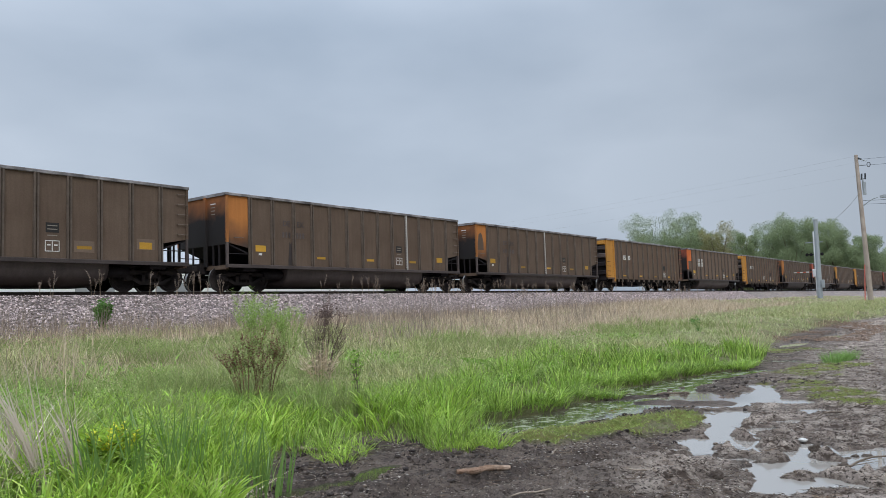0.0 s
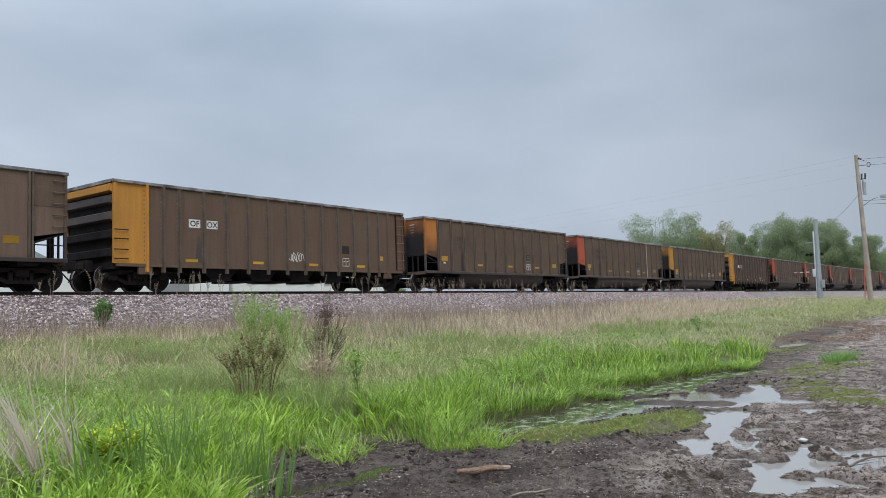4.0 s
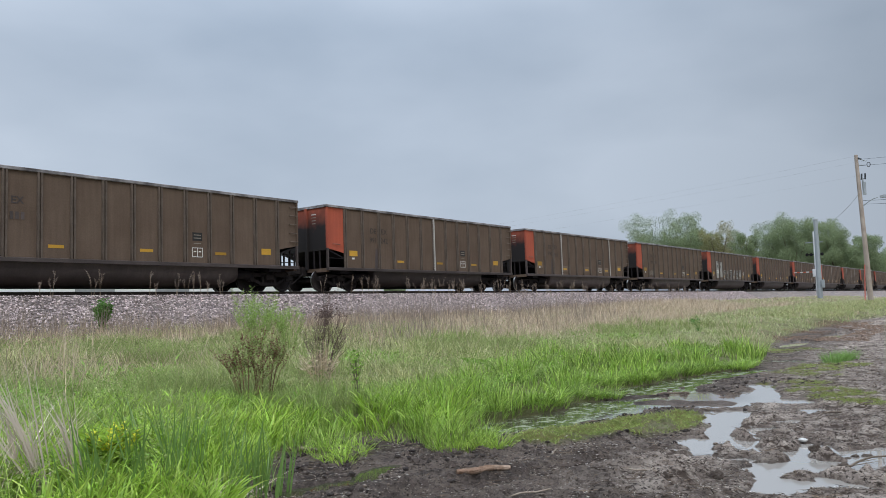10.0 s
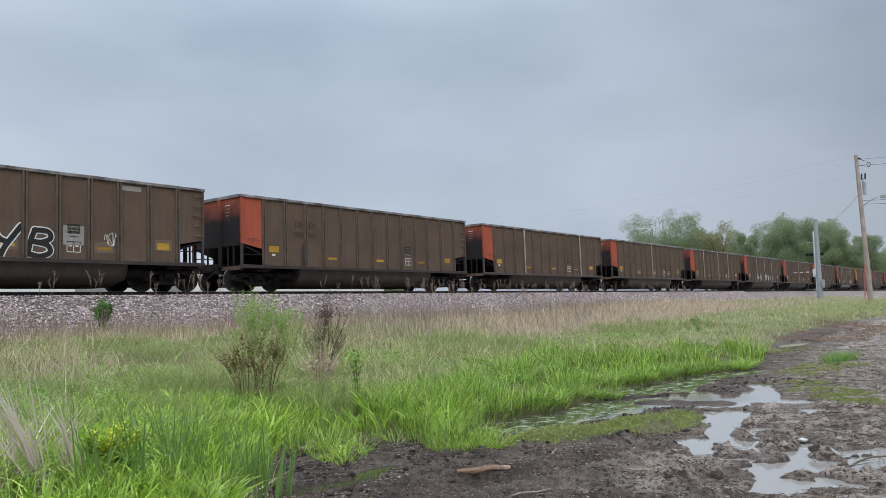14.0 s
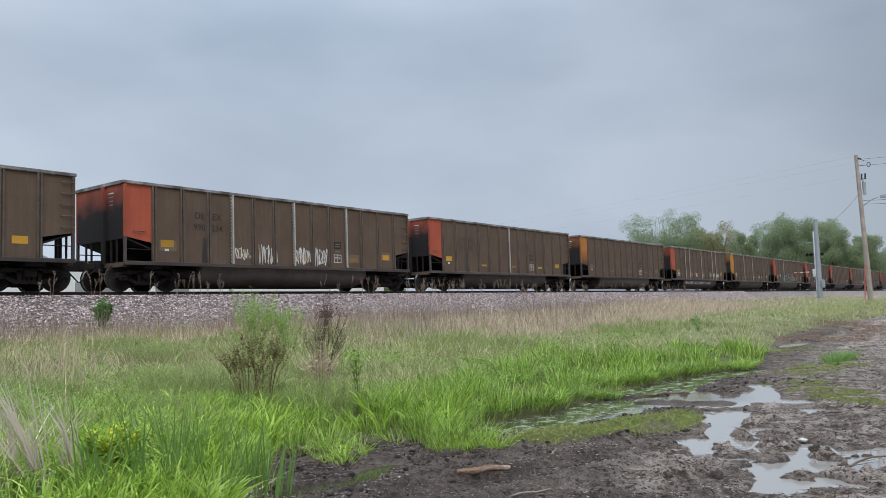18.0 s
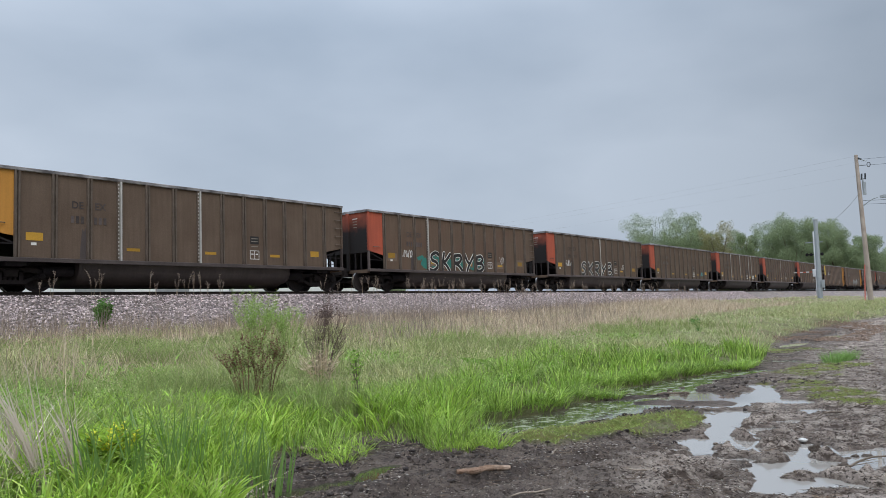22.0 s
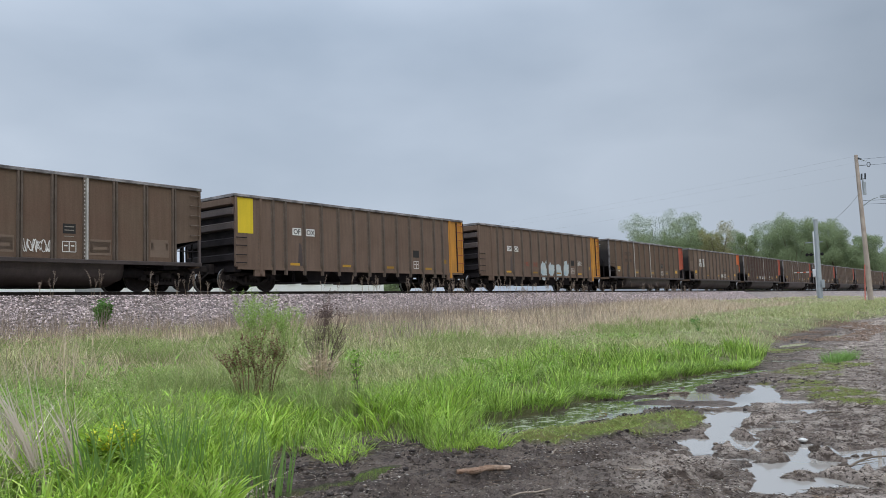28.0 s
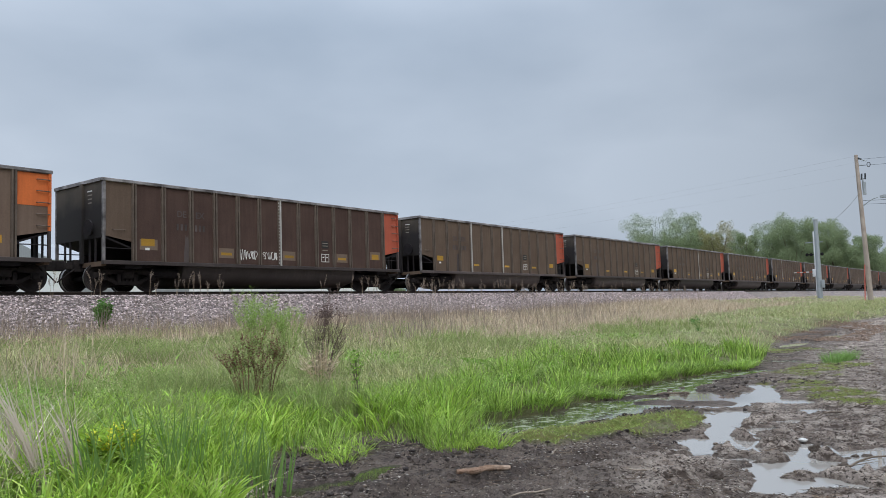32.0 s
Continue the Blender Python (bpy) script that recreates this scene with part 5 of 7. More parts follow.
CHIP = material("pale_wood_chip", (0.34, 0.28, 0.22), 0.9, 0, 0.3, 6, 60, second=(0.16, 0.115, 0.085))
FLECK = material("bleached_fleck", (0.50, 0.46, 0.41), 0.9, 0, 0.3, 6, 60, second=(0.30, 0.25, 0.20), island=0.5)
TWIGS = material("dark_broken_twig", (0.045, 0.033, 0.026), 0.9, 0, 0.3, 6, 60, island=0.6, hue=(0.24, 0.175, 0.125), spec=0.1)
DEADLEAF = material("brown_dead_leaf", (0.17, 0.11, 0.075), 0.8, 0, 0.3, 6, 60, island=0.5, hue=(0.30, 0.205, 0.15), spec=0.15)
LOGWOOD = material("split_red_brown_log", (0.17, 0.095, 0.06), 0.9, 0, 0.35, 7, 45, 0.9, 45, second=(0.34, 0.25, 0.185), spec=0.1)
RNG = np.random.RandomState(11)


def blades(name, P, H, Wd, lean, bend, mat, segs=3, heading=None):
    """Many curved, tapering blades in one mesh. P: feet; H, Wd: heights, widths; bend: how far the tip arches over."""
    n = len(P)
    face = RNG.rand(n) * 2 * np.pi
    to = RNG.rand(n) * 2 * np.pi if heading is None else heading
    side = np.stack([np.cos(face), np.sin(face), np.zeros(n)], 1) * (Wd / 2)[:, None]
    out = np.stack([np.cos(to), np.sin(to), np.zeros(n)], 1)
    rings = []
    for i in range(segs + 1):
        t = i / segs
        mid = P + out * (H * (lean * t + bend * t * t))[:, None] + np.array([0, 0, 1.0]) * (H * (t - 0.62 * bend * t ** 3))[:, None]
        if i == segs:
            rings.append(mid[:, None, :])
        else:
            k = (1 - t ** 1.6) * (0.7 + 0.6 * t * (1 - t) * 2)
            rings.append(np.stack([mid - side * k, mid + side * k], 1))
    V = np.concatenate(rings, 1)
    m = V.shape[1]
    T = []
    for i in range(segs - 1):
        a = 2 * i
        T += [(a, a + 1, a + 3), (a, a + 3, a + 2)]
    T.append((2 * segs - 2, 2 * segs - 1, 2 * segs))
    T = np.array(T)
    tris = (np.arange(n)[:, None, None] * m + T[None]).reshape(-1, 3)
    return sheet(name, V.reshape(-1, 3), tris, [mat])


def fan(n, r0=6.0, r1=60.0, a0=5.0, a1=70.0, seed=0):
    """Feet spread ever thinner with distance from the origin of the plan."""
    g = np.random.RandomState(100 + seed)
    r = r0 * (r1 / r0) ** g.rand(n)
    a = np.radians(a0 + (a1 - a0) * g.rand(n))
    return r * np.cos(a), r * np.sin(a), r, g


def stuff(ob, label, category):
    return tagged(ob, label, category, kind="stuff")


def lush_mask(x, y):
    """Where the wet ground grows bright grass: 1 inside, 0 outside, with a ragged border."""
    d = y - edge(x)
    return (d < 2.3 + 3.0 * (vnoise(x, y, 2.2, 30) - 0.45) + 2.4 * np.exp(-((x - 5.0) / 2.6) ** 2)) & (x < 21.5 + 2 * (vnoise(x, y, 1.0, 36) - 0.5))


def open_ground(x, y):
    """The gaps in the ditch corner where reeds, flowers and straw show instead of grass."""
    return (capsule(x, y, 2.6, 5.4, 2.9, 5.65) > 0.10) & (capsule(x, y, 3.6, 5.0, 4.3, 5.15) > 0.16)


def dry_mask(x, y):
    """How much of the meadow is last year's straw."""
    return np.clip(0.05 + 0.5 * step(0.52, 0.78, vnoise(x, y, 1.9, 31)) * step(9, 13, y + 0.25 * np.maximum(x - 12, 0)) + 0.50 * step(15.0, 19.0, y + 0.05 * x) + 0.95 * step(12, 20, x) * step(9.0, 12.0, y - 0.1 * (x - 14)) * (0.4 + vnoise(x, y, 1.3, 72)) * (1 - 0.85 * step(42, 54, x)), 0, 0.9)


def tufts(x, y, n_each, spread, g):
    """Feet of n_each blades round each tuft, and the way each one leans outwards."""
    m = len(x)
    a = g.rand(m, n_each) * 2 * np.pi
    r = np.sqrt(g.rand(m, n_each)) * spread[:, None]
    X, Y = (x[:, None] + r * np.cos(a)).ravel(), (y[:, None] + r * np.sin(a)).ravel()
    return X, Y, a.ravel(), (r / spread[:, None]).ravel()


def grow(name, mat, x, y, h, w, each, spread, lean, bend, segs, label, seed, category="grass"):
    """Tufts of blades: h, w per tuft; lean and bend as (inner, outer) ranges."""
    g = np.random.RandomState(seed)
    X, Y, a, rr = tufts(x, y, each, spread, g)
    H = np.repeat(h, each) * (0.55 + 0.6 * g.rand(len(X)))
    W = np.repeat(w, each) * (0.7 + 0.6 * g.rand(len(X)))
    Z = land(X, Y)
    ok = (Z > 0.008) & (Y < 20.9)
    P = np.stack([X, Y, Z - 0.02], 1)
    lean_ = lean[0] + (lean[1] - lean[0]) * rr * g.rand(len(X))
    bend_ = bend[0] + (bend[1] - bend[0]) * g.rand(len(X))
    return stuff(blades(name, P[ok], H[ok], W[ok], lean_[ok], bend_[ok], GRASS[mat], segs, (a + 0.9 * (g.rand(len(X)) - 0.5))[ok]), label, category)


def make_grass():
    # a short carpet under everything
    x, y, r, g = fan(110000, 5.5, 110, 3, 71, 1)
    d = y - edge(x)
    ok = (d > 0.0) & open_ground(x, y) & ((d > 1.0) | (g.rand(len(x)) < 0.45)) & ((x > 6) | (x < 3.6) | (g.rand(len(x)) < 0.5)) & (y < 20.6 + 0.5 * vnoise(x, y, 0.6, 37)) & (land(x, y) > 0.01)
    x, y, r, d = x[ok], y[ok], r[ok], d[ok]
    lush, dry = lush_mask(x, y), dry_mask(x, y)
    straw = ~lush & (g.rand(len(x)) < dry * 0.7)
    P = np.stack([x, y, land(x, y) - 0.02], 1)
    w = np.maximum(0.007, 0.0012 * r)
    h = (0.10 + 0.14 * g.rand(len(x))) * (0.7 + 0.6 * vnoise(x, y, 0.9, 38))
    for sel, mat, nm, lab in ((lush, "under", "short_green_grass", "short green undergrowth by the ditch, coloured dark for the shade there"), (~lush & ~straw & (x < 19), "meadow", "short_meadow_grass", "short olive meadow undergrowth"), (~lush & ~straw & (x >= 19), "turf", "short_turf", "short pale turf farther along the meadow"), (straw, "straw", "thatch", "flattened straw thatch on the meadow")):
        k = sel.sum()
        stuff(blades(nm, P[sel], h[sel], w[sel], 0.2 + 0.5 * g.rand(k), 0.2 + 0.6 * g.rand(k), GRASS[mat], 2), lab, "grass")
    # tall fine tufts where it is wet
    x, y, r, g = fan(5200, 5.5, 30, 8, 71, 2)
    d = y - edge(x)
    ok = (d > 0.02) & lush_mask(x, y) & open_ground(x, y) & (vnoise(x, y, 0.45, 40) > 0.42) & ((x > 6.2) | (g.rand(len(x)) < 0.2))
    x, y, r = x[ok], y[ok], r[ok]
    grow("lush_grass", "lush", x, y, (0.28 + 0.20 * g.rand(len(x))) * (0.30 + 1.25 * vnoise(x, y, 0.75, 33)), np.maximum(0.009, 0.00105 * r), 30, 0.045 + 0.007 * r, (0.0, 0.28), (0.05, 0.6), 5, "lush bright green grass at the water's edge", 51)
    # broad arching leaves in the wettest corner
    x, y, r, g = fan(1900, 5.6, 10.5, 36, 71, 3)
    d = y - edge(x)
    ok = (d > 0.2) & lush_mask(x, y) & open_ground(x, y) & (vnoise(x, y, 0.42, 41) > 0.42)
    x, y, r = x[ok], y[ok], r[ok]
    grow("broad_grass", "broad", x, y, 0.26 + 0.18 * g.rand(len(x)), 0.018 + 0.014 * g.rand(len(x)), 15, 0.07 + 0.06 * g.rand(len(x)), (0.05, 0.4), (0.2, 0.8), 6, "broad arching yellow-green grass leaves", 52)
    # pale young tufts that hang over the mud
    x = np.array([6.5, 6.55, 6.65, 6.75, 6.85, 6.95, 7.02, 5.5, 5.6, 5.75, 5.7, 5.9, 5.85, 6.0, 5.55, 6.3, 6.6])
    y = np.array([4.98, 4.87, 4.77, 4.68, 4.60, 4.56, 4.66, 5.45, 5.6, 5.55, 5.75, 5.8, 5.95, 5.7, 5.75, 5.95, 5.75])
    n = len(x)
    grow("edge_tuft", "broad", x, y, 0.19 + 0.10 * g.rand(n), np.full(n, 0.008), 46, np.full(n, 0.11), (0.1, 0.9), (0.3, 1.1), 5, "pale green tufts overhanging the mud", 53)
    x = np.array([6.58, 6.68, 6.78, 6.86, 6.95, 7.05, 6.78, 6.84, 6.95, 7.05, 7.0, 5.9, 6.0, 6.1, 6.25, 5.75, 5.6, 6.9, 7.1, 5.75])
    y = np.array([5.15, 5.05, 4.95, 5.2, 5.0, 5.3, 5.35, 5.55, 5.6, 5.75, 4.82, 6.1, 6.2, 6.02, 6.3, 6.05, 6.2, 5.85, 5.5, 5.85])
    n = len(x)
    grow("edge_grass", "lush", x, y, 0.34 + 0.14 * g.rand(n), np.full(n, 0.008), 44, np.full(n, 0.12), (0.0, 0.45), (0.1, 0.8), 5, "green grass tongue running out onto the mud", 59)
    # grass that hangs over the bank of the pond
    g = np.random.RandomState(142)
    x = 7.2 + 10.6 * g.rand(560)
    steps = np.linspace(4.9, 6.7, 91)
    high = land(x[:, None] + 0 * steps[None], steps[None] + 0 * x[:, None]) > 0.012
    run = np.cumsum(high[:, ::-1], 1)[:, ::-1] == np.arange(91, 0, -1)[None]
    y = steps[np.argmax(run, 1)] + 0.02 + 0.16 * g.rand(560)
    grow("bank_grass", "lush", x, y, 0.16 + 0.22 * g.rand(560), 0.0055 + 0.0004 * x, 16, np.full(560, 0.10), (0.1, 0.7), (0.3, 1.2), 5, "bright green grass hanging over the pond's bank", 64)
    # olive meadow
    x, y, r, g = fan(11500, 7, 110, 3, 71, 4)
    d = y - edge(x)
    ok = (d > 0.2) & (y < 20.4) & ~lush_mask(x, y)
    x, y, r = x[ok], y[ok], r[ok]
    green = g.rand(len(x)) > 0.75 * dry_mask(x, y)
    xg, yg, rg = x[green], y[green], r[green]
    far = xg + 0.35 * yg > 23 + 5 * (vnoise(xg, yg, 2.5, 35) - 0.5)
    xf, yf, rf = xg[far], yg[far], rg[far]
    grow("meadow_turf", "turf", xf, yf, (0.14 + 0.12 * g.rand(len(xf))) * (0.6 + 0.8 * vnoise(xf, yf, 1.3, 34)), np.maximum(0.005, 0.0007 * rf - 0.0003 * np.maximum(rf - 20, 0)), 42, 0.06 + 0.010 * rf, (0.05, 0.6), (0.1, 0.6), 3, "pale olive and straw turf farther along the meadow", 60)
    xg, yg, rg = xg[~far], yg[~far], rg[~far]
    grow("meadow_grass", "meadow", xg, yg, (0.20 + 0.20 * g.rand(len(xg))) * (0.6 + 0.8 * vnoise(xg, yg, 1.3, 34)) * (1 - 0.6 * step(21, 25, xg) * step(7, 4, yg - edge(xg))), np.maximum(0.006, 0.0010 * rg - 0.00045 * np.maximum(rg - 20, 0)), 18, 0.06 + 0.010 * rg, (0.05, 0.5), (0.1, 0.6), 3, "olive-green meadow grass on the slope below the track", 54)
    xs, ys, rs = x[~green], y[~green], r[~green]
    grow("dry_grass", "straw", xs, ys, (0.30 + 0.26 * g.rand(len(xs))) * (1 - 0.25 * step(24, 34, xs)), np.maximum(0.004, 0.0007 * rs - 0.0003 * np.maximum(rs - 20, 0)), 9, 0.05 + 0.009 * rs, (0.05, 0.45), (0.05, 0.45), 3, "dry straw-coloured grass stems among the green", 55)
    # small-leaved herbs between the grasses
    x, y, r, g = fan(12000, 6.0, 60, 4, 71, 8)
    d = y - edge(x)
    ok = (d > 0.8) & (y < 19.5) & (x < 24) & (vnoise(x, y, 1.4, 70) > 0.42) & (g.rand(len(x)) > 0.8 * dry_mask(x, y))
    x, y, r = x[ok], y[ok], r[ok]
    each = 14
    X, Y, a, rr = tufts(x, y, each, 0.05 + 0.008 * r, g)
    R = np.repeat(r, each)
    n = len(X)
    P = np.stack([X, Y, land(X, Y) + 0.05 + 0.24 * g.rand(n) * np.repeat(0.5 + vnoise(x, y, 1.0, 71), each)], 1)
    U = np.stack([np.cos(a), np.sin(a), 0.5 * g.rand(n) - 0.1], 1)
    S = np.cross(U, g.randn(n, 3))
    S /= np.linalg.norm(S, axis=1)[:, None]
    ln = (0.014 + 0.0013 * np.minimum(R, 18))[:, None] * (0.7 + 0.7 * g.rand(n, 1))
    V = np.stack([P, P + U * ln * 0.5 + S * ln * 0.28, P + U * ln, P + U * ln * 0.5 - S * ln * 0.28], 1).reshape(-1, 3)
    stuff(sheet("meadow_herbs", V, (np.arange(n)[:, None, None] * 4 + np.array([(0, 1, 2), (0, 2, 3)])[None]).reshape(-1, 3), [GRASS["herb"]]), "small-leaved green herbs growing through the grass", "herbs")
    # soft dark hummocks of young grass
    x, y, r, g = fan(9000, 8, 40, 10, 71, 9)
    d = y - edge(x)
    ok = (d > 1.2) & (y < 19.2) & (x < 30) & (vnoise(x, y, 2.3, 74) + 0.35 * vnoise(x, y, 0.8, 75) > 0.82) & (dry_mask(x, y) < 0.75)
    x, y, r = x[ok], y[ok], r[ok]
    grow("dark_grass", "dark", x, y, (0.26 + 0.16 * g.rand(len(x))) * (0.6 + 0.9 * vnoise(x, y, 0.8, 76)), np.maximum(0.005, 0.00075 * r), 26, 0.07 + 0.009 * r, (0.05, 0.45), (0.1, 0.7), 3, "soft dark green hummocks of young meadow grass", 66)
    # broad-leaved herbs in bright patches behind the ditch grass
    x, y, r, g = fan(5200, 6.2, 24, 12, 70, 10)
    d = y - edge(x)
    ok = (d > 1.2) & (d < 7.5) & (vnoise(x, y, 1.7, 77) + 0.3 * vnoise(x, y, 0.6, 78) > 0.72) & (g.rand(len(x)) > dry_mask(x, y))
    x, y, r = x[ok], y[ok], r[ok]
    grow("leafy_patch", "leaf", x, y, (0.17 + 0.14 * g.rand(len(x))) * (0.6 + 0.9 * vnoise(x, y, 0.6, 79)), 0.016 + 0.0012 * r, 14, 0.07 + 0.007 * r, (0.3, 1.2), (0.4, 1.1), 4, "bright patches of broad-leaved herbs in the meadow", 67, "herbs")
    # loose bleached stalks, standing and bent
    x, y, r, g = fan(1500, 7, 55, 3, 71, 5)
    d = y - edge(x)
    ok = (d > 1.6) & (y < 20.6) & (g.rand(len(x)) < 0.25 + dry_mask(x, y)) & ~(lush_mask(x, y) & (g.rand(len(x)) < 0.8))
    x, y, r = x[ok], y[ok], r[ok]
    grow("bleached_stalks", "straw", x, y, 0.45 + 0.35 * g.rand(len(x)), np.maximum(0.005, 0.00055 * r), 3, np.full(len(x), 0.12), (0.0, 0.7), (0.0, 0.2), 3, "bleached dead stalks standing in the meadow", 56)
    # tall bleached stalks standing in the near meadow
    g = np.random.RandomState(143)
    x, y = 4.3 + 3.4 * g.rand(90), 8.5 + 7.0 * g.rand(90)
    ok = y > 1.45 * x + 2.2
    x, y = x[ok], y[ok]
    grow("tall_bleached_stalks", "straw", x, y, 0.7 + 0.5 * g.rand(len(x)), np.full(len(x), 0.010), 4, np.full(len(x), 0.12), (0.0, 0.9), (0.0, 0.15), 3, "tall bleached dead stalks standing in the meadow", 63)
    # a drift of last year's straw over the upper meadow
    g = np.random.RandomState(146)
    x = 19 + 36 * g.rand(5200)
    y = 10.5 + 10.3 * g.rand(5200)
    lie = vnoise(x, y, 3.0, 82) + 0.35 * vnoise(x, y, 0.9, 83)
    ok = (y > 11.0 + 0.10 * (x - 19) - 0.004 * np.maximum(x - 30, 0) ** 2) & (y > edge(x) + 4) & (lie > 0.50 + 0.22 * step(13.5, 11.0, y - 0.1 * (x - 19)))
    x, y = x[ok], y[ok]
    grow("straw_drift", "straw", x, y, 0.26 + 0.30 * g.rand(len(x)), 0.008 + 0.00022 * x, 9, 0.10 + 0.006 * x, (0.05, 0.6), (0.05, 0.6), 3, "pale pinkish drift of standing straw in the upper meadow", 70)
    # tall thin dry stems in the upper meadow
    x, y = 15 + 22 * g.rand(420), 12.5 + 8.3 * g.rand(420)
    ok = (y > 11.5 + 0.16 * (x - 15)) & (vnoise(x, y, 1.6, 73) > 0.40)
    x, y = x[ok], y[ok]
    grow("tall_dry_stems", "plume", x, y, 0.65 + 0.5 * g.rand(len(x)), np.full(len(x), 0.013), 6, np.full(len(x), 0.25), (0.0, 0.22), (0.0, 0.25), 3, "tall thin pinkish-brown dry stems in the upper meadow", 65)
    # a grey tangle of last year's stalks by the ditch corner
    g = np.random.RandomState(141)
    x, y = 2.35 + 0.9 * g.rand(170), 5.7 + 2.4 * g.rand(170)
    ok = y - 5.7 > 1.6 * (x - 2.55)
    x, y = x[ok], y[ok]
    grow("dead_tangle", "reed", x, y, 0.32 + 0.25 * g.rand(len(x)), 0.006 + 0.005 * g.rand(len(x)), 7, np.full(len(x), 0.10), (0.2, 1.6), (0.0, 0.4), 4, "grey tangle of dead stalks by the ditch", 62, "dead stalks")
    # thin red-brown stems along the foot of the bank
    x, y, r, g = fan(8000, 18, 62, 12, 70, 6)
    ok = (y > 17.2 + 1.5 * vnoise(x, y, 1.5, 44)) & (y < 21.3) & (vnoise(x, y, 1.7, 45) > 0.36)
    x, y, r = x[ok], y[ok], r[ok]
    grow("red_brown_stems", "seed", x, y, 0.38 + 0.34 * g.rand(len(x)), 0.00062 * r, 4, np.full(len(x), 0.2), (0.0, 0.35), (0.0, 0.2), 3, "thin red-brown weed stems at the foot of the bank", 57)
    # low bright weeds along the far stretch of the road
    g = np.random.RandomState(145)
    x = 37 + 27 * g.rand(1500)
    y = edge(x) + 0.9 + 3.6 * g.rand(1500)
    ok = vnoise(x, y, 1.6, 81) + 0.2 * g.rand(1500) > 0.46
    x, y = x[ok], y[ok]
    grow("verge_weeds", "meadow", x, y, 0.14 + 0.14 * g.rand(len(x)), np.full(len(x), 0.022), 24, np.full(len(x), 0.30), (0.1, 0.8), (0.1, 0.8), 3, "low bright green weeds beside the road", 69, "weeds")
    # tall dark stems that stand before the ballast
    g = np.random.RandomState(144)
    x, y = 8 + 34 * g.rand(700) ** 1.2, 18.6 + 2.6 * g.rand(700)
    ok = vnoise(x, y * 0, 1.3, 80) + 0.25 * g.rand(700) > 0.52
    x, y = x[ok], y[ok]
    grow("tall_weed_stems", "plume", x, y, 0.65 + 0.65 * g.rand(len(x)), np.full(len(x), 0.012), 5, np.full(len(x), 0.22), (0.0, 0.3), (0.0, 0.25), 3, "tall thin red-brown stems standing before the ballast", 68, "weeds")
    # short grass on the spit and scattered sprigs in the mud
    x, y, r, g = fan(150000, 6.5, 24, 3, 40, 7)
    ok = (((island(x, y) > 0.35) & (vnoise(x, y, 0.3, 24) + 0.25 * g.rand(len(x)) > 0.42)) | ((verge(x, y) > 0.4) & (y < edge(x)))) & (land(x, y) > 0.02)
    x, y, r = x[ok], y[ok], r[ok]
    n = len(x)
    stuff(blades("spit_grass", np.stack([x, y, land(x, y) - 0.01], 1), 0.02 + 0.05 * g.rand(n), np.full(n, 0.009), 0.3 + 0.5 * g.rand(n), 0.2 + 0.5 * g.rand(n), GRASS["moss"], 2), "short olive grass on the spit between pond and ruts", "grass")
    x = np.array([19.2, 19.5, 19.8, 20.1, 19.4, 19.7, 18.9])
    y = np.array([3.55, 3.45, 3.5, 3.4, 3.7, 3.65, 3.6])
    grow("rut_tuft", "iris", x, y, np.full(7, 0.32), np.full(7, 0.011), 90, np.full(7, 0.17), (0.1, 0.6), (0.1, 0.6), 3, "green grass tufts growing in the wheel track", 58)


make_grass()


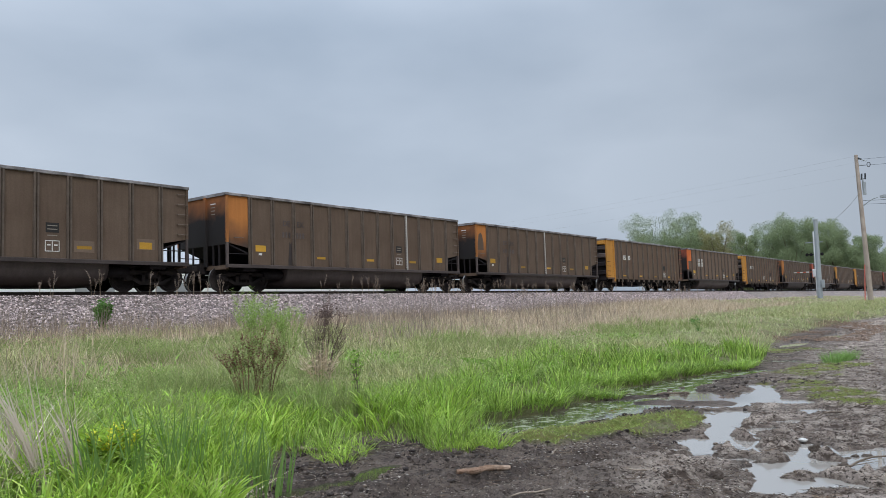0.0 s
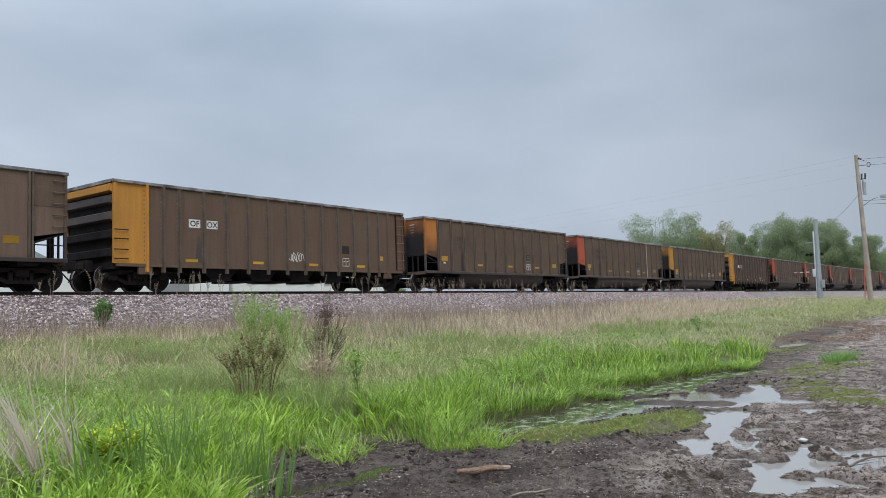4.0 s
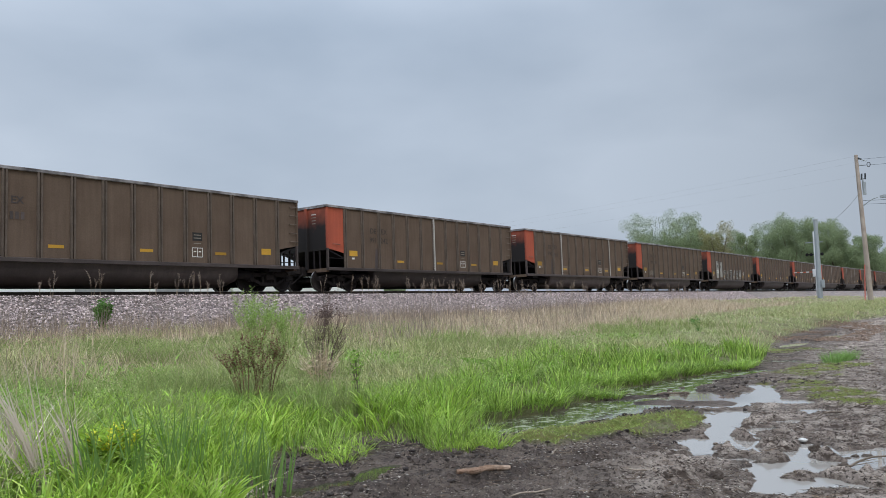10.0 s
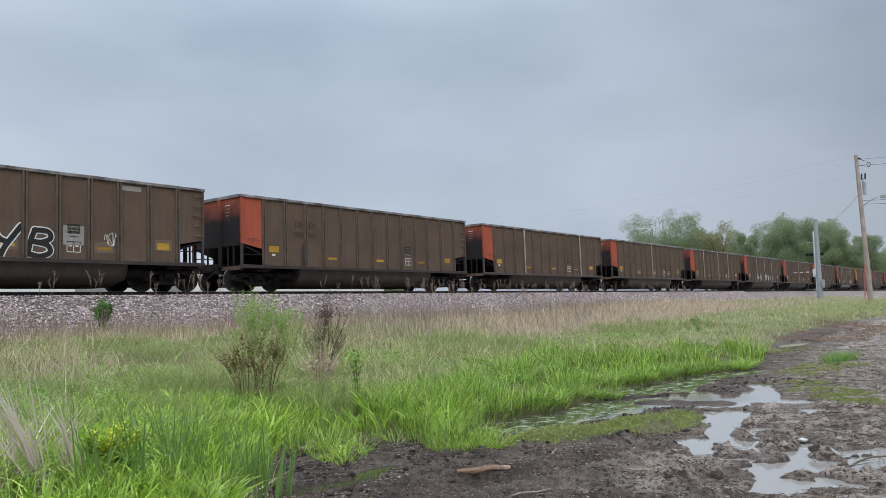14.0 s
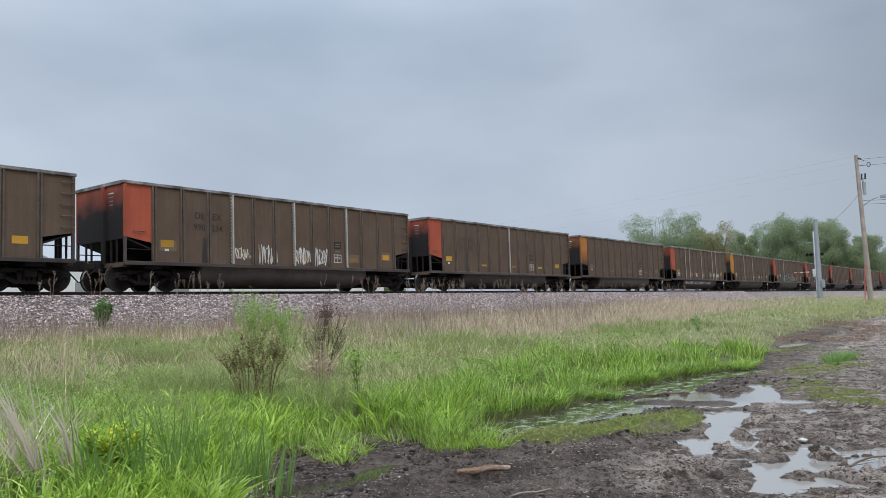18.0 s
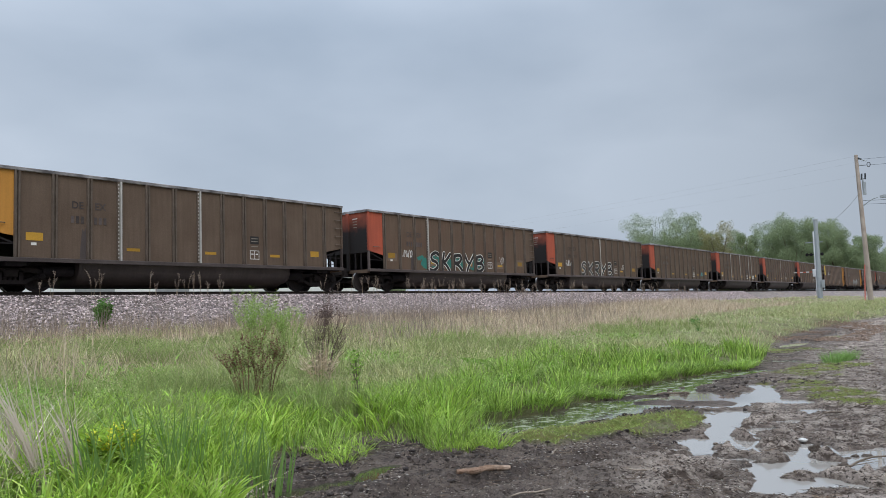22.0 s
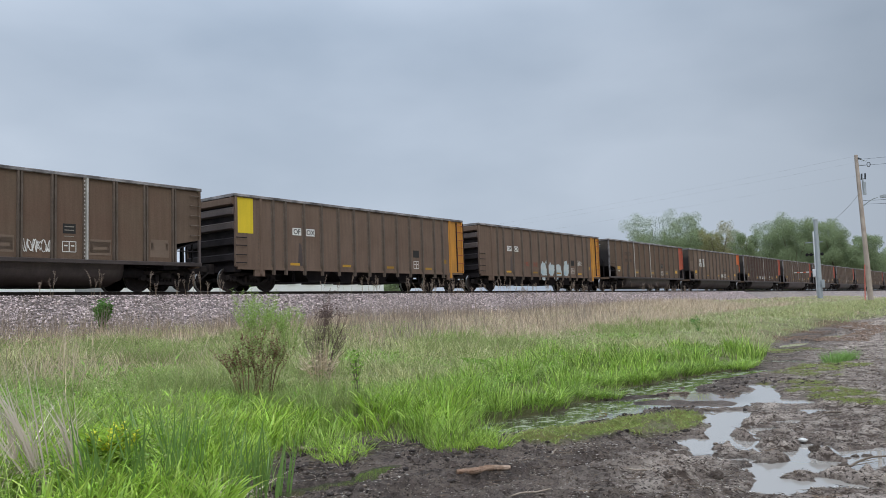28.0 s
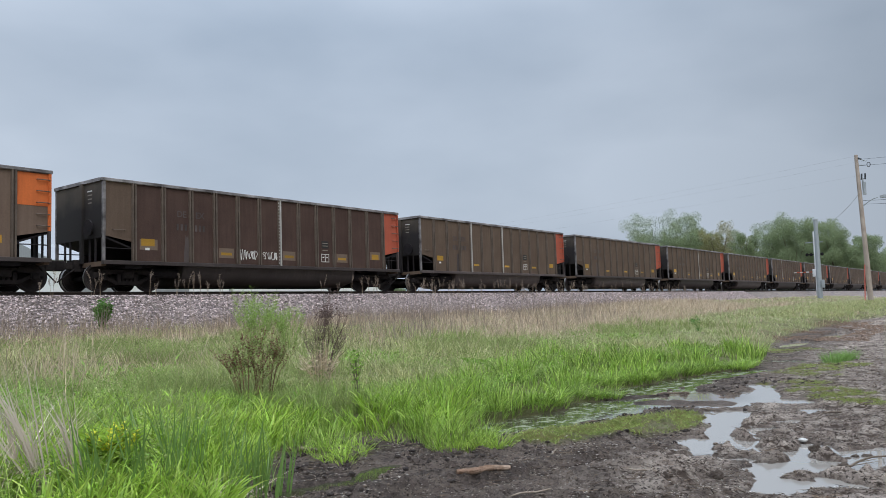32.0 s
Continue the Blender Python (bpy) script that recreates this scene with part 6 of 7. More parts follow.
def herb(name, x, y, h, spread, stems, seed, stem_mat, layers, label, category="weed", lean=(0, 0), r=0.006, fork=3):
    """A bushy weed: thin forking stems and leaves. layers: (part name, material, leaves per twig, length, width, from, to along the twig, droop)."""
    g = np.random.RandomState(seed)
    thing = new(name)
    thing.location = (x, y, float(land(x, y)) - 0.02)
    bm = B()
    twigs = []
    for i in range(stems):
        a = g.rand() * 6.283
        k = np.sqrt(g.rand())
        foot = Vector((math.cos(a) * 0.06 * spread / 0.4, math.sin(a) * 0.06 * spread / 0.4, 0))
        hh = h * (0.6 + 0.4 * g.rand()) * (1 - 0.25 * k)
        tip = Vector((math.cos(a) * spread * k + lean[0] * hh, math.sin(a) * spread * k + lean[1] * hh, hh))
        mid = foot.lerp(tip, 0.5) + Vector((0, 0, 0.06 * h)) - Vector((math.cos(a), math.sin(a), 0)) * spread * 0.1 * k
        rod(bm, foot, mid, r, r * 0.7, 4)
        rod(bm, mid, tip, r * 0.7, r * 0.3, 4)
        twigs.append((mid, tip))
        for _ in range(fork):
            s = mid.lerp(tip, 0.1 + 0.6 * g.rand())
            b = g.rand() * 6.283
            e = s + Vector((math.cos(b) * 0.35, math.sin(b) * 0.35, 0.75)) * h * (0.16 + 0.16 * g.rand())
            rod(bm, s, e, r * 0.45, r * 0.2, 3)
            twigs.append((s, e))
        twigs.append((foot, mid))
    part("stem", bm, stem_mat, thing)["kind"] = "stuff"
    for pname, mat, per, length, width, f0, f1, droop in layers:
        P, U = [], []
        for s, e in twigs:
            for _ in range(per):
                p = s.lerp(e, g.rand())
                q = p.z / h
                if q < f0 or q > f1:
                    continue
                P.append(p)
                b = g.rand() * 6.283
                U.append(Vector((math.cos(b), math.sin(b), 0.6 - droop * g.rand())).normalized())
        if not P:
            continue
        P, U = np.array(P), np.array(U)
        n = len(P)
        S = np.cross(U, g.randn(n, 3))
        S /= np.linalg.norm(S, axis=1)[:, None]
        ln = length * (0.6 + 0.7 * g.rand(n, 1))
        V = np.stack([P, P + U * ln * 0.45 + S * width / 2, P + U * ln, P + U * ln * 0.45 - S * width / 2], 1).reshape(-1, 3)
        T = (np.arange(n)[:, None, None] * 4 + np.array([(0, 1, 2), (0, 2, 3)])[None]).reshape(-1, 3)
        sheet(pname, V, T, [GRASS[mat]], thing)["kind"] = "stuff"
    return tagged(thing, label, category)


def make_weeds():
    herb("dock_weed", 6.75, 8.45, 1.08, 0.52, 20, 61, GRASS["dock"], (("leaves", "herb", 9, 0.055, 0.012, 0.05, 0.8, 0.3), ("seed_head", "dock", 13, 0.026, 0.017, 0.30, 1.2, 0.9)), "bushy weed with red-brown seed heads in the meadow", "weed", r=0.004, fork=4)
    herb("dock_weed", 6.92, 8.33, 1.12, 0.50, 17, 62, GRASS["dock"], (("leaves", "herb", 9, 0.06, 0.012, 0.1, 0.75, 0.3), ("seed_head", "dock", 11, 0.026, 0.016, 0.30, 1.2, 0.9)), "bushy weed with red-brown seed heads in the meadow", "weed", r=0.004, fork=4)
    herb("feathery_bush", 10.2, 12.5, 1.55, 0.60, 24, 63, GRASS["feather"], (("foliage", "feather", 20, 0.075, 0.008, 0.25, 1.2, 0.2),), "soft feathery light-green bush in the meadow", "bush", fork=5)
    herb("feathery_bush", 11.0, 12.4, 1.35, 0.50, 14, 64, GRASS["feather"], (("foliage", "feather", 18, 0.075, 0.008, 0.25, 1.2, 0.2),), "soft feathery light-green bush in the meadow", "bush", fork=5)
    herb("dead_weed", 8.35, 8.75, 1.6, 0.48, 36, 65, GRASS["twig"], (("dry_tops", "twig", 20, 0.030, 0.016, 0.68, 1.2, 0.8), ("leaves", "meadow", 3, 0.06, 0.012, 0.2, 0.6, 0.5)), "dead purple-brown branching weed above pale stalks", "weed", (0.10, -0.12), fork=7, r=0.005)
    herb("pale_stalks", 8.1, 8.45, 0.85, 0.40, 44, 66, GRASS["straw"], (("foliage", "straw", 6, 0.10, 0.012, 0.0, 1.0, 0.6),), "bundle of pale dead stalks under a weed", "weed", r=0.007, fork=0)
    herb("sapling", 7.45, 7.05, 0.85, 0.24, 8, 67, BARK, (("leaves", "leaf", 3, 0.055, 0.028, 0.15, 1.0, 0.8),), "thin dark sapling with sparse green leaves", "sapling", r=0.0045, fork=4)
    herb("green_shrub", 11.35, 20.4, 1.2, 0.22, 26, 68, GRASS["shrub"], (("leaves", "shrub", 14, 0.11, 0.030, 0.1, 1.2, 0.9),), "small dense green shrub at the foot of the ballast", "shrub", fork=4)
    herb("leafy_weed", 26.0, 8.9, 0.7, 0.45, 9, 69, GRASS["shrub"], (("leaves", "shrub", 2, 0.09, 0.03, 0.1, 1.2, 0.9),), "dark leafy weed at the edge of the meadow", "weed", fork=3)
    for i, (x, y, s) in enumerate(((12.2, 8.5, 0.62), (12.6, 8.2, 0.5), (9.2, 7.2, 0.4), (14.8, 8.0, 0.45), (16.2, 9.4, 0.45))):
        herb("burdock", x, y, 0.42 * s, 0.42 * s, 14, 70 + i, GRASS["leaf"], (("leaves", "leaf", 3, 0.28 * s, 0.15 * s, 0.3, 1.2, 1.0),), "rosette of broad pale-green leaves", "weed", fork=0)
    herb("yellow_flower", 3.26, 5.74, 0.46, 0.24, 26, 76, GRASS["broad"], (("leaves", "broad", 7, 0.11, 0.018, 0.0, 0.8, 0.3), ("flowers", "flower", 13, 0.022, 0.022, 0.55, 1.2, 0.9)), "clump of small yellow flowers in bright leaves", "flowers", fork=3, r=0.004)
    # tall weeds with plumes on the shoulder of the ballast
    g = random.Random(77)
    spots = [(10.7, 22.6), (11.1, 22.75), (12.3, 22.7), (12.6, 22.8), (14.2, 22.7), (14.4, 22.6), (15.3, 22.8), (15.6, 22.7), (15.9, 22.75), (16.2, 22.7), (16.5, 22.8), (17.0, 22.7), (22.0, 22.8), (24.4, 22.8), (24.8, 22.8)]
    spots += [(g.uniform(27, 45), g.uniform(22.0, 22.9)) for _ in range(60)] + [(g.uniform(45, 64), g.uniform(21.6, 22.9)) for _ in range(36)] + [(g.uniform(18, 27), g.uniform(22.5, 22.9)) for _ in range(5)]
    kinds = [herb("plume_weed", 0, 0, 0.80 + 0.12 * i, 0.10 + 0.06 * (i % 3), 2 + i % 2, 80 + i, GRASS["seed"], (("plume", "plume", 34, 0.04, 0.011, 0.34, 1.3, 0.2),), "dry weed with feathery plumes on the ballast shoulder", "weed", fork=1, r=0.005) for i in range(5)]
    for i, (x, y) in enumerate(spots):
        m = pose(x, y, float(land(x, y)) - 0.02, 0, 0, g.uniform(0, 360))
        if i < 5:
            kinds[i].matrix_basis = m
            k = kinds[i]
        else:
            k = copy_thing(kinds[i % 5], m)
        k["group"] = "plume weeds along the track"
    # green flag leaves and dead reeds in the corner of the ditch
    n = 0
    for x, y, m in ((3.45, 5.6, 16), (3.62, 5.40, 18), (3.85, 5.2, 20), (4.08, 4.98, 20), (4.3, 5.4, 14), (3.85, 5.8, 12), (4.42, 5.22, 10), (4.2, 5.75, 10), (3.08, 5.38, 14), (3.32, 5.22, 14), (2.85, 5.30, 10)):
        gg = np.random.RandomState(90 + n)
        a = gg.rand(m) * 6.283
        rr = 0.20 * np.sqrt(gg.rand(m))
        X, Y = x + rr * np.cos(a), y + rr * np.sin(a)
        clump = new("flag_plant")
        clump.location = (x, y, 0)
        for q in range(m):
            one = lambda val: np.array([val])
            foot = np.array([[X[q] - x, Y[q] - y, float(land(X[q], Y[q])) - 0.03]])
            leaf = blades("flag_leaf", foot, one(0.42 + 0.40 * gg.rand()), one(0.013 + 0.013 * gg.rand()), one(0.04 + 0.25 * gg.rand()), one(0.02 + 0.35 * gg.rand() ** 2), GRASS["iris"], 6, one(a[q] + gg.rand()))
            leaf.parent = clump
        tagged(clump, "clump of upright dark green flag leaves by the ditch", "flag plant", "flag plants in the ditch")
        n += 1
    for x, y, m, h, s in ((2.74, 5.72, 26, 1.15, 0.62), (2.93, 5.60, 24, 0.85, 0.30), (2.66, 5.85, 12, 1.1, 0.85)):
        gg = np.random.RandomState(120 + n)
        rr = 0.07 * gg.rand(m)
        a = gg.rand(m) * 6.283
        X, Y = x + rr * np.cos(a), y + rr * np.sin(a)
        clump = new("dead_reeds")
        clump.location = (x, y, 0)
        for q in range(m):
            one = lambda val: np.array([val])
            foot = np.array([[X[q] - x, Y[q] - y, float(land(X[q], Y[q])) - 0.03]])
            stalk = blades("dead_stalk", foot, one(h * (0.5 + 0.6 * gg.rand())), one(0.010 + 0.016 * gg.rand()), one(s * (0.1 + 0.9 * gg.rand())), one(0.02 + 0.35 * gg.rand() ** 2), GRASS["reed"], 5, one(np.radians(127) + 0.9 * (gg.rand() - 0.5)))
            stalk.parent = clump
        tagged(clump, "bundle of dead grey-pink reed stalks leaning over", "dead reeds", "dead reeds in the ditch")
        n += 1
    gg = np.random.RandomState(140)
    for x, y in ((3.75, 5.05), (3.55, 5.15)):
        m = 90
        X, Y = x + 0.22 * gg.randn(m), y + 0.12 * gg.randn(m)
        ob = blades("straw_heap", np.stack([X, Y, land(X, Y) + 0.03 * gg.rand(m)], 1), 0.07 + 0.09 * gg.rand(m), np.full(m, 0.008), 1.2 + gg.rand(m), 0.2 * gg.rand(m), GRASS["reed"], 3)
        tagged(ob, "flattened heap of dead straw at the ditch edge", "straw", kind="stuff")


make_weeds()


def clods(name, x, y, s, mat, seed, label, category, flat=0.7, sink=0.3):
    """Irregular lumps lying on the ground, in one mesh."""
    g = np.random.RandomState(seed)
    n = len(x)
    bm = B()
    bmesh.ops.create_icosphere(bm, subdivisions=1, radius=1.0)
    base = np.array([v.co[:] for v in bm.verts])
    T = np.array([[v.index for v in f.verts] for f in bm.faces])
    bm.free()
    k = len(base)
    V = base[None] * (1 + 0.9 * (g.rand(n, k, 1) - 0.5)) * (s[:, None] * np.stack([0.7 + 0.6 * g.rand(n), 0.7 + 0.6 * g.rand(n), flat * (0.6 + 0.6 * g.rand(n))], 1))[:, None, :]
    V += np.stack([x, y, land(x, y) + s * sink], 1)[:, None, :]
    return stuff(sheet(name, V.reshape(-1, 3), (np.arange(n)[:, None, None] * k + T[None]).reshape(-1, 3), [mat], smooth=False), label, category)


def make_litter():
    g = np.random.RandomState(33)
    n = 5000
    r = 5.0 * (26 / 5.0) ** g.rand(n)
    a = np.radians(0 + 50 * g.rand(n))
    x, y = r * np.cos(a), r * np.sin(a)
    ok = (y < edge(x) + 0.05) & (land(x, y) > 0.015) & (island(x, y) < 0.4) & (vnoise(x, y, 0.6, 60) > 0.35)
    x, y = x[ok], y[ok]
    clods("mud_clods", x, y, (0.006 + 0.012 * g.rand(len(x)) ** 3) * (1 + 0.03 * np.hypot(x, y)), MUDCLOD, 34, "crumbled dark mud clods on the track", "mud")
    n = 2600
    x = 4.4 + 11 * g.rand(n) ** 1.3
    y = edge(x) - 0.05 - 2.2 * g.rand(n) ** 1.6
    ok = (land(x, y) > 0.006) & (island(x, y) < 0.5) & (vnoise(x, y, 0.35, 66) + 0.3 * g.rand(n) > 0.56)
    x, y = x[ok], y[ok]
    clods("peat_clods", x, y, 0.010 + 0.026 * g.rand(len(x)) ** 2.2, PEAT, 35, "black crumbly clods thrown up beside the ditch", "mud", 0.8, 0.15)
    n = 60000
    r = 5.0 * (48 / 5.0) ** g.rand(n)
    a = np.radians(1 + 48 * g.rand(n))
    x, y = r * np.cos(a), r * np.sin(a)
    ok = (y < edge(x) + 0.1) & (land(x, y) > 0.012) & (island(x, y) < 0.5) & (vnoise(x, y, 0.4, 62) + 0.3 * g.rand(n) > 0.45)
    x, y = x[ok], y[ok]
    n = len(x)
    sz = (0.003 + 0.007 * g.rand(n) ** 3) * (0.7 + 0.06 * np.hypot(x, y))
    octa = np.array([(1, 0, 0), (-1, 0, 0), (0, 1, 0), (0, -1, 0), (0, 0, 1), (0, 0, -1)], float)
    T = np.array([(0, 2, 4), (2, 1, 4), (1, 3, 4), (3, 0, 4), (2, 0, 5), (1, 2, 5), (3, 1, 5), (0, 3, 5)])
    V = octa[None] * (sz[:, None] * np.array([1, 1, 0.55]) * (0.5 + 1.0 * g.rand(n, 3)))[:, None, :] + (g.rand(n, 6, 3) - 0.5) * sz[:, None, None] * 1.1
    V += np.stack([x, y, land(x, y) + sz * 0.4], 1)[:, None, :]
    stuff(sheet("mud_crumbs", V.reshape(-1, 3), (np.arange(n)[:, None, None] * 6 + T[None]).reshape(-1, 3), [CRUMB]), "fine crumbs of mud, grit and bark on the track", "mud")
    # larger lumps that stand in the ruts
    lx = np.array([8.02, 8.14, 8.22, 7.6, 12.85, 13.25, 12.2, 5.75, 5.95, 8.0, 9.35, 6.6])
    ly = np.array([1.46, 1.41, 1.32, 1.42, 4.98, 4.92, 4.5, 5.55, 5.5, 1.72, 2.75, 2.2])
    for i in range(12):
        bm = B()
        bmesh.ops.create_icosphere(bm, subdivisions=4, radius=1.0)
        off = Vector((i * 3.7, 1.3 * i, 0))
        for v in bm.verts:
            v.co *= 1 + 0.55 * noise.noise(v.co * 1.3 + off) + 0.30 * noise.noise(v.co * 3.5 + off) + 0.12 * noise.noise(v.co * 9 + off)
            v.co.z *= 0.85
        ob = part("mud_lump", bm, MUDCLOD, None)
        k = 0.03 + 0.03 * g.rand()
        ob.matrix_basis = pose(lx[i], ly[i], max(float(land(lx[i], ly[i])), -0.02) + 0.1 * k, 0, 0, 360 * g.rand()) @ Matrix.Diagonal((k * (1 + 0.4 * g.rand()), k, k, 1))
        tagged(ob, "wet lump of churned mud in the ruts", "mud lump", "mud lumps in the ruts")
    # slivers that lie flat: bleached chips and bits of stalk, dark twigs, and dead leaves farther up the road
    octa2 = np.array([(1, 0, 0), (0, 1, 0), (-1, 0, 0), (0, -1, 0), (0, 0, 1), (0, 0, -1)], float)
    T2 = np.array([(0, 1, 4), (1, 2, 4), (2, 3, 4), (3, 0, 4), (1, 0, 5), (2, 1, 5), (3, 2, 5), (0, 3, 5)])

    def slivers(name, x, y, ln, wd, mat, label, category):
        n = len(x)
        a = g.rand(n) * 6.283
        V = octa2[None] * np.stack([ln, wd, 0.5 * np.minimum(wd, 0.02)], 1)[:, None, :]
        V[:, :, 1] += (ln * 0.15 * (g.rand(n) - 0.5))[:, None] * np.array([1, 0, 1, 0, 0, 0])[None]
        V[:, 0, 2] += ln * 0.25 * (g.rand(n) - 0.3)
        ca, sa = np.cos(a)[:, None], np.sin(a)[:, None]
        V = np.stack([V[..., 0] * ca - V[..., 1] * sa, V[..., 0] * sa + V[..., 1] * ca, V[..., 2]], -1)
        V += np.stack([x, y, land(x, y) + 0.4 * np.minimum(wd, 0.02) + 0.006], 1)[:, None, :]
        stuff(sheet(name, V.reshape(-1, 3), (np.arange(n)[:, None, None] * 6 + T2[None]).reshape(-1, 3), [mat]), label, category)

    def spread_on_mud(n, far, key, cut):
        r = 5.0 * (far / 5.0) ** g.rand(n)
        a = np.radians(1 + 50 * g.rand(n))
        x, y = r * np.cos(a), r * np.sin(a)
        ok = (y < edge(x) + 0.1) & (land(x, y) > 0.012) & (vnoise(x, y, 0.45, key) > cut) & (island(x, y) < 0.6)
        return x[ok], y[ok], r[ok]

    x, y, r = spread_on_mud(26000, 26, 61, 0.34)
    n = len(x)
    slivers("wood_chips", x, y, (0.004 + 0.016 * g.rand(n) ** 3) * (0.6 + 0.07 * r), (0.0025 + 0.004 * g.rand(n)) * (0.6 + 0.07 * r), FLECK, "pale wood chips and bits of stalk on the mud", "wood chips")
    x, y, r = spread_on_mud(15000, 30, 64, 0.30)
    n = len(x)
    slivers("twig_litter", x, y, 0.02 + 0.11 * g.rand(n) ** 2.5, (0.0025 + 0.004 * g.rand(n)) * (0.6 + 0.06 * r), TWIGS, "dark broken twigs strewn over the mud", "twigs")
    x, y = 26.5 + 11 * g.rand(7000), 3.5 + 5 * g.rand(7000)
    ok = (y < edge(x) + 0.6) & (y > edge(x) - 2.6) & (vnoise(x, y, 1.2, 65) > 0.36)
    x, y = x[ok], y[ok]
    n = len(x)
    slivers("dead_leaves", x, y, 0.018 + 0.035 * g.rand(n), 0.015 + 0.02 * g.rand(n), DEADLEAF, "brown dead leaves blown together on the road", "leaves")
    for nm, x, y, ang, ln, rad, mat, lab in (
            ("log", 5.62, 3.88, -33, 0.50, 0.028, LOGWOOD, "short split red-brown log lying on the mud"), ("log", 5.75, 6.15, -68, 0.75, 0.030, TIMBER, "short grey log half in the grass"),
            ("branch", 11.0, 1.97, -11, 1.9, 0.010, BARK, "thin dark branch lying across the mud"), ("branch", 7.6, 1.25, -14, 0.95, 0.010, BARK, "thin dark branch at a puddle"), ("branch", 6.28, 2.69, -77, 0.32, 0.007, CHIP, "thin broken stick on the mud"),
            ("branch", 11.55, 5.35, -40, 0.5, 0.013, BARK, "dark wet branch lying in the pond"), ("branch", 12.4, 4.75, -60, 0.5, 0.02, BARK, "dark wet branch lying in the pond"), ("branch", 9.0, 4.55, -20, 0.35, 0.010, BARK, "dark twig standing in the pond"),
            ("branch", 10.6, 3.6, 70, 0.25, 0.012, BARK, "broken twig on the spit"), ("branch", 5.3, 3.2, -30, 0.4, 0.007, CHIP, "pale stick on the mud"), ("branch", 6.9, 3.9, 20, 0.4, 0.007, CHIP, "pale stick on the mud"), ("branch", 6.31, 2.0, 45, 0.45, 0.008, BARK, "thin broken stick on the mud")):
        bm = B()
        gg = random.Random(nm + str(x))
        bow, ph = gg.uniform(-0.06, 0.06), gg.uniform(0, 6)
        pts = [Vector((ln * (q / 12 - 0.5), ln * (bow * math.sin(q * 0.26) + 0.012 * math.sin(q * 1.3 + ph)), ln * 0.012 * math.sin(q * 0.9 + ph))) for q in range(13)]
        tube(bm, pts, [rad * (0.55 + 0.45 * math.sin(0.35 + q * 0.2)) * gg.uniform(0.86, 1.1) for q in range(13)], 10)
        pts = pts[::2]
        if nm == "branch":
            for q in (2, 3, 4):
                rod(bm, pts[q], pts[q] + Vector((gg.uniform(0.05, 0.2) * ln, gg.uniform(-0.25, 0.25) * ln, gg.uniform(0.0, 0.12) * ln)), rad * 0.4, rad * 0.15, 5)
        ob = part(nm, bm, mat, None)
        along = np.linspace(-0.5, 0.5, 9) * ln
        under = np.maximum(land(x + along * math.cos(radians(ang)), y + along * math.sin(radians(ang))), 0.0)
        ob.matrix_basis = pose(x, y, float(0.5 * under.mean() + 0.5 * under.max()) + rad * 0.6, 0, 0, ang)
        tagged(ob, lab, nm)


make_litter()


def make_white_stone():
    bm = B()
    bmesh.ops.create_icosphere(bm, subdivisions=3, radius=1.0)
    for v in bm.verts:
        v.co *= 1 + 0.25 * noise.noise(v.co * 1.4)
        v.co.z *= 0.6
    ob = part("white_stone", bm, material("white_stone", (0.42, 0.40, 0.37), 0.8, 0, 0.2, 5, 40, 0.3, 40), None)
    ob.matrix_basis = pose(8.66, 1.97, float(land(8.66, 1.97)) + 0.012, 0, 0, 35) @ Matrix.Diagonal((0.055, 0.038, 0.035, 1))
    tagged(ob, "small white stone lying on the mud", "stone")


make_white_stone()


def make_ballast():
    """Loose stones on the face of the bank."""
    g = np.random.RandomState(21)
    n = 62000
    x = 6 + 74 * g.rand(n) ** 1.4
    y = 20.35 + 2.9 * g.rand(n)
    z = land(x, y)
    s = (0.020 + 0.030 * g.rand(n) ** 1.5)
    octa = np.array([(1, 0, 0), (-1, 0, 0), (0, 1, 0), (0, -1, 0), (0, 0, 1), (0, 0, -1)], float)
    T = np.array([(0, 2, 4), (2, 1, 4), (1, 3, 4), (3, 0, 4), (2, 0, 5), (1, 2, 5), (3, 1, 5), (0, 3, 5)])
    V = octa[None] * (s[:, None] * (0.7 + 0.6 * g.rand(n, 3)))[:, None, :]
    V += (g.rand(n, 6, 3) - 0.5) * s[:, None, None] * 0.5
    V *= np.array([1.25, 1.0, 0.7])
    a = g.rand(n) * 6.28
    ca, sa = np.cos(a)[:, None], np.sin(a)[:, None]
    V = np.stack([V[..., 0] * ca - V[..., 1] * sa, V[..., 0] * sa + V[..., 1] * ca, V[..., 2]], -1)
    V += np.stack([x, y, z + 0.01], 1)[:, None, :]
    tris = (np.arange(n)[:, None, None] * 6 + T[None]).reshape(-1, 3)
    stuff(sheet("ballast_stones", V.reshape(-1, 3), tris, [STONE]), "grey crushed-stone ballast on the track bank", "ballast")


make_ballast()


# ---- poles and the crossing
def wire(name, pts, r, parent, mat, sag=0.0):
    """A cable hung between two points, sagging in the middle."""
    bm = B()
    p, q = Vector(pts[0]), Vector(pts[1])
    last = p
    for i in range(1, 13):
        t = i / 12
        nxt = p.lerp(q, t) - Vector((0, 0, sag * 4 * t * (1 - t)))
        rod(bm, last, nxt, r, r, 4)
        last = nxt
    return part(name, bm, mat, parent)


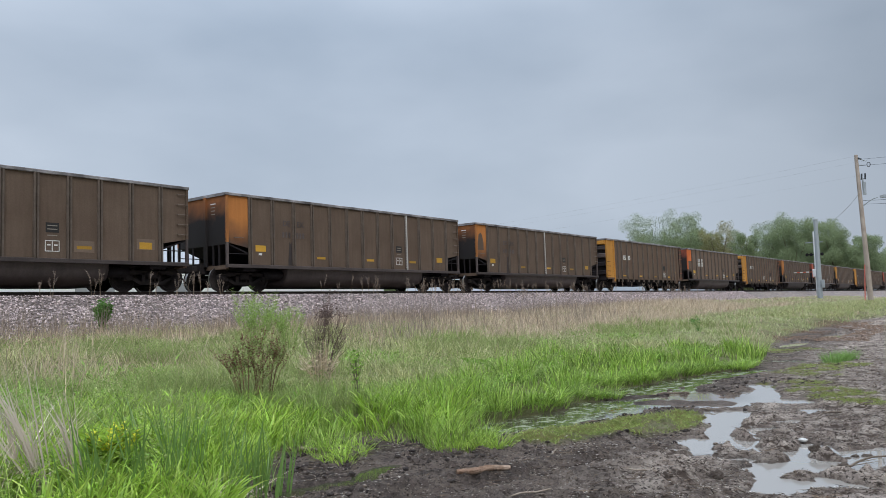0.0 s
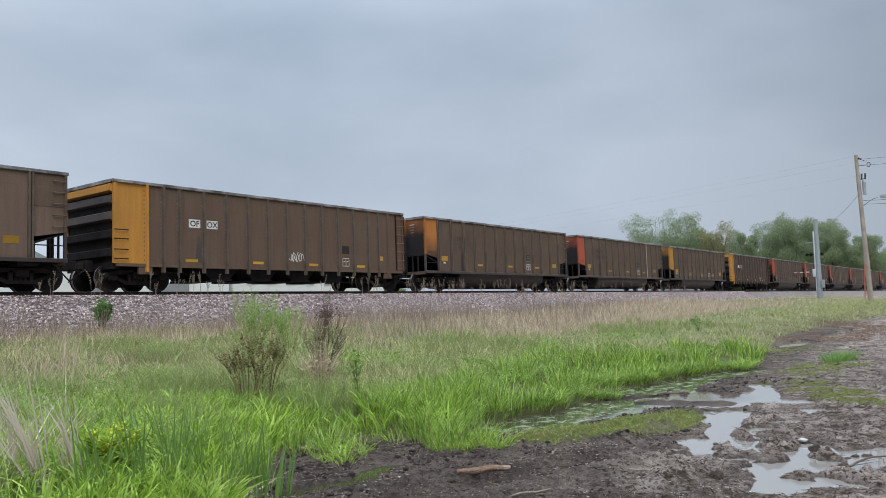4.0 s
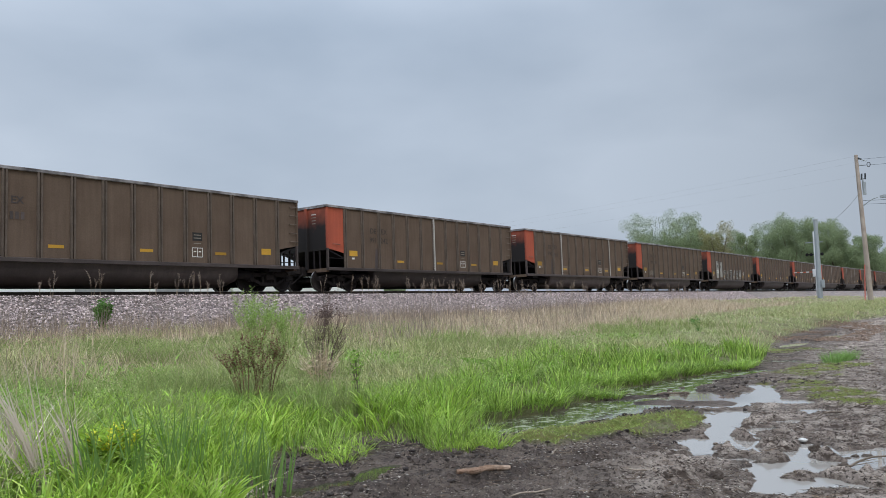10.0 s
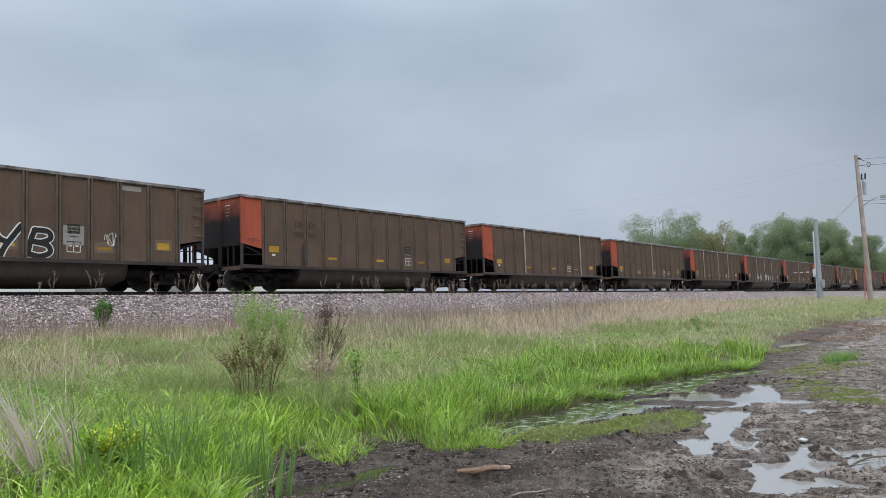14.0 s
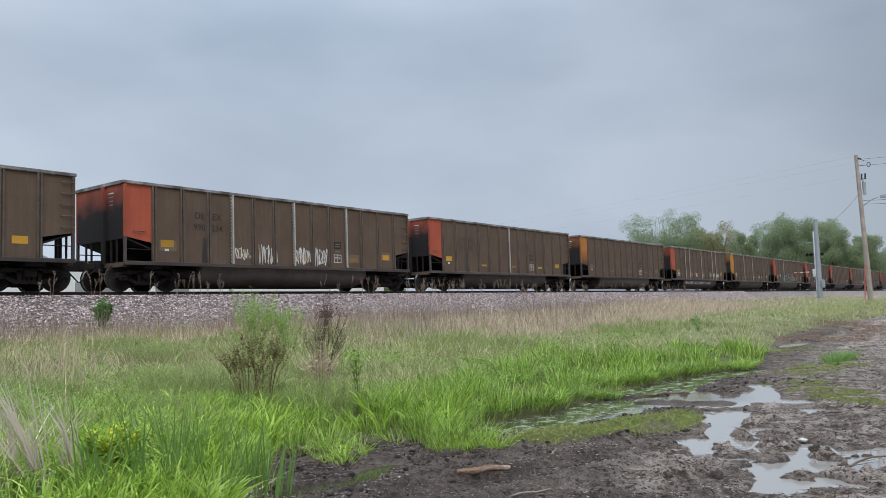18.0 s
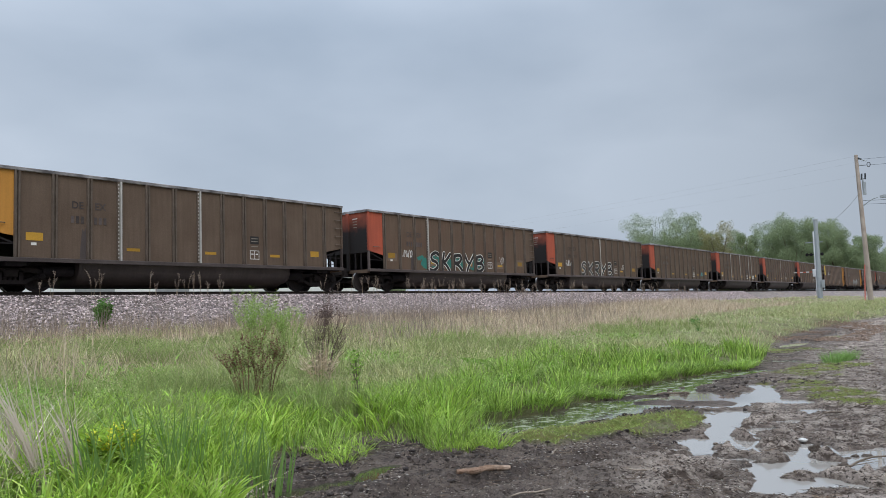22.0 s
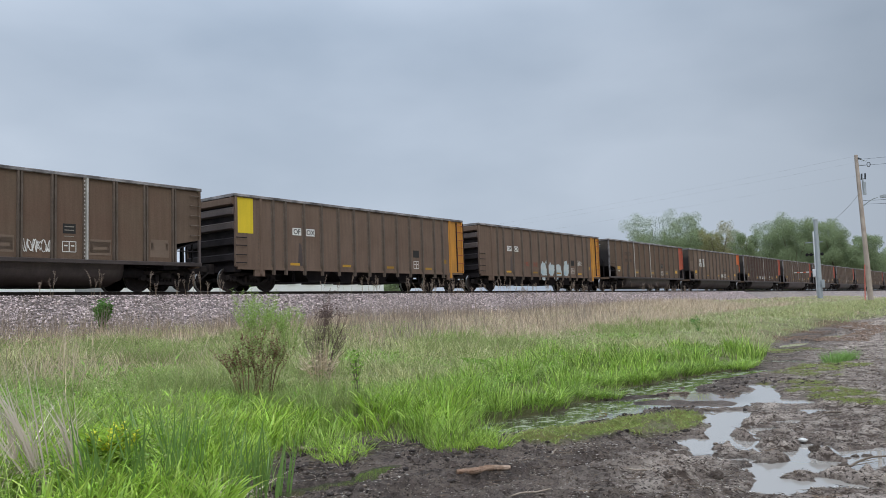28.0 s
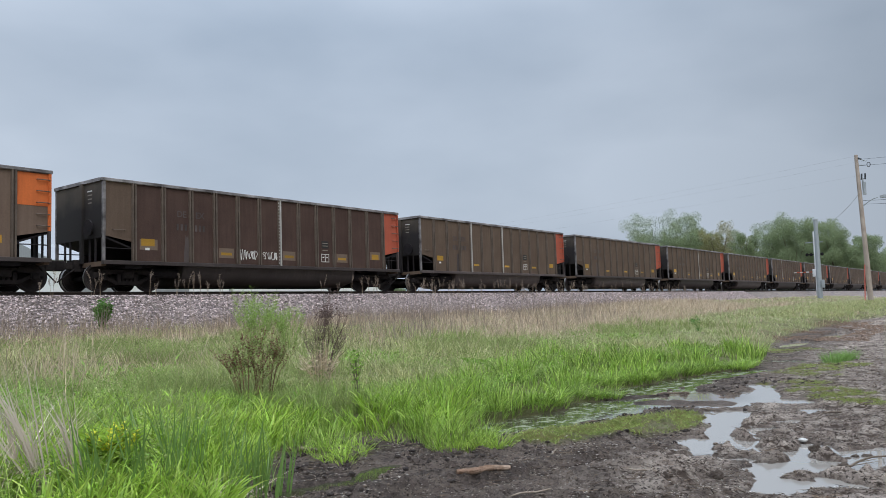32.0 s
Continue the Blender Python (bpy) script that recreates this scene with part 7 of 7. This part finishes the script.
def make_poles():
    pole = new("utility_pole")
    base, top = Vector((60.0, 8.68, 0.6)), Vector((60.0, 8.94, 11.27))
    pole.location = base
    up = top - base
    at = lambda z: up * (z / up.z)
    part("pole_shaft", rod(rod(B(), (0, 0, -0.2), at(5.4), 0.19, 0.15, 14), at(5.4), up, 0.15, 0.115, 14), POLEWOOD, pole)
    # the fittings reach out over the road, towards -Y
    part("bracket", rod(rod(B(), at(10.45), at(10.15) + Vector((0, -0.62, 0.0)), 0.028), at(9.95), at(9.9) + Vector((0, -0.55, 0)), 0.02), STEEL, pole)
    bm = B()
    tube(bm, [at(9.9) + Vector((0, -0.72 + 0.10 * math.cos(q * 0.5236), 0.16 * math.sin(q * 0.5236))) for q in range(13)], [0.026] * 13, 6)
    part("cable_coil", bm, GLASS, pole, "coil of dark cable")
    part("insulator", rod(B(), at(10.45) + Vector((0, -0.12, 0)), at(10.35) + Vector((0, -0.32, -0.02)), 0.055, n=8), GLASS, pole, "dark insulator")
    part("transformer", rod(rod(B(), at(7.95) + Vector((0, -0.30, -0.1)), at(7.95) + Vector((0, -0.30, 0.78)), 0.115, n=12), at(8.7) + Vector((0, -0.26, 0)), at(8.7) + Vector((0, -0.26, 0.30)), 0.05, n=8), STEEL, pole, "slim grey cylindrical transformer")
    for dy in (-0.20, -0.42):
        part("fuse_cutout", rod(rod(B(), at(9.0) + Vector((0, dy, -0.1)), at(9.0) + Vector((0, dy - 0.03, 0.32)), 0.055, n=8), at(8.95), at(8.95) + Vector((0, dy, 0)), 0.02, n=6), GLASS, pole, "dark fuse cutout on a bracket")
    bm = B()
    tube(bm, [at(6.95) + Vector((0, -1.05 * q / 6, 0.62 * math.sin(q / 6 * 1.45))) for q in range(7)], [0.028] * 7, 6)
    part("lamp_arm", bm, STEEL, pole)
    part("lamp_head", prism(B(), [(-1.02, 7.50), (-1.02, 7.64), (-1.30, 7.70), (-1.62, 7.62), (-1.62, 7.54), (-1.35, 7.50)], "x", -0.13, 0.13), STEEL, pole, "small grey street lamp head")
    part("guy_marker", rod(B(), (-0.4, 0.35, -0.2), (-0.2, 0.2, 3.0), 0.035, n=8), material("red_guy_marker", (0.45, 0.12, 0.09), 0.6), pole, "red marker on the guy wire")
    for dy, z in ((-0.62, 10.2), (-0.1, 10.6), (-0.05, 9.2)):
        wire("cable", (at(z) + Vector((0, dy, 0)), (12.5, 66, z - 0.6 - 0.6)), 0.002, pole, GLASS, 0.5)
    for z, dz in ((10.35, 0.3), (9.9, 0.2), (7.45, -0.6), (7.2, -0.9)):
        wire("cable", (at(z), (3.0, -45, z + dz)), 0.012, pole, GLASS, 0.5)
    wire("service_drop", (at(8.0), (24.9, 7.2, 8.2)), 0.012, pole, GLASS, 0.35)
    tagged(pole, "weathered wooden utility pole with a transformer and lamp arm", "utility pole")
    far = new("utility_pole")
    far.location = (73.0, 75.0, 1.0)
    part("pole_shaft", rod(B(), (0, 0, -0.2), (0, 0, 9.6), 0.17, 0.12, 10), POLEWOOD, far)
    tagged(far, "weathered wooden utility pole beyond the train", "utility pole")
    mast = new("steel_pole")
    mast.location = (85.0, 16.80, 1.2)
    part("pole_shaft", rod(B(), (0, 0, -0.2), (0, -0.05, 8.1), 0.27, 0.20, 16), STEEL, mast)
    part("pole_cap", rod(B(), (0, -0.05, 8.1), (0, -0.05, 8.2), 0.27, 0.2, 16), STEEL, mast)
    part("cable_box", box(B(), -0.35, -0.15, -0.55, -0.25, 1.2, 2.0, 0.02), STEEL, mast)
    tagged(mast, "plain galvanised steel pole beside the track", "steel pole")
    sig = new("crossing_signal")
    sig.location = (104.0, 20.85, 1.6)
    WHITE = material("white_signal_paint", (0.52, 0.53, 0.53), 0.5, 0, 0.1)
    part("signal_mast", rod(B(), (0, 0, -0.2), (0, 0, 8.0), 0.11, 0.09, 10), WHITE, sig)
    part("cross_arm", box(B(), -0.06, 0.06, -1.0, 1.0, 6.6, 6.72), STEEL, sig)
    bar = part("light_bar", box(B(), -0.05, 0.05, -1.0, 1.0, 5.1, 5.22), PAINT["black"], sig)
    for y in (-0.85, -0.4, 0.4, 0.85):
        part("flasher", rod(rod(B(), (0, y, 5.15), (-0.25, y, 5.15), 0.13, n=14), (-0.06, y, 5.15), (-0.04, y, 5.15), 0.20, n=16), PAINT["black"], sig, "round black flasher with a backing disc")
    part("gate_box", box(box(B(), -0.25, 0.25, -0.35, 0.35, 2.4, 3.3, 0.04), -0.2, 0.2, -0.5, -0.35, 2.7, 3.9), WHITE, sig, "white gate mechanism box")
    arm_ = new("gate_arm", None)
    arm_.parent = sig
    for q in range(6):
        part("gate_stripe", box(B(), -0.03, 0.03, 0.4 + q * 0.36, 0.4 + (q + 1) * 0.36 - 0.004, 2.95, 3.07), WHITE if q % 2 else PAINT["red"], arm_)
    tagged(sig, "white railway crossing signal with flashers and a lowered gate arm", "crossing signal")


make_poles()


def make_far_side():
    """White buildings and shrubs that show under and between the cars."""
    shed = new("metal_shed")
    shed.location = (34.5, 60.0, 1.0)
    part("wall", box(B(), -7.5, 7.5, -5.0, 5.0, -0.2, 5.0), SIDING, shed)
    part("roof", prism(B(), [(-5.3, 4.95), (5.3, 4.95), (0.0, 6.6)], "x", -7.8, 7.8), ROOFING, shed, "pale grey metal roof")
    for x in (-4.5, 2.0):
        d = part("shed_door", box(B(), x - 1.5, x + 1.5, -5.08, -5.0, -0.1, 3.4), ROOFING, shed, "grey roller door")
    tagged(shed, "large white metal shed beyond the railway", "shed")
    home = new("mobile_home")
    home.location = (53.0, 58.0, 1.0)
    part("wall", box(B(), -10.0, 10.0, -2.2, 2.2, 0.5, 4.5), SIDING, home)
    part("roof", prism(B(), [(-2.5, 4.45), (2.5, 4.45), (0, 5.2)], "x", -10.2, 10.2), SIDING, home)
    part("skirting", box(B(), -9.9, 9.9, -2.1, 2.1, -0.2, 0.5), ROOFING, home)
    for x in (-8.0, -5.6, -3.2, -0.8, 1.6, 4.0, 6.4, 8.6):
        w = part("window", box(B(), x - 0.55, x + 0.55, -2.26, -2.2, 3.35, 4.05), SIDING, home)
        part("pane", box(B(), x - 0.48, x + 0.48, -2.275, -2.262, 3.40, 4.0), GLASS, w, "dark window pane")
    tagged(home, "long white mobile home with a row of windows", "mobile home")
    for i, (x, y, h, sp) in enumerate(((9, 52, 6.5, 3.0), (6, 50, 6.5, 3.2), (12.5, 54, 6.0, 2.6), (46, 72, 5.0, 2.5), (66, 66, 5.5, 3.0), (78, 70, 5.5, 3.2))):
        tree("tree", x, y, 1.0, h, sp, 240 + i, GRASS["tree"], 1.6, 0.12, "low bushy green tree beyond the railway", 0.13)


def tree(name, x, y, z, h, spread, seed, mat, density=1.0, trunk_frac=0.3, label="", size=0.12):
    """A broad tree: tapered trunk, forking limbs and a crown of many small leaf clumps with gaps."""
    rnd = random.Random(seed)
    g = np.random.RandomState(seed)
    thing = new(name)
    thing.location = (x, y, z)
    bm = B()
    rod(bm, (0, 0, -0.3), (0.1, 0, h * trunk_frac), h * 0.022, h * 0.016, 8)
    tips = []
    for i in range(9):
        a = i * 2.4 + rnd.uniform(-0.3, 0.3)
        r = spread * rnd.uniform(0.35, 0.95)
        b0 = Vector((0.1, 0, h * trunk_frac * rnd.uniform(0.75, 1.0)))
        top_z = h * (1 - 0.42 * (r / spread) ** 1.6) * rnd.uniform(0.78, 1.0)
        mid = Vector((math.cos(a) * r * 0.45, math.sin(a) * r * 0.45, h * trunk_frac + (top_z - h * trunk_frac) * 0.55))
        tip = Vector((math.cos(a) * r, math.sin(a) * r, top_z * 0.95))
        rod(bm, b0, mid, h * 0.011, h * 0.007, 6)
        rod(bm, mid, tip, h * 0.007, h * 0.002, 5)
        tips += [tip, (mid + tip) / 2, mid + Vector((rnd.uniform(-1, 1), rnd.uniform(-1, 1), rnd.uniform(0, 1))) * spread * 0.3]
    part("trunk", bm, BARK, thing)
    C = []
    for t in tips:
        for _ in range(6):
            c = np.array(t) + (g.rand(3) - 0.5) * np.array((0.8, 0.8, 0.5)) * spread * 0.9
            m = int(250 * density)
            p = g.randn(m, 3)
            p /= np.linalg.norm(p, axis=1)[:, None]
            p *= (g.rand(m, 1) ** 0.4) * np.array((1, 1, 0.62)) * spread * 0.26
            C.append(c + p)
    P = np.concatenate(C)
    P[:, 2] = h * trunk_frac * 0.8 + (P[:, 2] - P[:, 2].min()) * (h * (1 - 0.8 * trunk_frac)) / np.ptp(P[:, 2])
    n = len(P)
    u, v = g.randn(n, 3), g.randn(n, 3)
    u /= np.linalg.norm(u, axis=1)[:, None]
    v -= u * (u * v).sum(1)[:, None]
    v /= np.linalg.norm(v, axis=1)[:, None]
    s = size * (0.6 + 0.8 * g.rand(n, 1))
    V = np.stack([P - u * s, P - v * s * 0.7, P + u * s, P + v * s * 0.7], 1).reshape(-1, 3)
    T = (np.arange(n)[:, None, None] * 4 + np.array([(0, 1, 2), (0, 2, 3)])[None]).reshape(-1, 3)
    sheet("crown", V, T, [mat], thing)
    return tagged(thing, label or "broad green tree beyond the track, paled with painted haze", "tree", "trees beyond the track")


def make_trees():
    # a belt some 200 m off beyond the track
    for i, (x, y, h, sp, mat, dens, ts) in enumerate((
            (196, 78, 26.0, 7.5, "tree", 1.1, 0.25), (200, 72, 26.5, 7.5, "tree", 1.2, 0.25), (205, 68, 24.0, 5.5, "tree", 0.8, 0.28), (198, 62, 21.5, 5.0, "tree_b", 0.6, 0.25), (203, 58, 19.5, 4.0, "tree_b", 0.4, 0.3),
            (192, 53.5, 18.5, 4.5, "tree", 1.1, 0.15), (200, 49, 21.5, 6.0, "tree", 1.1, 0.15), (198, 44.5, 22.5, 6.5, "tree", 1.2, 0.15), (200, 39.5, 21.0, 6.0, "tree", 1.2, 0.15),
            (196, 35, 18.5, 5.5, "tree", 1.2, 0.15), (205, 30.5, 16.0, 5.0, "tree", 1.2, 0.15), (215, 25, 13.5, 5.0, "tree", 1.1, 0.15), (212, 55, 15.0, 6.5, "tree", 1.0, 0.1), (214, 46, 16.0, 7.0, "tree", 1.1, 0.1), (216, 65, 13.5, 6.0, "tree", 0.9, 0.1), (214, 36, 14.0, 6.0, "tree", 1.0, 0.1))):
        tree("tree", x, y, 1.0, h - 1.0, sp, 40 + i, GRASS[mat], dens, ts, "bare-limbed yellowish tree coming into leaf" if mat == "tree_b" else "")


make_trees()
make_far_side()


# ---- what moves: the train rolls by at about 17 m/s, with a short hitch after 24 s
def travel(t):
    return -17.209 * t - 0.003951 * t * t + 0.429 * min(max((t - 24.15) / 0.15, 0), 1)


def motions():
    times = [0, 4, 8, 12, 16, 20, 23.5, 24.1, 24.2, 24.3, 24.9, 28, 32]
    for car, x0 in cars:
        walk(car, [(t, pose(x0 + travel(t), TRACK_Y, RAIL_Z)) for t in times])
    # the wheels turn with the way covered; all leading and all trailing axles share one action each
    for s, sets in WHEELSETS.items():
        walk(sets[0], [(i / FPS, pose(s * 0.889, 0, 0.457, 0, math.degrees(travel(i / FPS) / 0.457) % 360, 0)) for i in range(32 * FPS + 1)])
        keys = sets[0].animation_data
        for ob in sets[1:]:
            ob.rotation_mode = "QUATERNION"
            data = ob.animation_data_create()
            data.action = keys.action
            data.action_slot = keys.action_slot


motions()
